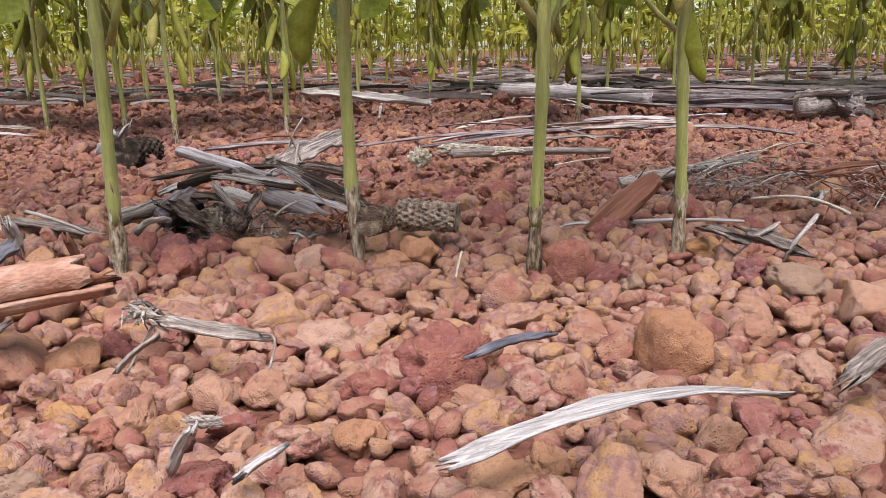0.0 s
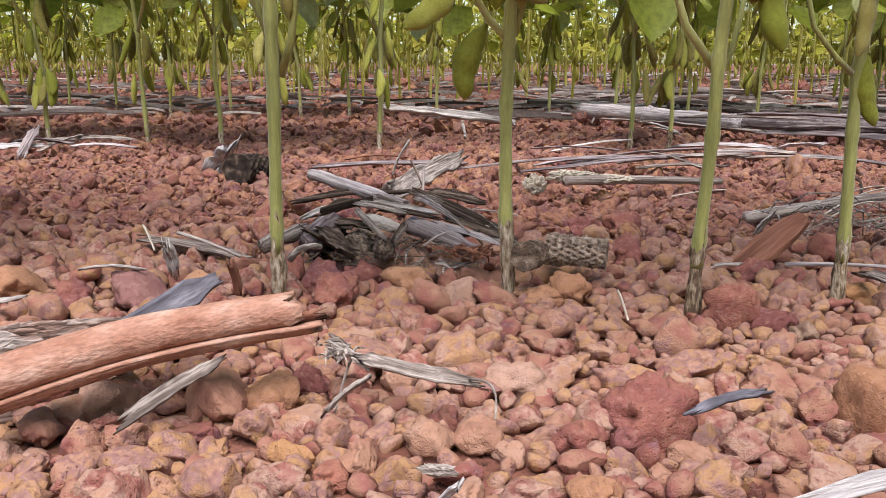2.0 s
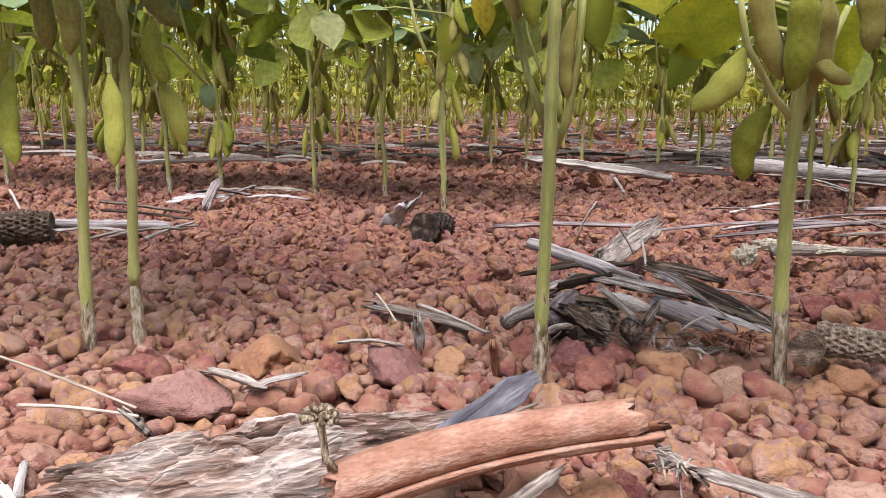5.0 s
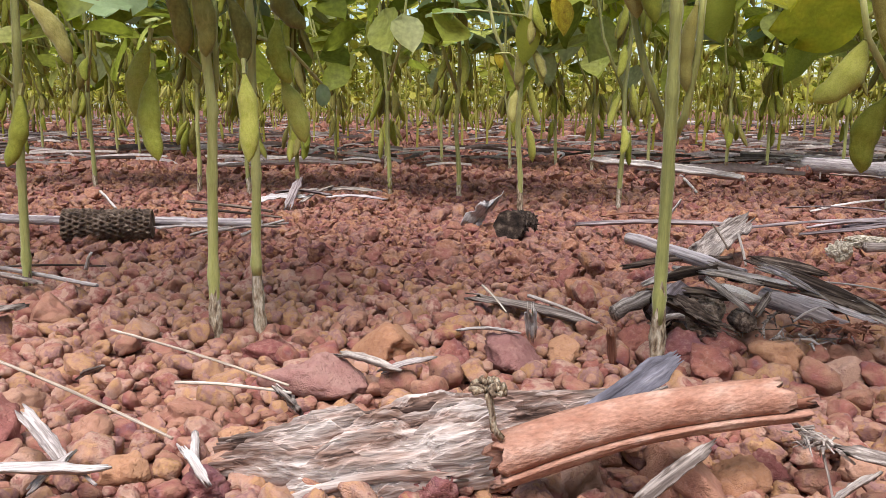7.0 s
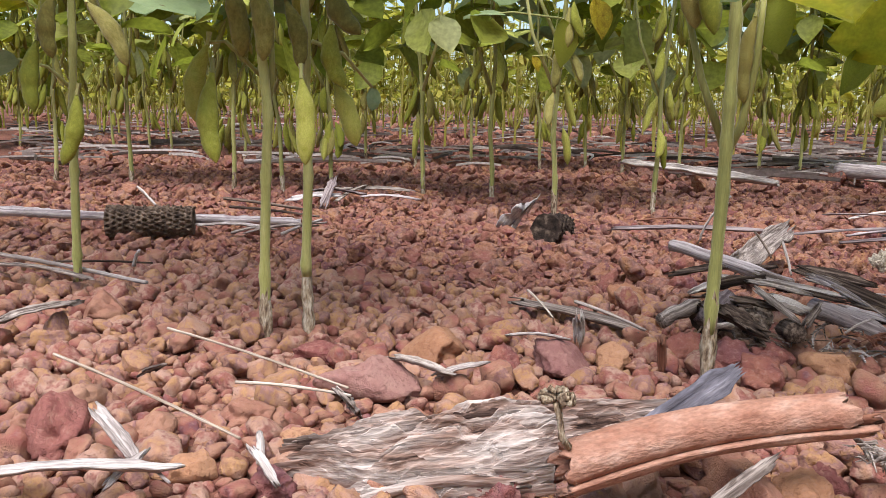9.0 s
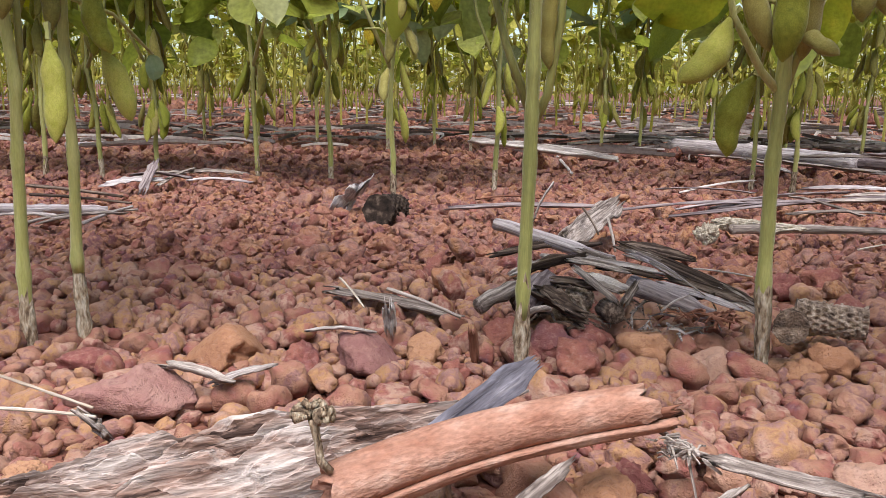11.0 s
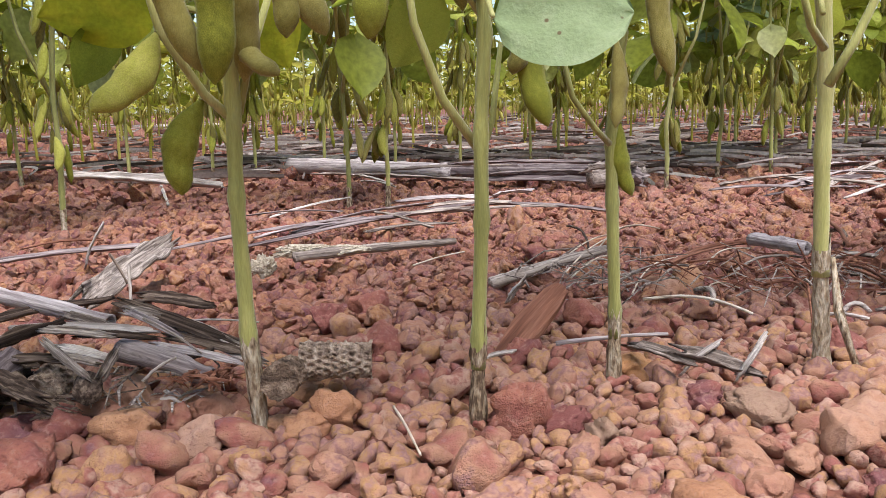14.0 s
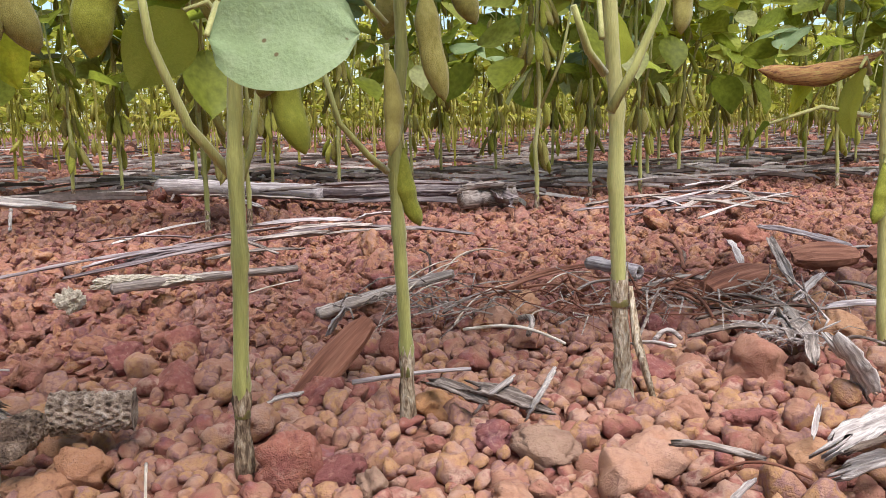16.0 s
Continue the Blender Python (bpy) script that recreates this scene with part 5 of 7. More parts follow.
M_COBMID = surface("brown_dark_cob", [(0.3, (0.045, 0.03, 0.024)), (0.55, (0.18, 0.125, 0.095)), (0.75, (0.38, 0.295, 0.235))], 160, rough=0.95, bump=0.9, pits=2)


def cob(name, p0, p1, width, label, material, rows=14, seed=0, pith=True):
    """A maize cob without grain: a core covered with rows of raised cups; the open end shows its pith."""
    m, length = along(p0, p1, 20 * seed)
    ob = thing(name, (0, 0, 0), label, "maize cob")
    ob.matrix_basis = m
    steps = max(8, int(length / (width * 3.14 / rows) * 1.0))
    nl, na = steps * 5, rows * 5
    bm = bmesh.new()
    rings = []
    for i in range(nl + 1):
        s = i / nl
        ring = []
        env = 1.0 - 0.12 * s + 0.08 * wob((s * 3, seed, 0), 1.0)
        for k in range(na):
            a = 2 * math.pi * k / na
            u, v = (k / na * rows + 0.5 * (int(s * steps) % 2)) % 1, (s * steps) % 1
            cup = min(1, 2.9 * math.hypot(u - 0.5, (v - 0.5) * 0.8)) ** 1.6
            r = width / 2 * env * (0.74 + 0.30 * cup * (0.85 + 0.4 * wob((s * 16, math.cos(a) * 3, math.sin(a) * 3), 1.0)) + 0.04 * wob((s * 30, math.cos(a) * 8, math.sin(a) * 8), 1.0))
            ring.append(bm.verts.new((s * length, math.cos(a) * r, math.sin(a) * r)))
        rings.append(ring)
    for a, b in zip(rings, rings[1:]):
        for k in range(na):
            bm.faces.new((a[k], b[k], b[(k + 1) % na], a[(k + 1) % na]))
    for ring, x, flip in ((rings[0], 0.0008, False), (rings[-1], length - 0.0008, True)):
        c = bm.verts.new((x, 0, 0))
        for k in range(na):
            t = (ring[k], ring[(k + 1) % na], c)
            bm.faces.new(t if not flip else tuple(reversed(t)))
    rng = random.Random(seed)
    for row in range(rows):
        for k in range(steps):
            for _ in range(1 if rng.random() < 0.5 else 0):
                a = 2 * math.pi * (row + 0.5 * (k % 2) + rng.uniform(-0.32, 0.32)) / rows
                x, r = length * (k + rng.uniform(0.1, 0.9)) / steps, width / 2
                up, side = Vector((0, math.cos(a), math.sin(a))), Vector((0, -math.sin(a), math.cos(a)))
                h, w = r * rng.uniform(0.12, 0.22), r * rng.uniform(0.05, 0.10)
                c = Vector((x, 0, 0)) + up * r * 0.84
                ring = [bm.verts.new(c + side * w), bm.verts.new(c + Vector((w * 1.6, 0, 0))), bm.verts.new(c - side * w), bm.verts.new(c - Vector((w * 1.6, 0, 0)))]
                lean = Vector((rng.uniform(-1, 1), 0, 0)) * w * 2
                cap = [bm.verts.new(v.co + up * h + lean - (v.co - c) * 0.5) for v in ring]
                for q in range(4):
                    bm.faces.new((ring[q], ring[(q + 1) % 4], cap[(q + 1) % 4], cap[q]))
                bm.faces.new(cap)
    part("cob_core", bm, material, ob, smooth=False)
    if pith:
        bm = bmesh.new()
        tube(bm, [(-0.0004, 0, 0), (0.004, 0, 0)], [width * 0.2, width * 0.2], 14, 0.2, seed)
        part("pith", bm, DRY["grey"], ob, "soft grey pith at the broken end")
    return ob


cob("maize_cob", (-0.019, 0.399, 0.0255), (0.009, 0.393, 0.0250), 0.0155, "chewed brown maize cob lying on the gravel", M_COB, 16, 1)
cob("maize_cob", (-0.030, 0.366, 0.029), (-0.024, 0.384, 0.027), 0.0135, "dark rotten maize cob end beside a stem", M_COBMID, 14, 2, False)
cob("maize_cob", (-0.270, 0.676, 0.023), (-0.262, 0.715, 0.020), 0.027, "dark rotten maize cob end among clods", M_COBDARK, 14, 3, False)
cob("maize_cob", (-0.630, 0.560, 0.024), (-0.566, 0.592, 0.024), 0.028, "dark bare maize cob on a dry stalk", M_COBMID, 18, 4)
cob("maize_cob", (-0.140, 0.415, 0.020), (-0.128, 0.428, 0.026), 0.018, "dark decayed maize cob end in the husk pile", M_COBDARK, 12, 5)
cob("maize_cob", (-0.118, 0.412, 0.018), (-0.112, 0.43, 0.022), 0.016, "decayed maize cob end in the husk pile", M_COB, 12, 6)


def crumb(name, at, size, material, label, category, seed):
    """A crumbly lump: a rough, pitted, sunken ball."""
    v, f = stone_shape(5, seed, 1.9)
    grain = np.array([1 + 0.16 * wob(p, 9.0, seed) + 0.12 * wob(p, 21.0, seed) for p in v])
    ob = new(name, mesh_of(name, v * grain[:, None] * np.array(size), f, material, False))
    ob.location = at
    return tagged(ob, label, category)


crumb("fungus_patch", (0.012, 0.655, 0.026), (0.018, 0.008, 0.006), M_FLUFF, "pale yellowish crumbly fungus patch beside a stick", "fungus", 1)
crumb("fungus_patch", (0.040, 0.655, 0.025), (0.017, 0.008, 0.005), M_FLUFF, "pale yellowish crumbly fungus patch beside a stick", "fungus", 5)
crumb("pale_lump", (-0.020, 0.605, 0.025), (0.0075, 0.006, 0.0095), M_FLUFF, "whitish crumbly lump on red clods", "fungus", 2)
tangle("root_tangle", (0.30, 0.470, 0.018), (0.045, 0.030, 0.004), 60, 0.042, DRY["brown"], "tangled thin brown roots and twigs on the ground", "plant litter", 31)
tangle("root_tangle", (0.33, 0.455, 0.018), (0.060, 0.035, 0.005), 80, 0.036, DRY["grey"], "tangled thin grey twigs and husk threads on the ground", "plant litter", 32)
tangle("root_tangle", (0.17, 0.520, 0.018), (0.022, 0.020, 0.005), 46, 0.034, DRY["grey"], "tangled thin grey straw and root threads on clods", "plant litter", 33)
tangle("fibre_clump", (0.300, 0.375, 0.020), (0.010, 0.007, 0.004), 40, 0.016, DRY["pale"], "pale frayed husk fibres between stones", "plant litter", 34)
tangle("fibre_clump", (-0.112, 0.405, 0.014), (0.016, 0.008, 0.003), 26, 0.014, DRY["dark"], "dark torn plant fibre clump under husks", "plant litter", 3)
tangle("fibre_clump", (-0.085, 0.415, 0.020), (0.020, 0.010, 0.004), 14, 0.018, DRY["grey"], "grey torn husk fibre clump in the husk pile", "plant litter", 4)
tangle("fibre_clump", (-0.075, 0.405, 0.012), (0.014, 0.006, 0.003), 22, 0.013, DRY["pale"], "pale torn husk fibres under the husk pile", "plant litter", 6)
crumb("pale_fragment", (-0.052, 0.199, 0.014), (0.003, 0.0025, 0.0022), DRY["grey"], "small pale grey husk fragment between stones", "plant litter", 4)


def wedge(name, p0, p1, wide, deep, colour, label, seed, category="wood chip"):
    """A split chip of wood: wide at its middle, a sharp lower end, grain along x."""
    m, length = along(p0, p1, 25)
    bm = bmesh.new()
    n = 16
    rings = []
    for i in range(n + 1):
        s = i / n
        w = wide * (0.25 + 0.75 * math.sin(math.pi * (0.15 + 0.72 * s))) / 2
        d = deep * (0.3 + 0.7 * math.sin(math.pi * (0.1 + 0.75 * s))) / 2
        ring = []
        for k in range(10):
            a = 2 * math.pi * k / 10
            ca, sa = math.cos(a), math.sin(a)
            e = 0.55
            q = (s * length + (0.004 * wob((k, seed, 0), 1.3) if i in (0, n) else 0), w * abs(ca) ** e * (1 if ca > 0 else -1), d * abs(sa) ** e * (1 if sa > 0 else -1))
            g = 1 + 0.12 * wob((s * 4, k * 1.1, seed), 1.0)
            ring.append(bm.verts.new((q[0], q[1] * g, q[2] * g)))
        rings.append(ring)
    for a, b in zip(rings, rings[1:]):
        for k in range(10):
            bm.faces.new((a[k], b[k], b[(k + 1) % 10], a[(k + 1) % 10]))
    bm.faces.new(rings[0])
    bm.faces.new(list(reversed(rings[-1])))
    bmesh.ops.recalc_face_normals(bm, faces=bm.faces)
    ob = part(name, bm, DRY[colour], None, smooth=False)
    ob.matrix_basis = m
    return tagged(ob, label, category)


wedge("wood_chip", (0.077, 0.425, 0.010), (0.113, 0.440, 0.036), 0.016, 0.006, "brown", "reddish-brown split wood chip standing aslant in gravel", 1)
wedge("wood_chunk", (0.338, 0.473, 0.023), (0.402, 0.49, 0.026), 0.022, 0.014, "brown", "brown weathered wood chunk on the litter", 2, "wood chunk")
wedge("wood_chunk", (0.47, 0.535, 0.024), (0.505, 0.51, 0.026), 0.028, 0.012, "brown", "brown curled wood chunk among straw", 3, "wood chunk")
wedge("wood_chunk", (0.53, 0.52, 0.022), (0.60, 0.51, 0.024), 0.022, 0.012, "brown", "orange-brown flat wood chunk on the ground", 4, "wood chunk")
ribbon("shell_flake", (-0.322, 0.765, 0.012), (-0.300, 0.75, 0.036), 0.020, "bleached", "pale curled husk flake among clods", seed=91, curl=0.6)


def litter(name, y0, y1, count, seed, wide, low=0.0):
    """Strewn straw and slats over the ground, too many to count: bent ribbed bars in drifts, mostly lying along the rows."""
    rng = random.Random(seed)
    vs, fs = [], []
    for _ in range(count):
        y = rng.uniform(y0, y1)
        a, b = span(y)
        x = rng.uniform(a, b)
        drift = wob((x * 0.6, y, 5), 3.0) + 0.12 * (1 if x > 0 else -1)
        if drift < rng.uniform(-0.15, 0.3) - low:
            continue
        ang = rng.gauss(0, 0.55) if rng.random() < 0.6 else rng.uniform(0, 3.14)
        length, w, h = rng.uniform(0.03, 0.12) + 0.2 * rng.random() ** 4, rng.uniform(0.003, wide) * rng.uniform(0.4, 1.0), rng.uniform(0.002, 0.005)
        tilt = rng.uniform(-0.2, 0.7)
        d, e = np.array((math.cos(ang), math.sin(ang), rng.gauss(0, 0.06))), np.array((-math.sin(ang) * math.cos(tilt), math.cos(ang) * math.cos(tilt), math.sin(tilt) * (1 if math.cos(ang) > 0 else -1)))
        z0 = soil(x, y) + rng.uniform(0.010, 0.022) + 0.03 * max(0.0, drift) * rng.random()
        n0 = len(vs)
        for i in range(5):
            s = i / 4
            c = np.array((x, y, z0)) + d * (s - 0.5) * length + np.array((-d[1], d[0], 0)) * 0.12 * math.sin(3 * s + x * 90) * length + np.array((0, 0, 0.004 * math.sin(3.1 * s)))
            k = w / 2 * (0.6 + 0.4 * math.sin(math.pi * (0.15 + 0.7 * s)))
            up = np.array((0, -0.3 * h, h))
            vs += [tuple(c - e * k), tuple(c - e * k * 0.35 + up), tuple(c + e * k * 0.1 + up * 0.3), tuple(c + e * k * 0.5 + up * 0.9), tuple(c + e * k), tuple(c - up * 0.4)]
        for i in range(4):
            for k in range(6):
                j = (k + 1) % 6
                fs.append((n0 + i * 6 + k, n0 + i * 6 + j, n0 + i * 6 + 6 + j, n0 + i * 6 + 6 + k))
        fs += [tuple(n0 + k for k in (5, 4, 3, 2, 1, 0)), tuple(n0 + 24 + k for k in range(6))]
    ob = new(name, mesh_of(name, vs, fs, M_FARSTRAW, False))
    return tagged(ob, "strewn grey straw and husk litter over red soil", "plant litter", kind="stuff")


litter("straw_litter", 1.1, 1.6, 750, 1, 0.008)
litter("straw_litter", 1.5, 3.0, 2300, 2, 0.0095, 0.10)
litter("straw_litter", 3.0, 8.0, 3600, 3, 0.016, 0.25)

ribbon("husk_strip", (0.0095, 0.165, 0.0215), (0.090, 0.199, 0.0215), 0.0041, "bleached", "pale weathered maize husk strip on the gravel", seed=1, arch=0.0055, bend=0.004, curl=0.12, roll=34, tip=0.15)
ribbon("wood_strip", (0.015, 0.226, 0.021), (0.037, 0.237, 0.023), 0.0032, "slate", "slate-grey weathered flat wood strip on the stones", seed=2, curl=0.1)
ribbon("husk_strip", (-0.0815, 0.250, 0.0235), (-0.0455, 0.236, 0.0225), 0.0048, "grey", "grey ribbed maize husk strip half under stones", seed=3, bend=-0.002, curl=0.12, roll=30)
rod("straw", (-0.0464, 0.236, 0.0235), (-0.0383, 0.212, 0.0225), 0.0008, "grey", "thin grey frayed husk thread on the gravel", seed=4, arch=0.003, bend=0.003)
tangle("fibre_clump", (-0.0885, 0.254, 0.0215), (0.0032, 0.0028, 0.002), 34, 0.008, DRY["grey"], "grey frayed husk fibres between stones", "plant litter", 21)
ribbon("husk_strip", (-0.088, 0.231, 0.014), (-0.076, 0.234, 0.024), 0.0032, "grey", "grey weathered maize husk strip on the gravel", seed=5)
ribbon("husk_strip", (-0.052, 0.177, 0.014), (-0.045, 0.173, 0.026), 0.0029, "bleached", "pale weathered maize husk strip on the gravel", seed=6)
ribbon("husk_strip", (-0.035, 0.17, 0.016), (-0.027, 0.174, 0.02), 0.0026, "bleached", "pale weathered maize husk strip on the gravel", seed=7)
ribbon("husk_strip", (0.109, 0.21, 0.02), (0.141, 0.239, 0.022), 0.0060, "grey", "grey weathered maize husk strip on the gravel", seed=8)
ribbon("husk_strip", (-0.1400, 0.2115, 0.0165), (-0.1200, 0.2330, 0.0270), 0.0042, "grey", "grey frayed maize husk strip under the split stalk", seed=9, roll=30)
ribbon("husk_strip", (-0.093, 0.267, 0.024), (-0.086, 0.272, 0.014), 0.0031, "grey", "grey weathered maize husk strip on the gravel", seed=10)
rod("stick", (-0.086, 0.262, 0.02), (-0.086, 0.234, 0.012), 0.0009, "grey", "grey weathered dry stick on the ground", seed=11)
rod("straw", (0.011, 0.362, 0.016), (0.009, 0.314, 0.018), 0.0011, "straw", "thin pale straw lying across the gravel", seed=12)
ribbon("wood_strip", (-0.160, 0.2345, 0.0265), (-0.1305, 0.2615, 0.0445), 0.0085, "slate", "slate-grey weathered flat wood strip leaning on stones", seed=7, curl=0.05, thick=0.0025, ragged=0.12, roll=52)
rod("straw", (-0.38, 0.302, 0.022), (-0.265, 0.252, 0.024), 0.0013, "straw", "thin pale straw lying across the gravel", seed=13)
rod("straw", (-0.313, 0.253, 0.02), (-0.263, 0.25, 0.022), 0.0014, "straw", "thin pale straw lying across the gravel", seed=14)
ribbon("husk_strip", (-0.266, 0.25, 0.022), (-0.262, 0.254, 0.014), 0.0064, "grey", "grey weathered maize husk strip on the gravel", seed=15, arch=0.004)
ribbon("husk_strip", (-0.266, 0.299, 0.022), (-0.239, 0.292, 0.02), 0.0046, "grey", "grey weathered maize husk strip on the gravel", seed=16)
ribbon("husk_strip", (-0.244, 0.294, 0.018), (-0.227, 0.304, 0.022), 0.0037, "pale", "pale weathered maize husk strip on the gravel", seed=17)
ribbon("husk_strip", (-0.227, 0.349, 0.022), (-0.2, 0.352, 0.022), 0.0023, "pale", "pale weathered maize husk strip on the gravel", seed=18)
ribbon("husk_strip", (-0.246, 0.446, 0.014), (-0.174, 0.409, 0.014), 0.0080, "grey", "grey weathered maize husk strip on the gravel", seed=19, arch=0.002, curl=0.3)
rod("stick", (-0.204, 0.401, 0.028), (-0.167, 0.387, 0.02), 0.0020, "grey", "grey weathered dry stick on the ground", seed=20)
rod("straw", (-0.234, 0.426, 0.026), (-0.214, 0.395, 0.02), 0.0014, "straw", "thin pale straw lying across the gravel", seed=21)
ribbon("husk_strip", (-0.157, 0.354, 0.012), (-0.158, 0.347, 0.028), 0.0040, "brown", "brown dry maize leaf piece on the gravel", seed=22, curl=0.4)
ribbon("husk_strip", (-0.198, 0.38, 0.014), (-0.198, 0.373, 0.028), 0.0059, "pale", "pale weathered maize husk strip on the gravel", seed=23, curl=0.4)
rod("twig", (-0.145, 0.283, 0.018), (-0.133, 0.296, 0.022), 0.0014, "pale", "thin pale dry twig on the ground", seed=24)
rod("twig", (-0.276, 0.208, 0.012), (-0.284, 0.221, 0.016), 0.0032, "pale", "thin pale dry twig on the ground", seed=25)
HUSK, SLAT, STALK = "grey weathered maize husk strip in the husk pile", "lilac-grey split maize stalk slat in the husk pile", "lilac-grey weathered maize stalk piece in the husk pile"
# Dark strips laid in the pile's gaps to stand in for their shade.
GAP_DARK = "dark maize leaf strip standing in for shaded gaps of the husk pile"
rod("stalk_piece", (-0.1600, 0.5000, 0.0450), (-0.0960, 0.4550, 0.0340), 0.0074, "lilac", STALK, seed=26, hollow=0.7, rag=0.22, seg=14, taper=-0.1)
ribbon("husk_strip", (-0.0680, 0.4400, 0.0353), (-0.0325, 0.3990, 0.0255), 0.0085, "grey", HUSK, seed=30, roll=40, tip=0.4)
ribbon("husk_strip", (-0.0929, 0.4600, 0.0427), (-0.0352, 0.4050, 0.0290), 0.0058, "dark", GAP_DARK, seed=31, roll=45)
ribbon("husk_strip", (-0.0875, 0.5000, 0.0353), (-0.0538, 0.4700, 0.0350), 0.0075, "dark", GAP_DARK, seed=32, roll=35)
ribbon("husk_strip", (-0.0896, 0.4500, 0.0412), (-0.0516, 0.4300, 0.0325), 0.0050, "grey", HUSK, seed=33, roll=50)
ribbon("husk_strip", (-0.1310, 0.4400, 0.0395), (-0.0743, 0.4250, 0.0367), 0.0044, "pale", "pale torn maize husk strip in the husk pile", seed=34, roll=30, arch=0.002)
ribbon("husk_strip", (-0.1400, 0.4300, 0.0330), (-0.1130, 0.4350, 0.0400), 0.0060, "dark", GAP_DARK, seed=35, roll=-30, arch=0.005, curl=0.5)
rod("stalk_piece", (-0.0889, 0.4250, 0.0305), (-0.0535, 0.4000, 0.0225), 0.0100, "plum", STALK, seed=36, hollow=0.78, rag=0.2, seg=14)
rod("stalk_piece", (-0.1385, 0.4060, 0.0220), (-0.1290, 0.4260, 0.0290), 0.0125, "plum", "dark curled maize stalk end in the husk pile", seed=37, hollow=0.7, rag=0.5, seg=14, taper=-0.1)
rod("stalk_piece", (-0.0980, 0.3950, 0.0235), (-0.1000, 0.4130, 0.0200), 0.0098, "dark", "dark hollow maize stalk end in the husk pile", seed=38, hollow=0.8, rag=0.2, seg=14, taper=-0.1)
ribbon("husk_strip", (-0.1163, 0.4200, 0.0387), (-0.0966, 0.3950, 0.0285), 0.0033, "grey", HUSK, seed=39, roll=50)
ribbon("husk_strip", (-0.1108, 0.4150, 0.0365), (-0.0920, 0.4100, 0.0316), 0.0036, "pale", "pale torn maize husk strip in the husk pile", seed=40, roll=40)
ribbon("husk_strip", (-0.1092, 0.4100, 0.0340), (-0.0942, 0.4050, 0.0310), 0.0034, "grey", HUSK, seed=41, roll=40)
ribbon("husk_strip", (-0.0934, 0.4000, 0.0276), (-0.0878, 0.4050, 0.0361), 0.0040, "grey", HUSK, seed=43, roll=60, curl=0.6)
rod("straw", (-0.0780, 0.3900, 0.0270), (-0.0657, 0.3950, 0.0335), 0.0012, "pale", "thin pale straw sticking out of the husk pile", seed=45)
tangle("fibre_clump", (-0.0545, 0.3975, 0.0215), (0.0065, 0.0030, 0.0022), 46, 0.010, DRY["brown"], "tan-brown matted root fibres beside the husk pile", "plant litter", 47)
rod("straw", (-0.0676, 0.4400, 0.0361), (-0.0334, 0.4200, 0.0378), 0.0010, "pale", "thin pale straw lying over the husk pile", seed=48)
rod("straw", (-0.0795, 0.4300, 0.0412), (-0.0568, 0.4050, 0.0312), 0.0011, "grey", "thin grey straw lying over the husk pile", seed=50)
ribbon("husk_strip", (-0.1460, 0.4300, 0.0321), (-0.1340, 0.4400, 0.0365), 0.0034, "pale", "pale torn maize husk strip in the husk pile", seed=51, roll=40)
ribbon("husk_strip", (-0.1187, 0.4300, 0.0403), (-0.0910, 0.4200, 0.0375), 0.0034, "grey", HUSK, seed=53, roll=45)
ribbon("husk_strip", (-0.1041, 0.4250, 0.0382), (-0.0756, 0.4200, 0.0354), 0.0032, "dark", GAP_DARK, seed=54, roll=45)
ribbon("husk_strip", (-0.1292, 0.4200, 0.0314), (-0.1063, 0.4150, 0.0300), 0.0040, "dark", GAP_DARK, seed=55, roll=30, curl=0.5)
ribbon("stalk_strip", (-0.0864, 0.4400, 0.0427), (-0.0652, 0.4200, 0.0349), 0.0030, "lilac", SLAT, seed=56, roll=45)
ribbon("husk_strip", (-0.1136, 0.4550, 0.0400), (-0.0922, 0.4400, 0.0355), 0.0040, "grey", HUSK, seed=57, roll=45)
ribbon("stalk_strip", (-0.0760, 0.4180, 0.0330), (-0.0420, 0.4020, 0.0265), 0.0032, "lilac", SLAT, seed=58, roll=50)
ribbon("husk_strip", (-0.0720, 0.4260, 0.0345), (-0.0380, 0.4060, 0.0285), 0.0036, "dark", GAP_DARK, seed=60, roll=50)
ribbon("husk_strip", (-0.119, 0.544, 0.026), (-0.079, 0.649, 0.04), 0.0178, "grey", "grey weathered maize husk strip on the gravel", seed=27, thick=0.002, curl=0.12)
rod("twig", (-0.108, 0.572, 0.046), (-0.098, 0.553, 0.032), 0.0017, "dark", "thin dark dry twig on the ground", seed=28)
rod("stick", (-0.094, 0.531, 0.046), (-0.091, 0.498, 0.032), 0.0019, "grey", "grey weathered dry stick on the ground", seed=29)
rod("stalk_piece", (-0.1600, 0.398, 0.0225), (-0.1440, 0.420, 0.0265), 0.0068, "grey", "grey ringed maize stalk piece beside a stem", seed=42, rings=7, taper=0)
rod("stick", (-0.14, 0.376, 0.022), (-0.127, 0.387, 0.026), 0.0037, "grey", "grey weathered dry stick on the ground", seed=44, arch=0.003)
ribbon("husk_strip", (-0.157, 0.454, 0.036), (-0.102, 0.497, 0.036), 0.0059, "dark", "dark rotting maize leaf strip on the ground", seed=46)
ribbon("husk_strip", (-0.136, 0.406, 0.03), (-0.115, 0.394, 0.022), 0.0083, "dark", "dark rotting maize leaf strip on the ground", seed=52, curl=0.5)
ribbon("husk_strip", (-0.129, 0.404, 0.028), (-0.11, 0.397, 0.016), 0.0072, "dark", "dark rotting maize leaf strip on the ground", seed=59, curl=0.4)
ribbon("husk_strip", (-0.144, 0.446, 0.026), (-0.119, 0.414, 0.03), 0.0042, "dark", "dark rotting maize leaf strip on the ground", seed=69, curl=0.15)
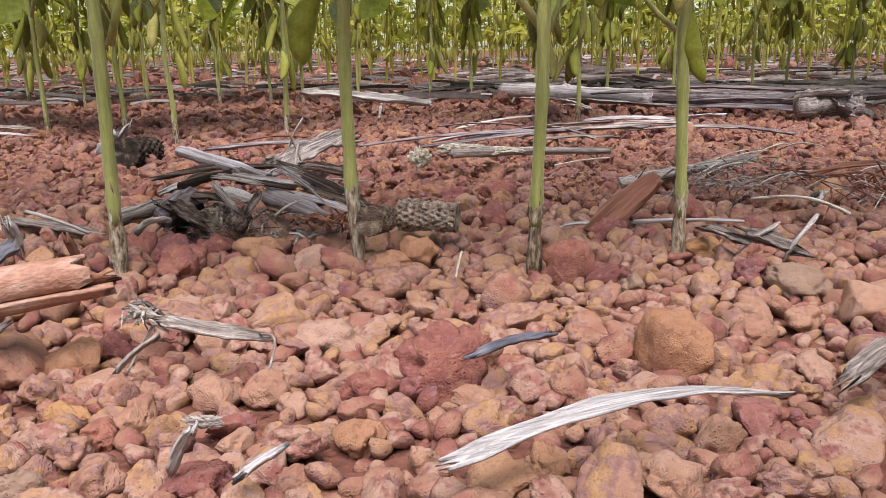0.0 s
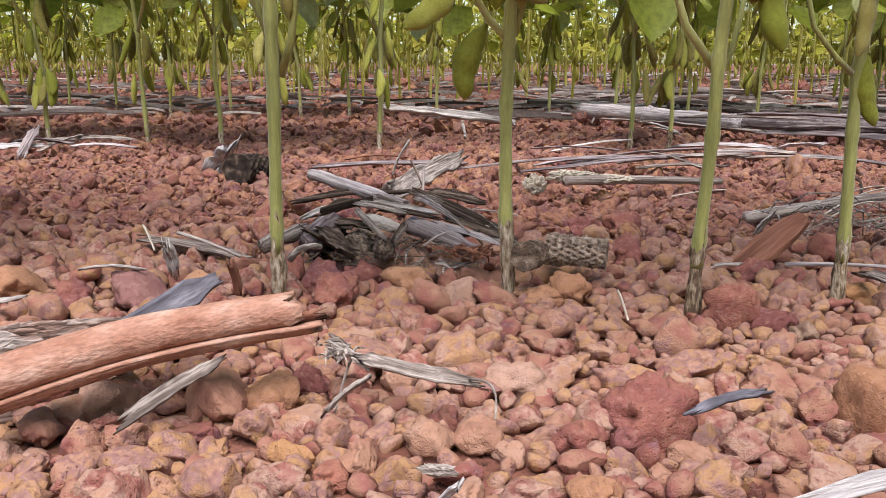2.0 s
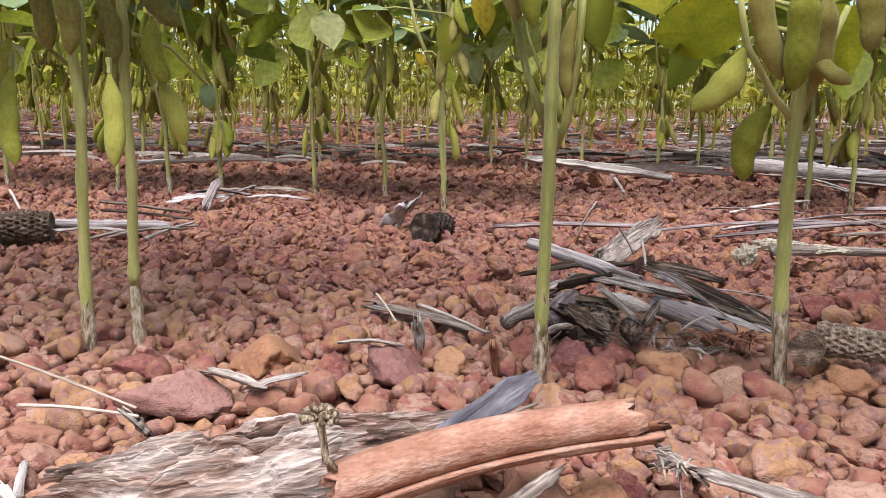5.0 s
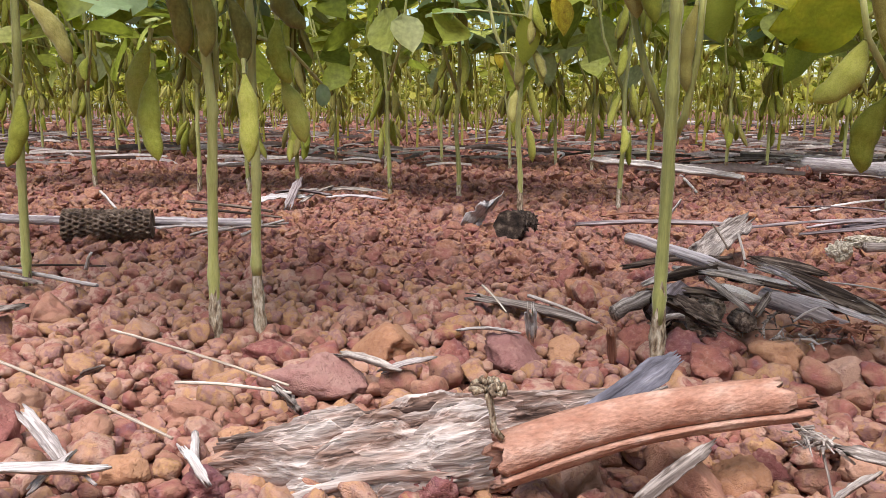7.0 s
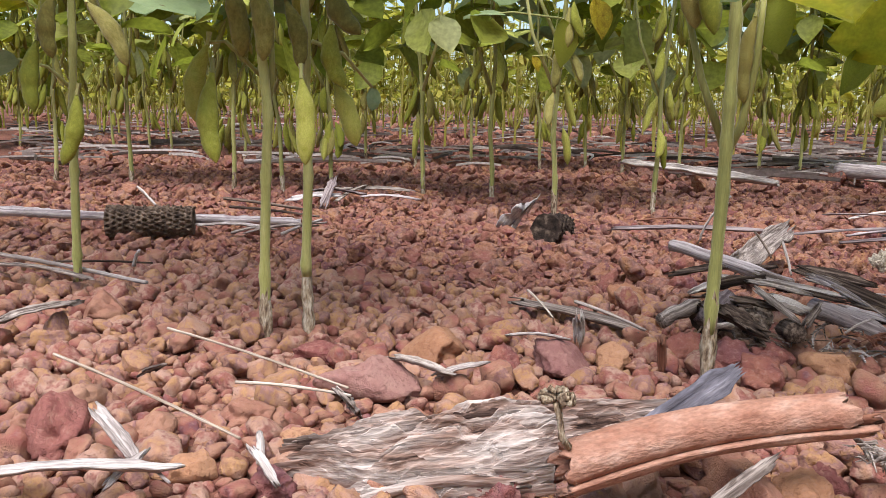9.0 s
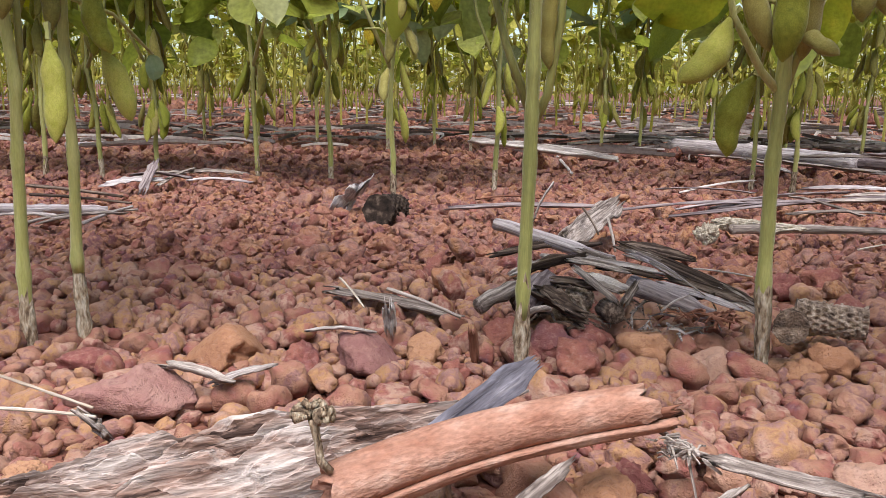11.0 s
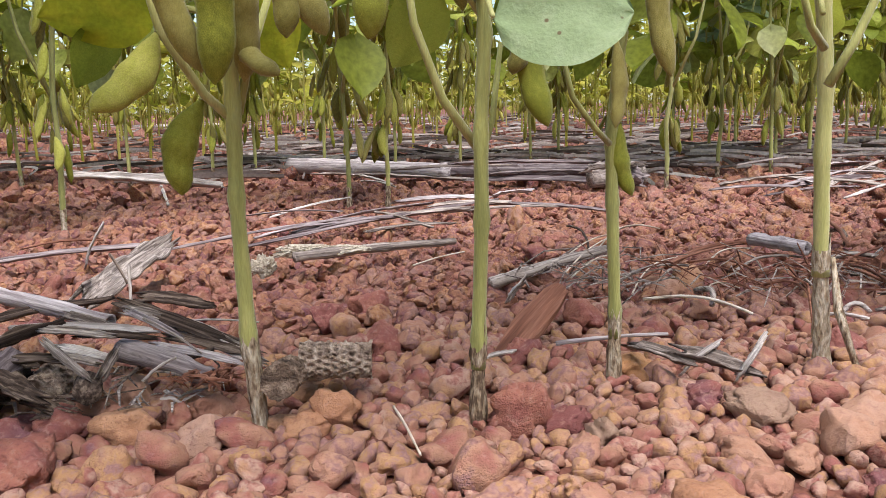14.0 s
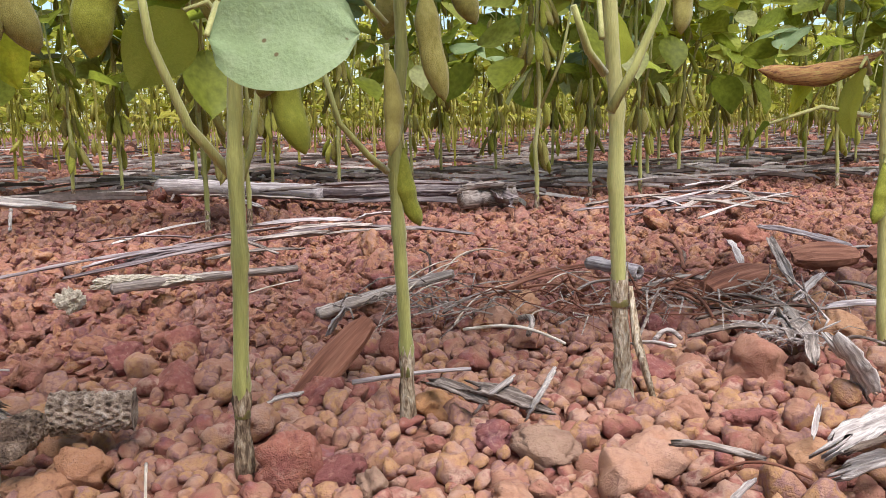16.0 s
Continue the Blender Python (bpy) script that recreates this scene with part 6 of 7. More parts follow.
ribbon("husk_strip", (-0.066, 0.411, 0.026), (-0.055, 0.409, 0.03), 0.0040, "dark", "dark rotting maize leaf strip on the ground", seed=70, curl=0.15)
rod("stalk_piece", (-0.787, 0.569, 0.024), (-0.635, 0.579, 0.024), 0.0104, "lilac", "lilac-grey weathered maize stalk piece on the ground", seed=92)
rod("stalk_piece", (-0.576, 0.609, 0.022), (-0.489, 0.644, 0.02), 0.0095, "lilac", "lilac-grey weathered maize stalk piece on the ground", seed=93)
rod("twig", (-0.635, 0.43, 0.02), (-0.463, 0.394, 0.018), 0.0033, "pale", "thin pale dry twig on the ground", seed=94)
rod("twig", (-0.561, 0.424, 0.018), (-0.498, 0.446, 0.018), 0.0017, "dark", "thin dark dry twig on the ground", seed=95)
ribbon("husk_strip", (-0.469, 0.291, 0.02), (-0.454, 0.326, 0.022), 0.0077, "grey", "grey weathered maize husk strip on the gravel", seed=96)
ribbon("husk_strip", (-0.579, 0.388, 0.022), (-0.502, 0.391, 0.018), 0.0056, "grey", "grey weathered maize husk strip on the gravel", seed=97)
ribbon("husk_strip", (-0.35, 0.162, 0.016), (-0.291, 0.182, 0.02), 0.0050, "pale", "pale weathered maize husk strip on the gravel", seed=98)
ribbon("husk_strip", (-0.328, 0.195, 0.028), (-0.307, 0.188, 0.016), 0.0048, "pale", "pale weathered maize husk strip on the gravel", seed=99)
ribbon("husk_strip", (-0.31, 0.177, 0.014), (-0.302, 0.184, 0.022), 0.0030, "pale", "pale weathered maize husk strip on the gravel", seed=100)
rod("straw", (-0.404, 0.257, 0.02), (-0.283, 0.207, 0.02), 0.0014, "straw", "thin pale straw lying across the gravel", seed=101)
rod("twig", (-0.306, 0.185, 0.018), (-0.29, 0.18, 0.016), 0.0013, "pale", "thin pale dry twig on the ground", seed=102)
ribbon("husk_strip", (-0.273, 0.198, 0.022), (-0.263, 0.194, 0.014), 0.0029, "pale", "pale weathered maize husk strip on the gravel", seed=103)
ribbon("husk_strip", (-0.358, 0.255, 0.018), (-0.349, 0.255, 0.022), 0.0039, "grey", "grey weathered maize husk strip on the gravel", seed=104)
rod("twig", (-0.503, 0.433, 0.018), (-0.495, 0.429, 0.03), 0.0028, "pale", "thin pale dry twig on the ground", seed=105)
rod("twig", (-0.818, 0.838, 0.02), (-0.687, 0.699, 0.02), 0.0035, "pale", "thin pale dry twig on the ground", seed=106)
rod("twig", (-0.663, 0.791, 0.018), (-0.522, 0.724, 0.02), 0.0038, "dark", "thin dark dry twig on the ground", seed=107)
rod("stick", (-0.52, 0.578, 0.018), (-0.5, 0.608, 0.022), 0.0025, "grey", "grey weathered dry stick on the ground", seed=108)
rod("stalk_piece", (-0.918, 1.253, 0.022), (-0.777, 1.388, 0.022), 0.0095, "lilac", "lilac-grey weathered maize stalk piece on the ground", seed=109)
ribbon("husk_strip", (-0.58, 0.826, 0.02), (-0.565, 0.926, 0.022), 0.0062, "grey", "grey weathered maize husk strip on the gravel", seed=110)
ribbon("husk_strip", (-0.545, 0.804, 0.014), (-0.553, 0.852, 0.04), 0.0098, "plum", "dark greyish rotting maize leaf strip on the ground", seed=111)
ribbon("husk_strip", (-0.54, 0.83, 0.018), (-0.548, 0.934, 0.026), 0.0062, "grey", "grey weathered maize husk strip on the gravel", seed=112)
ribbon("husk_strip", (-0.559, 0.921, 0.022), (-0.49, 0.945, 0.02), 0.0064, "grey", "grey weathered maize husk strip on the gravel", seed=113)
ribbon("stalk_strip", (-0.525, 0.868, 0.02), (-0.458, 0.88, 0.018), 0.0053, "lilac", "lilac-grey split maize stalk slat on the ground", seed=114)
ribbon("husk_strip", (-0.584, 0.797, 0.02), (-0.543, 0.838, 0.022), 0.0098, "bleached", "pale weathered maize husk strip on the gravel", seed=115)
rod("twig", (-0.608, 0.716, 0.02), (-0.492, 0.687, 0.02), 0.0029, "dark", "thin dark dry twig on the ground", seed=116)
rod("stick", (-0.506, 0.594, 0.02), (-0.468, 0.654, 0.02), 0.0025, "grey", "grey weathered dry stick on the ground", seed=117)
rod("twig", (-0.479, 0.591, 0.018), (-0.474, 0.656, 0.022), 0.0030, "pale", "thin pale dry twig on the ground", seed=118)
ribbon("husk_strip", (-0.581, 0.854, 0.026), (-0.517, 0.852, 0.024), 0.0067, "plum", "dark greyish rotting maize leaf strip on the ground", seed=119)
ribbon("husk_strip", (-0.555, 0.584, 0.022), (-0.496, 0.603, 0.02), 0.0071, "pale", "pale weathered maize husk strip on the gravel", seed=120)
ribbon("husk_strip", (-0.504, 0.577, 0.02), (-0.468, 0.634, 0.02), 0.0040, "grey", "grey weathered maize husk strip on the gravel", seed=121)
rod("stick", (0.116, 0.555, 0.014), (0.211, 0.571, 0.028), 0.0083, "grey", "grey weathered dry stick on the ground", seed=122)
rod("straw", (0.162, 0.543, 0.02), (0.233, 0.613, 0.028), 0.0012, "straw", "thin pale straw lying across the gravel", seed=123, arch=0.004)
rod("straw", (0.158, 0.526, 0.02), (0.201, 0.548, 0.028), 0.0011, "straw", "thin pale straw lying across the gravel", seed=124, arch=0.004)
rod("straw", (0.219, 0.611, 0.02), (0.266, 0.654, 0.028), 0.0014, "straw", "thin pale straw lying across the gravel", seed=125, arch=0.004)
rod("straw", (0.266, 0.678, 0.02), (0.281, 0.631, 0.028), 0.0014, "straw", "thin pale straw lying across the gravel", seed=126, arch=0.004)
rod("straw", (0.181, 0.559, 0.02), (0.185, 0.514, 0.028), 0.0011, "straw", "thin pale straw lying across the gravel", seed=127, arch=0.004)
rod("straw", (0.166, 0.565, 0.02), (0.232, 0.622, 0.028), 0.0012, "straw", "thin pale straw lying across the gravel", seed=128, arch=0.004)
ribbon("husk_strip", (0.112, 0.511, 0.014), (0.118, 0.503, 0.026), 0.0053, "pale", "pale weathered maize husk strip on the gravel", seed=129)
rod("stalk_piece", (0.094, 0.403, 0.02), (0.144, 0.393, 0.022), 0.0021, "lilac", "lilac-grey weathered maize stalk piece on the ground", seed=130, rag=0.5)
ribbon("husk_strip", (0.058, 0.395, 0.02), (0.07, 0.393, 0.022), 0.0022, "pale", "pale weathered maize husk strip on the gravel", seed=131)
ribbon("husk_strip", (0.133, 0.37, 0.022), (0.149, 0.343, 0.02), 0.0083, "grey", "grey weathered maize husk strip on the gravel", seed=132, curl=0.4)
ribbon("husk_strip", (0.132, 0.362, 0.016), (0.145, 0.357, 0.028), 0.0027, "pale", "pale weathered maize husk strip on the gravel", seed=133)
ribbon("husk_strip", (0.145, 0.346, 0.016), (0.154, 0.341, 0.034), 0.0036, "pale", "pale weathered maize husk strip on the gravel", seed=134, bend=-0.004)
ribbon("husk_strip", (0.124, 0.391, 0.02), (0.133, 0.36, 0.02), 0.0060, "grey", "grey weathered maize husk strip on the gravel", seed=135)
rod("twig", (0.178, 0.493, 0.02), (0.329, 0.583, 0.022), 0.0020, "brown", "brown dry root or twig on the gravel", seed=136, arch=0.004, bend=0.004)
rod("straw", (0.171, 0.462, 0.02), (0.201, 0.41, 0.022), 0.0019, "straw", "thin pale straw lying across the gravel", seed=137, arch=0.004, bend=0.004)
rod("stick", (0.176, 0.502, 0.02), (0.238, 0.524, 0.022), 0.0022, "grey", "grey weathered dry stick on the ground", seed=138, arch=0.004, bend=0.004)
rod("twig", (0.248, 0.541, 0.02), (0.267, 0.497, 0.022), 0.0019, "brown", "brown dry root or twig on the gravel", seed=139, arch=0.004, bend=0.004)
rod("twig", (0.229, 0.535, 0.02), (0.33, 0.582, 0.022), 0.0041, "brown", "brown dry root or twig on the gravel", seed=140, arch=0.004, bend=0.004)
rod("stick", (0.312, 0.501, 0.02), (0.367, 0.502, 0.022), 0.0037, "grey", "grey weathered dry stick on the ground", seed=141, arch=0.004, bend=0.004)
rod("twig", (0.425, 0.613, 0.02), (0.381, 0.55, 0.022), 0.0034, "dark", "thin dark dry twig on the ground", seed=142, arch=0.004, bend=0.004)
rod("twig", (0.245, 0.722, 0.02), (0.206, 0.6, 0.022), 0.0023, "dark", "thin dark dry twig on the ground", seed=143, arch=0.004, bend=0.004)
rod("straw", (0.172, 0.476, 0.02), (0.248, 0.552, 0.022), 0.0010, "straw", "thin pale straw lying across the gravel", seed=144, arch=0.004, bend=0.004)
rod("straw", (0.207, 0.462, 0.02), (0.229, 0.459, 0.022), 0.0010, "straw", "thin pale straw lying across the gravel", seed=145, arch=0.004, bend=0.004)
rod("stick", (0.208, 0.469, 0.02), (0.193, 0.432, 0.022), 0.0039, "grey", "grey weathered dry stick on the ground", seed=146, arch=0.004, bend=0.004)
rod("twig", (0.246, 0.402, 0.02), (0.255, 0.393, 0.022), 0.0028, "pale", "thin pale dry twig on the ground", seed=147, arch=0.004, bend=0.004)
rod("straw", (0.254, 0.529, 0.02), (0.311, 0.56, 0.022), 0.0012, "straw", "thin pale straw lying across the gravel", seed=148, arch=0.004, bend=0.004)
rod("twig", (0.251, 0.468, 0.02), (0.254, 0.435, 0.022), 0.0017, "brown", "brown dry root or twig on the gravel", seed=149, arch=0.004, bend=0.004)
rod("twig", (0.293, 0.513, 0.02), (0.284, 0.453, 0.022), 0.0023, "brown", "brown dry root or twig on the gravel", seed=150, arch=0.004, bend=0.004)
rod("stick", (0.26, 0.507, 0.02), (0.321, 0.521, 0.022), 0.0020, "grey", "grey weathered dry stick on the ground", seed=151, arch=0.004, bend=0.004)
rod("stalk_piece", (0.305, 0.553, 0.03), (0.314, 0.508, 0.03), 0.0090, "lilac", "lilac-grey weathered maize stalk piece on the ground", seed=152, taper=0, hollow=0.6)
rod("stick", (0.002, 0.64, 0.024), (0.131, 0.684, 0.02), 0.0076, "grey", "grey weathered dry stick on the ground", seed=153, rag=0.25)
rod("straw", (0.077, 0.601, 0.02), (0.121, 0.626, 0.022), 0.0012, "straw", "thin pale straw lying across the gravel", seed=154)
ribbon("husk_strip", (-0.085, 0.738, 0.02), (0.084, 0.829, 0.024), 0.0050, "plum", "dark greyish rotting maize leaf strip on the ground", seed=155)
ribbon("husk_strip", (-0.03, 0.725, 0.02), (0.249, 0.91, 0.024), 0.0043, "plum", "dark greyish rotting maize leaf strip on the ground", seed=156)
ribbon("husk_strip", (0.015, 0.783, 0.02), (0.114, 0.815, 0.024), 0.0077, "plum", "dark greyish rotting maize leaf strip on the ground", seed=157)
ribbon("husk_strip", (0.097, 0.906, 0.02), (0.126, 0.739, 0.024), 0.0054, "grey", "grey weathered maize husk strip on the gravel", seed=158)
ribbon("husk_strip", (0.069, 0.813, 0.02), (0.195, 0.844, 0.024), 0.0082, "grey", "grey weathered maize husk strip on the gravel", seed=159)
ribbon("husk_strip", (0.233, 0.909, 0.02), (0.313, 0.768, 0.024), 0.0064, "plum", "dark greyish rotting maize leaf strip on the ground", seed=160)
ribbon("stalk_strip", (0.26, 0.968, 0.02), (0.306, 0.965, 0.024), 0.0100, "lilac", "lilac-grey split maize stalk slat on the ground", seed=161)
ribbon("stalk_strip", (0.147, 0.969, 0.02), (0.243, 0.931, 0.024), 0.0083, "lilac", "lilac-grey split maize stalk slat on the ground", seed=162)
ribbon("husk_strip", (0.004, 0.898, 0.02), (0.102, 1.003, 0.024), 0.0031, "pale", "pale weathered maize husk strip on the gravel", seed=163)
ribbon("husk_strip", (-0.017, 0.922, 0.02), (0.071, 0.88, 0.024), 0.0035, "plum", "dark greyish rotting maize leaf strip on the ground", seed=164)
ribbon("husk_strip", (-0.217, 0.726, 0.02), (-0.083, 0.737, 0.024), 0.0070, "plum", "dark greyish rotting maize leaf strip on the ground", seed=165)
ribbon("husk_strip", (0.041, 0.834, 0.02), (0.169, 0.904, 0.024), 0.0068, "plum", "dark greyish rotting maize leaf strip on the ground", seed=166)
ribbon("husk_strip", (0.076, 0.763, 0.02), (0.15, 0.754, 0.024), 0.0045, "grey", "grey weathered maize husk strip on the gravel", seed=167)
ribbon("husk_strip", (0.171, 0.912, 0.02), (0.248, 0.876, 0.024), 0.0054, "grey", "grey weathered maize husk strip on the gravel", seed=168)
ribbon("husk_strip", (0.18, 0.857, 0.02), (0.292, 0.817, 0.024), 0.0040, "grey", "grey weathered maize husk strip on the gravel", seed=169)
ribbon("husk_strip", (-0.2, 0.79, 0.02), (-0.139, 0.782, 0.024), 0.0041, "brown", "brown dry maize leaf piece on the gravel", seed=170)
ribbon("stalk_strip", (-0.017, 0.77, 0.02), (0.057, 0.797, 0.024), 0.0045, "lilac", "lilac-grey split maize stalk slat on the ground", seed=171)
ribbon("husk_strip", (-0.143, 0.713, 0.016), (-0.129, 0.715, 0.045), 0.0036, "pale", "pale weathered maize husk strip on the gravel", seed=172)
rod("stalk_piece", (0.080, 1.497, 0.030), (0.284, 1.208, 0.030), 0.0270, "lilac", "lilac-grey weathered fallen maize stalk on the ground", seed=173, rings=2, rag=0.12, seg=14, taper=0.1)
ribbon("husk_strip", (0.11, 1.387, 0.022), (0.297, 1.167, 0.022), 0.0138, "grey", "grey weathered maize husk strip on the gravel", seed=174)
rod("stalk_piece", (0.270, 1.222, 0.032), (0.500, 1.128, 0.030), 0.0230, "plum", "lilac-grey weathered fallen maize stalk on the ground", seed=175, rings=2, rag=0.25, seg=14, taper=0.05)
ribbon("husk_strip", (0.254, 1.104, 0.05), (0.455, 1.064, 0.045), 0.0092, "plum", "dark greyish rotting maize leaf strip on the ground", seed=176)
ribbon("husk_strip", (0.297, 1.167, 0.022), (0.463, 1.054, 0.022), 0.0126, "plum", "dark greyish rotting maize leaf strip on the ground", seed=177)
ribbon("husk_strip", (0.194, 1.178, 0.04), (0.348, 1.145, 0.042), 0.0080, "grey", "grey weathered maize husk strip on the gravel", seed=178)
ribbon("husk_strip", (0.325, 1.15, 0.03), (0.458, 1.086, 0.032), 0.0112, "plum", "dark greyish rotting maize leaf strip on the ground", seed=179)
rod("stick", (0.422, 1.039, 0.028), (0.499, 1.046, 0.03), 0.0262, "grey", "grey weathered dry stick on the ground", seed=180, hollow=0.82, rag=0.35, taper=-0.15)
ribbon("husk_strip", (0.418, 1.039, 0.04), (0.482, 1.026, 0.044), 0.0167, "grey", "grey weathered maize husk strip on the gravel", seed=181, curl=0.4)
ribbon("husk_strip", (0.477, 1.089, 0.034), (0.466, 0.986, 0.026), 0.0200, "plum", "dark greyish rotting maize leaf strip on the ground", seed=182, curl=0.7)
ribbon("husk_strip", (0.162, 1.273, 0.018), (0.194, 1.183, 0.016), 0.0058, "pale", "pale weathered maize husk strip on the gravel", seed=183)
ribbon("husk_strip", (0.156, 1.336, 0.022), (0.191, 1.207, 0.018), 0.0103, "pale", "pale weathered maize husk strip on the gravel", seed=184)
ribbon("stalk_strip", (-0.278, 1.452, 0.034), (-0.04, 1.218, 0.026), 0.015, "pale", "pale split maize stalk slat lying on clods", seed=185, curl=0.3, thick=0.003, ragged=0.3, roll=35)
rod("twig", (-0.125, 1.335, 0.018), (-0.105, 1.119, 0.014), 0.0049, "pale", "thin pale dry twig on the ground", seed=186)
rod("stick", (0.85, 1.809, 0.024), (1.263, 2.116, 0.024), 0.0213, "grey", "grey weathered dry stick on the ground", seed=187)
rod("twig", (1.427, 1.7, 0.022), (1.799, 1.643, 0.022), 0.0176, "dark", "thin dark dry twig on the ground", seed=188)
ribbon("husk_strip", (0.557, 0.951, 0.022), (0.707, 0.986, 0.024), 0.0069, "grey", "grey weathered maize husk strip on the gravel", seed=189)
ribbon("stalk_strip", (0.57, 0.874, 0.022), (0.876, 1.043, 0.024), 0.0080, "lilac", "lilac-grey split maize stalk slat on the ground", seed=190)
ribbon("husk_strip", (0.675, 0.983, 0.022), (0.693, 0.813, 0.024), 0.0067, "grey", "grey weathered maize husk strip on the gravel", seed=191)
ribbon("stalk_strip", (0.747, 1.04, 0.022), (0.828, 0.896, 0.024), 0.0092, "lilac", "lilac-grey split maize stalk slat on the ground", seed=192)
ribbon("husk_strip", (0.606, 0.838, 0.022), (0.986, 1.138, 0.024), 0.0076, "grey", "grey weathered maize husk strip on the gravel", seed=193)
ribbon("husk_strip", (0.528, 0.826, 0.022), (0.659, 0.841, 0.024), 0.0061, "plum", "dark greyish rotting maize leaf strip on the ground", seed=194)
ribbon("husk_strip", (0.687, 0.886, 0.022), (0.827, 0.878, 0.024), 0.0070, "grey", "grey weathered maize husk strip on the gravel", seed=195)
ribbon("husk_strip", (0.511, 0.903, 0.022), (0.6, 0.871, 0.024), 0.0055, "plum", "dark greyish rotting maize leaf strip on the ground", seed=196)
ribbon("stalk_strip", (0.83, 1.105, 0.022), (0.936, 1.112, 0.024), 0.0095, "lilac", "lilac-grey split maize stalk slat on the ground", seed=197)
ribbon("husk_strip", (0.585, 0.774, 0.022), (0.87, 0.93, 0.024), 0.0052, "pale", "pale weathered maize husk strip on the gravel", seed=198)
ribbon("husk_strip", (0.878, 1.072, 0.022), (0.764, 0.881, 0.024), 0.0085, "grey", "grey weathered maize husk strip on the gravel", seed=199)
ribbon("husk_strip", (0.633, 0.904, 0.022), (0.757, 0.924, 0.024), 0.0092, "plum", "dark greyish rotting maize leaf strip on the ground", seed=200)
ribbon("husk_strip", (0.687, 1.025, 0.022), (0.631, 0.859, 0.024), 0.0061, "pale", "pale weathered maize husk strip on the gravel", seed=201)
ribbon("husk_strip", (0.756, 0.912, 0.022), (0.752, 0.822, 0.024), 0.0077, "grey", "grey weathered maize husk strip on the gravel", seed=202)
ribbon("stalk_strip", (0.585, 0.692, 0.022), (0.547, 0.551, 0.024), 0.0072, "lilac", "lilac-grey split maize stalk slat on the ground", seed=203)
ribbon("husk_strip", (0.539, 0.629, 0.022), (0.395, 0.461, 0.024), 0.0070, "grey", "grey weathered maize husk strip on the gravel", seed=204)
ribbon("husk_strip", (0.367, 0.431, 0.022), (0.438, 0.477, 0.024), 0.0050, "pale", "pale weathered maize husk strip on the gravel", seed=205)
ribbon("husk_strip", (0.32, 0.376, 0.022), (0.276, 0.333, 0.024), 0.0058, "grey", "grey weathered maize husk strip on the gravel", seed=206)
ribbon("husk_strip", (0.291, 0.423, 0.022), (0.357, 0.412, 0.024), 0.0030, "dark", "dark rotting maize leaf strip on the ground", seed=207)
ribbon("husk_strip", (0.266, 0.397, 0.022), (0.307, 0.383, 0.024), 0.0042, "grey", "grey weathered maize husk strip on the gravel", seed=208)
ribbon("husk_strip", (0.523, 0.549, 0.022), (0.561, 0.53, 0.024), 0.0070, "pale", "pale weathered maize husk strip on the gravel", seed=209)
ribbon("stalk_strip", (0.367, 0.411, 0.022), (0.4, 0.392, 0.024), 0.0057, "lilac", "lilac-grey split maize stalk slat on the ground", seed=210)
ribbon("husk_strip", (0.171, 0.292, 0.022), (0.183, 0.268, 0.024), 0.0035, "grey", "grey weathered maize husk strip on the gravel", seed=211)
ribbon("husk_strip", (0.217, 0.278, 0.022), (0.237, 0.294, 0.024), 0.0020, "pale", "pale weathered maize husk strip on the gravel", seed=212)
ribbon("husk_strip", (0.23, 0.398, 0.022), (0.24, 0.38, 0.024), 0.0025, "pale", "pale weathered maize husk strip on the gravel", seed=213)
ribbon("husk_strip", (0.161, 0.253, 0.022), (0.172, 0.257, 0.024), 0.0020, "pale", "pale weathered maize husk strip on the gravel", seed=214)
ribbon("husk_strip", (0.498, 0.633, 0.022), (0.405, 0.515, 0.024), 0.0056, "pale", "pale weathered maize husk strip on the gravel", seed=215)
ribbon("husk_strip", (0.429, 0.459, 0.022), (0.419, 0.415, 0.024), 0.0039, "grey", "grey weathered maize husk strip on the gravel", seed=216)
ribbon("husk_strip", (0.342, 0.423, 0.022), (0.296, 0.365, 0.024), 0.0044, "grey", "grey weathered maize husk strip on the gravel", seed=217)
ribbon("husk_strip", (0.312, 0.438, 0.022), (0.325, 0.387, 0.024), 0.0029, "dark", "dark rotting maize leaf strip on the ground", seed=218)
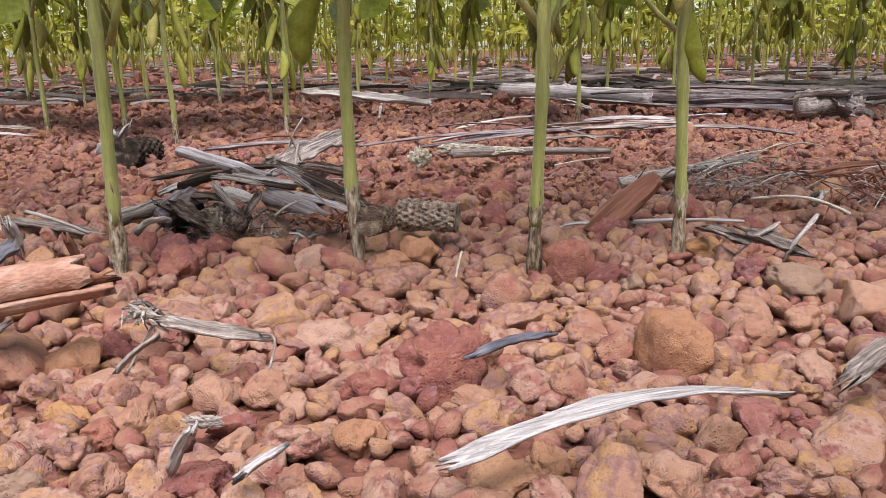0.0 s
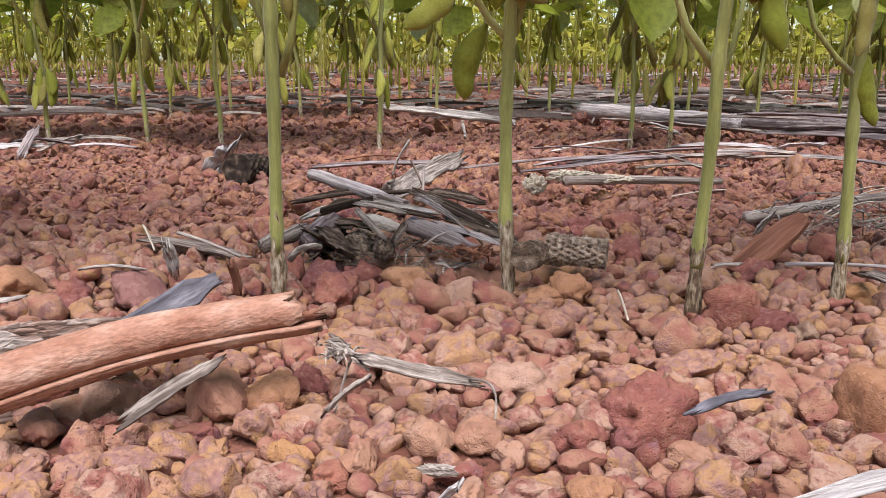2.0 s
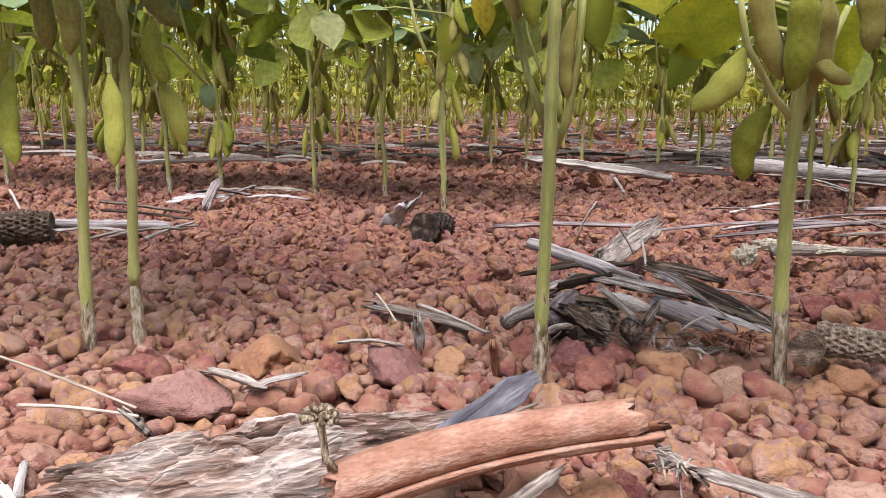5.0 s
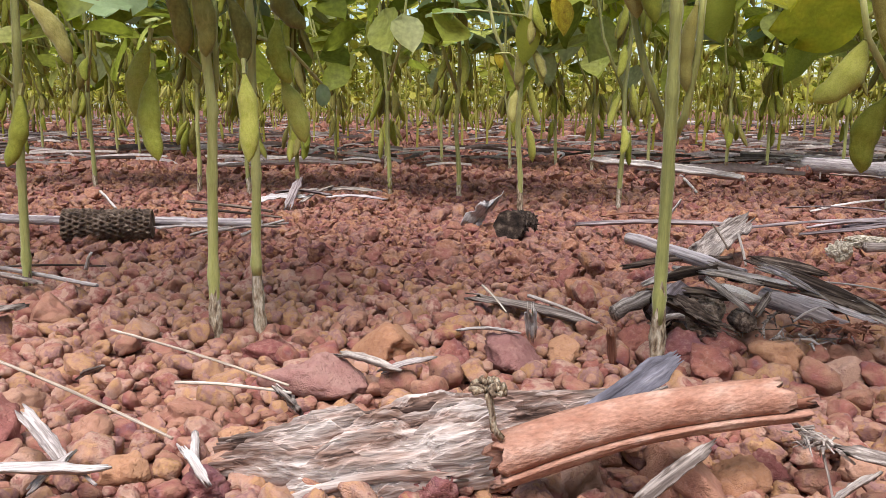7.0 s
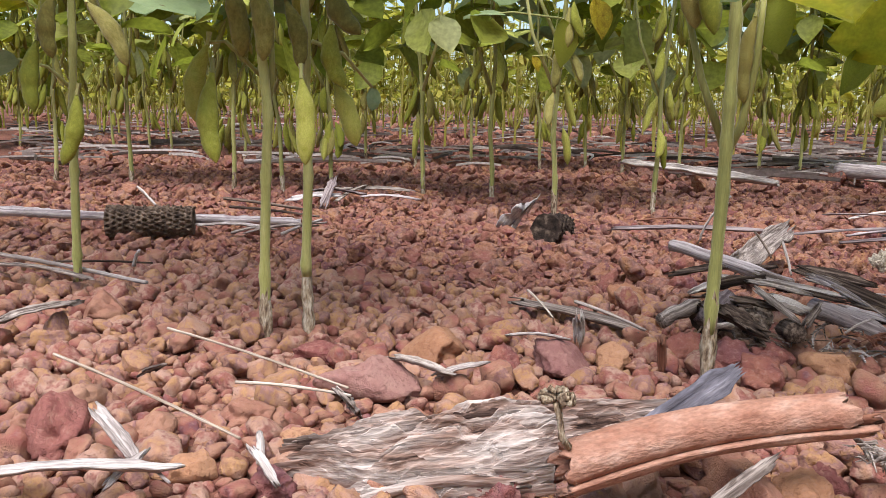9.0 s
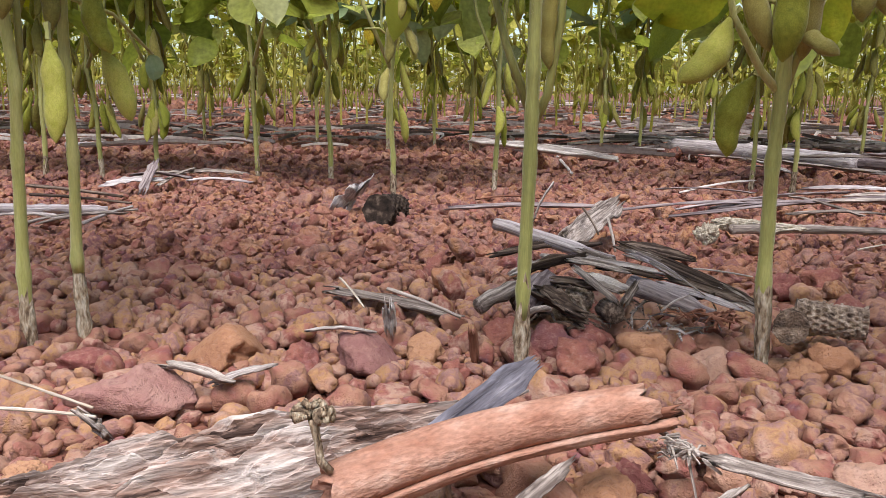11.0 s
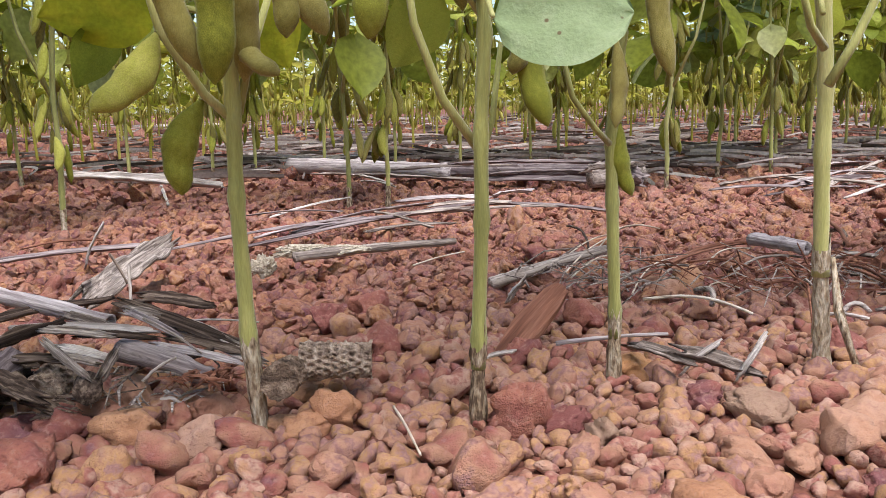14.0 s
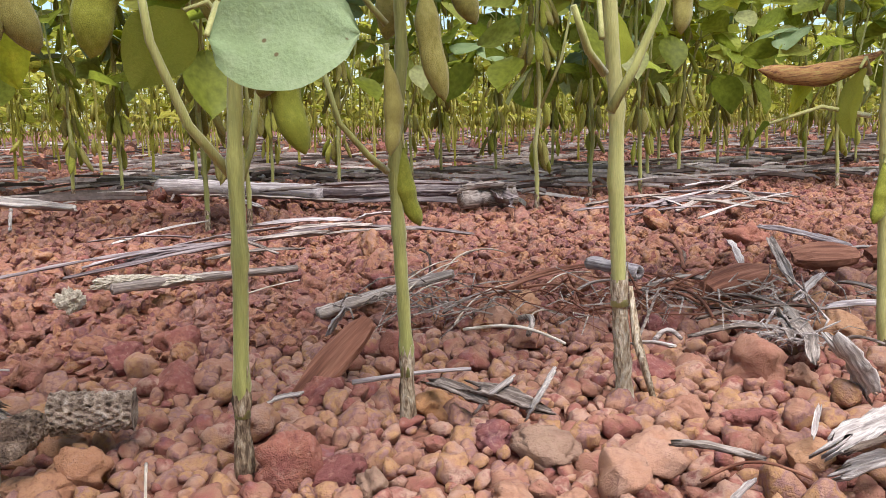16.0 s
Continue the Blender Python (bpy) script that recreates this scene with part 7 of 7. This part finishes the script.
ribbon("husk_strip", (0.343, 0.464, 0.022), (0.339, 0.4, 0.024), 0.0035, "grey", "grey weathered maize husk strip on the gravel", seed=219)
rod("twig", (0.329, 0.501, 0.02), (0.292, 0.414, 0.024), 0.0021, "brown", "brown dry root or twig on the gravel", seed=220, arch=0.004, bend=0.004)
rod("twig", (0.302, 0.492, 0.02), (0.306, 0.439, 0.024), 0.0021, "brown", "brown dry root or twig on the gravel", seed=221, arch=0.004, bend=0.004)
rod("twig", (0.163, 0.269, 0.02), (0.187, 0.25, 0.024), 0.0011, "brown", "brown dry root or twig on the gravel", seed=222, arch=0.004, bend=0.004)
rod("twig", (0.467, 0.686, 0.02), (0.37, 0.534, 0.024), 0.0038, "brown", "brown dry root or twig on the gravel", seed=223, arch=0.004, bend=0.004)
rod("twig", (0.291, 0.466, 0.02), (0.408, 0.526, 0.024), 0.0019, "brown", "brown dry root or twig on the gravel", seed=224, arch=0.004, bend=0.004)
rod("twig", (0.315, 0.471, 0.02), (0.306, 0.41, 0.024), 0.0017, "dark", "thin dark dry twig on the ground", seed=225, arch=0.004, bend=0.004)
rod("stick", (0.308, 0.354, 0.02), (0.326, 0.34, 0.024), 0.0018, "grey", "grey weathered dry stick on the ground", seed=226, arch=0.004, bend=0.004)
ribbon("husk_strip", (0.278, 0.322, 0.034), (0.29, 0.315, 0.012), 0.0132, "pale", "pale weathered maize husk strip on the gravel", seed=227, curl=0.4)
ribbon("husk_strip", (0.323, 0.399, 0.026), (0.307, 0.365, 0.02), 0.0105, "grey", "grey weathered maize husk strip on the gravel", seed=228, curl=0.5)
ribbon("husk_strip", (0.219, 0.271, 0.02), (0.259, 0.269, 0.028), 0.0105, "pale", "pale weathered maize husk strip on the gravel", seed=229, curl=0.2, thick=0.0015)
ribbon("husk_strip", (0.212, 0.262, 0.016), (0.242, 0.256, 0.02), 0.0060, "pale", "pale weathered maize husk strip on the gravel", seed=230)
ribbon("husk_strip", (0.212, 0.26, 0.024), (0.236, 0.256, 0.027), 0.0025, "dark", "dark rotting maize leaf strip on the ground", seed=231)
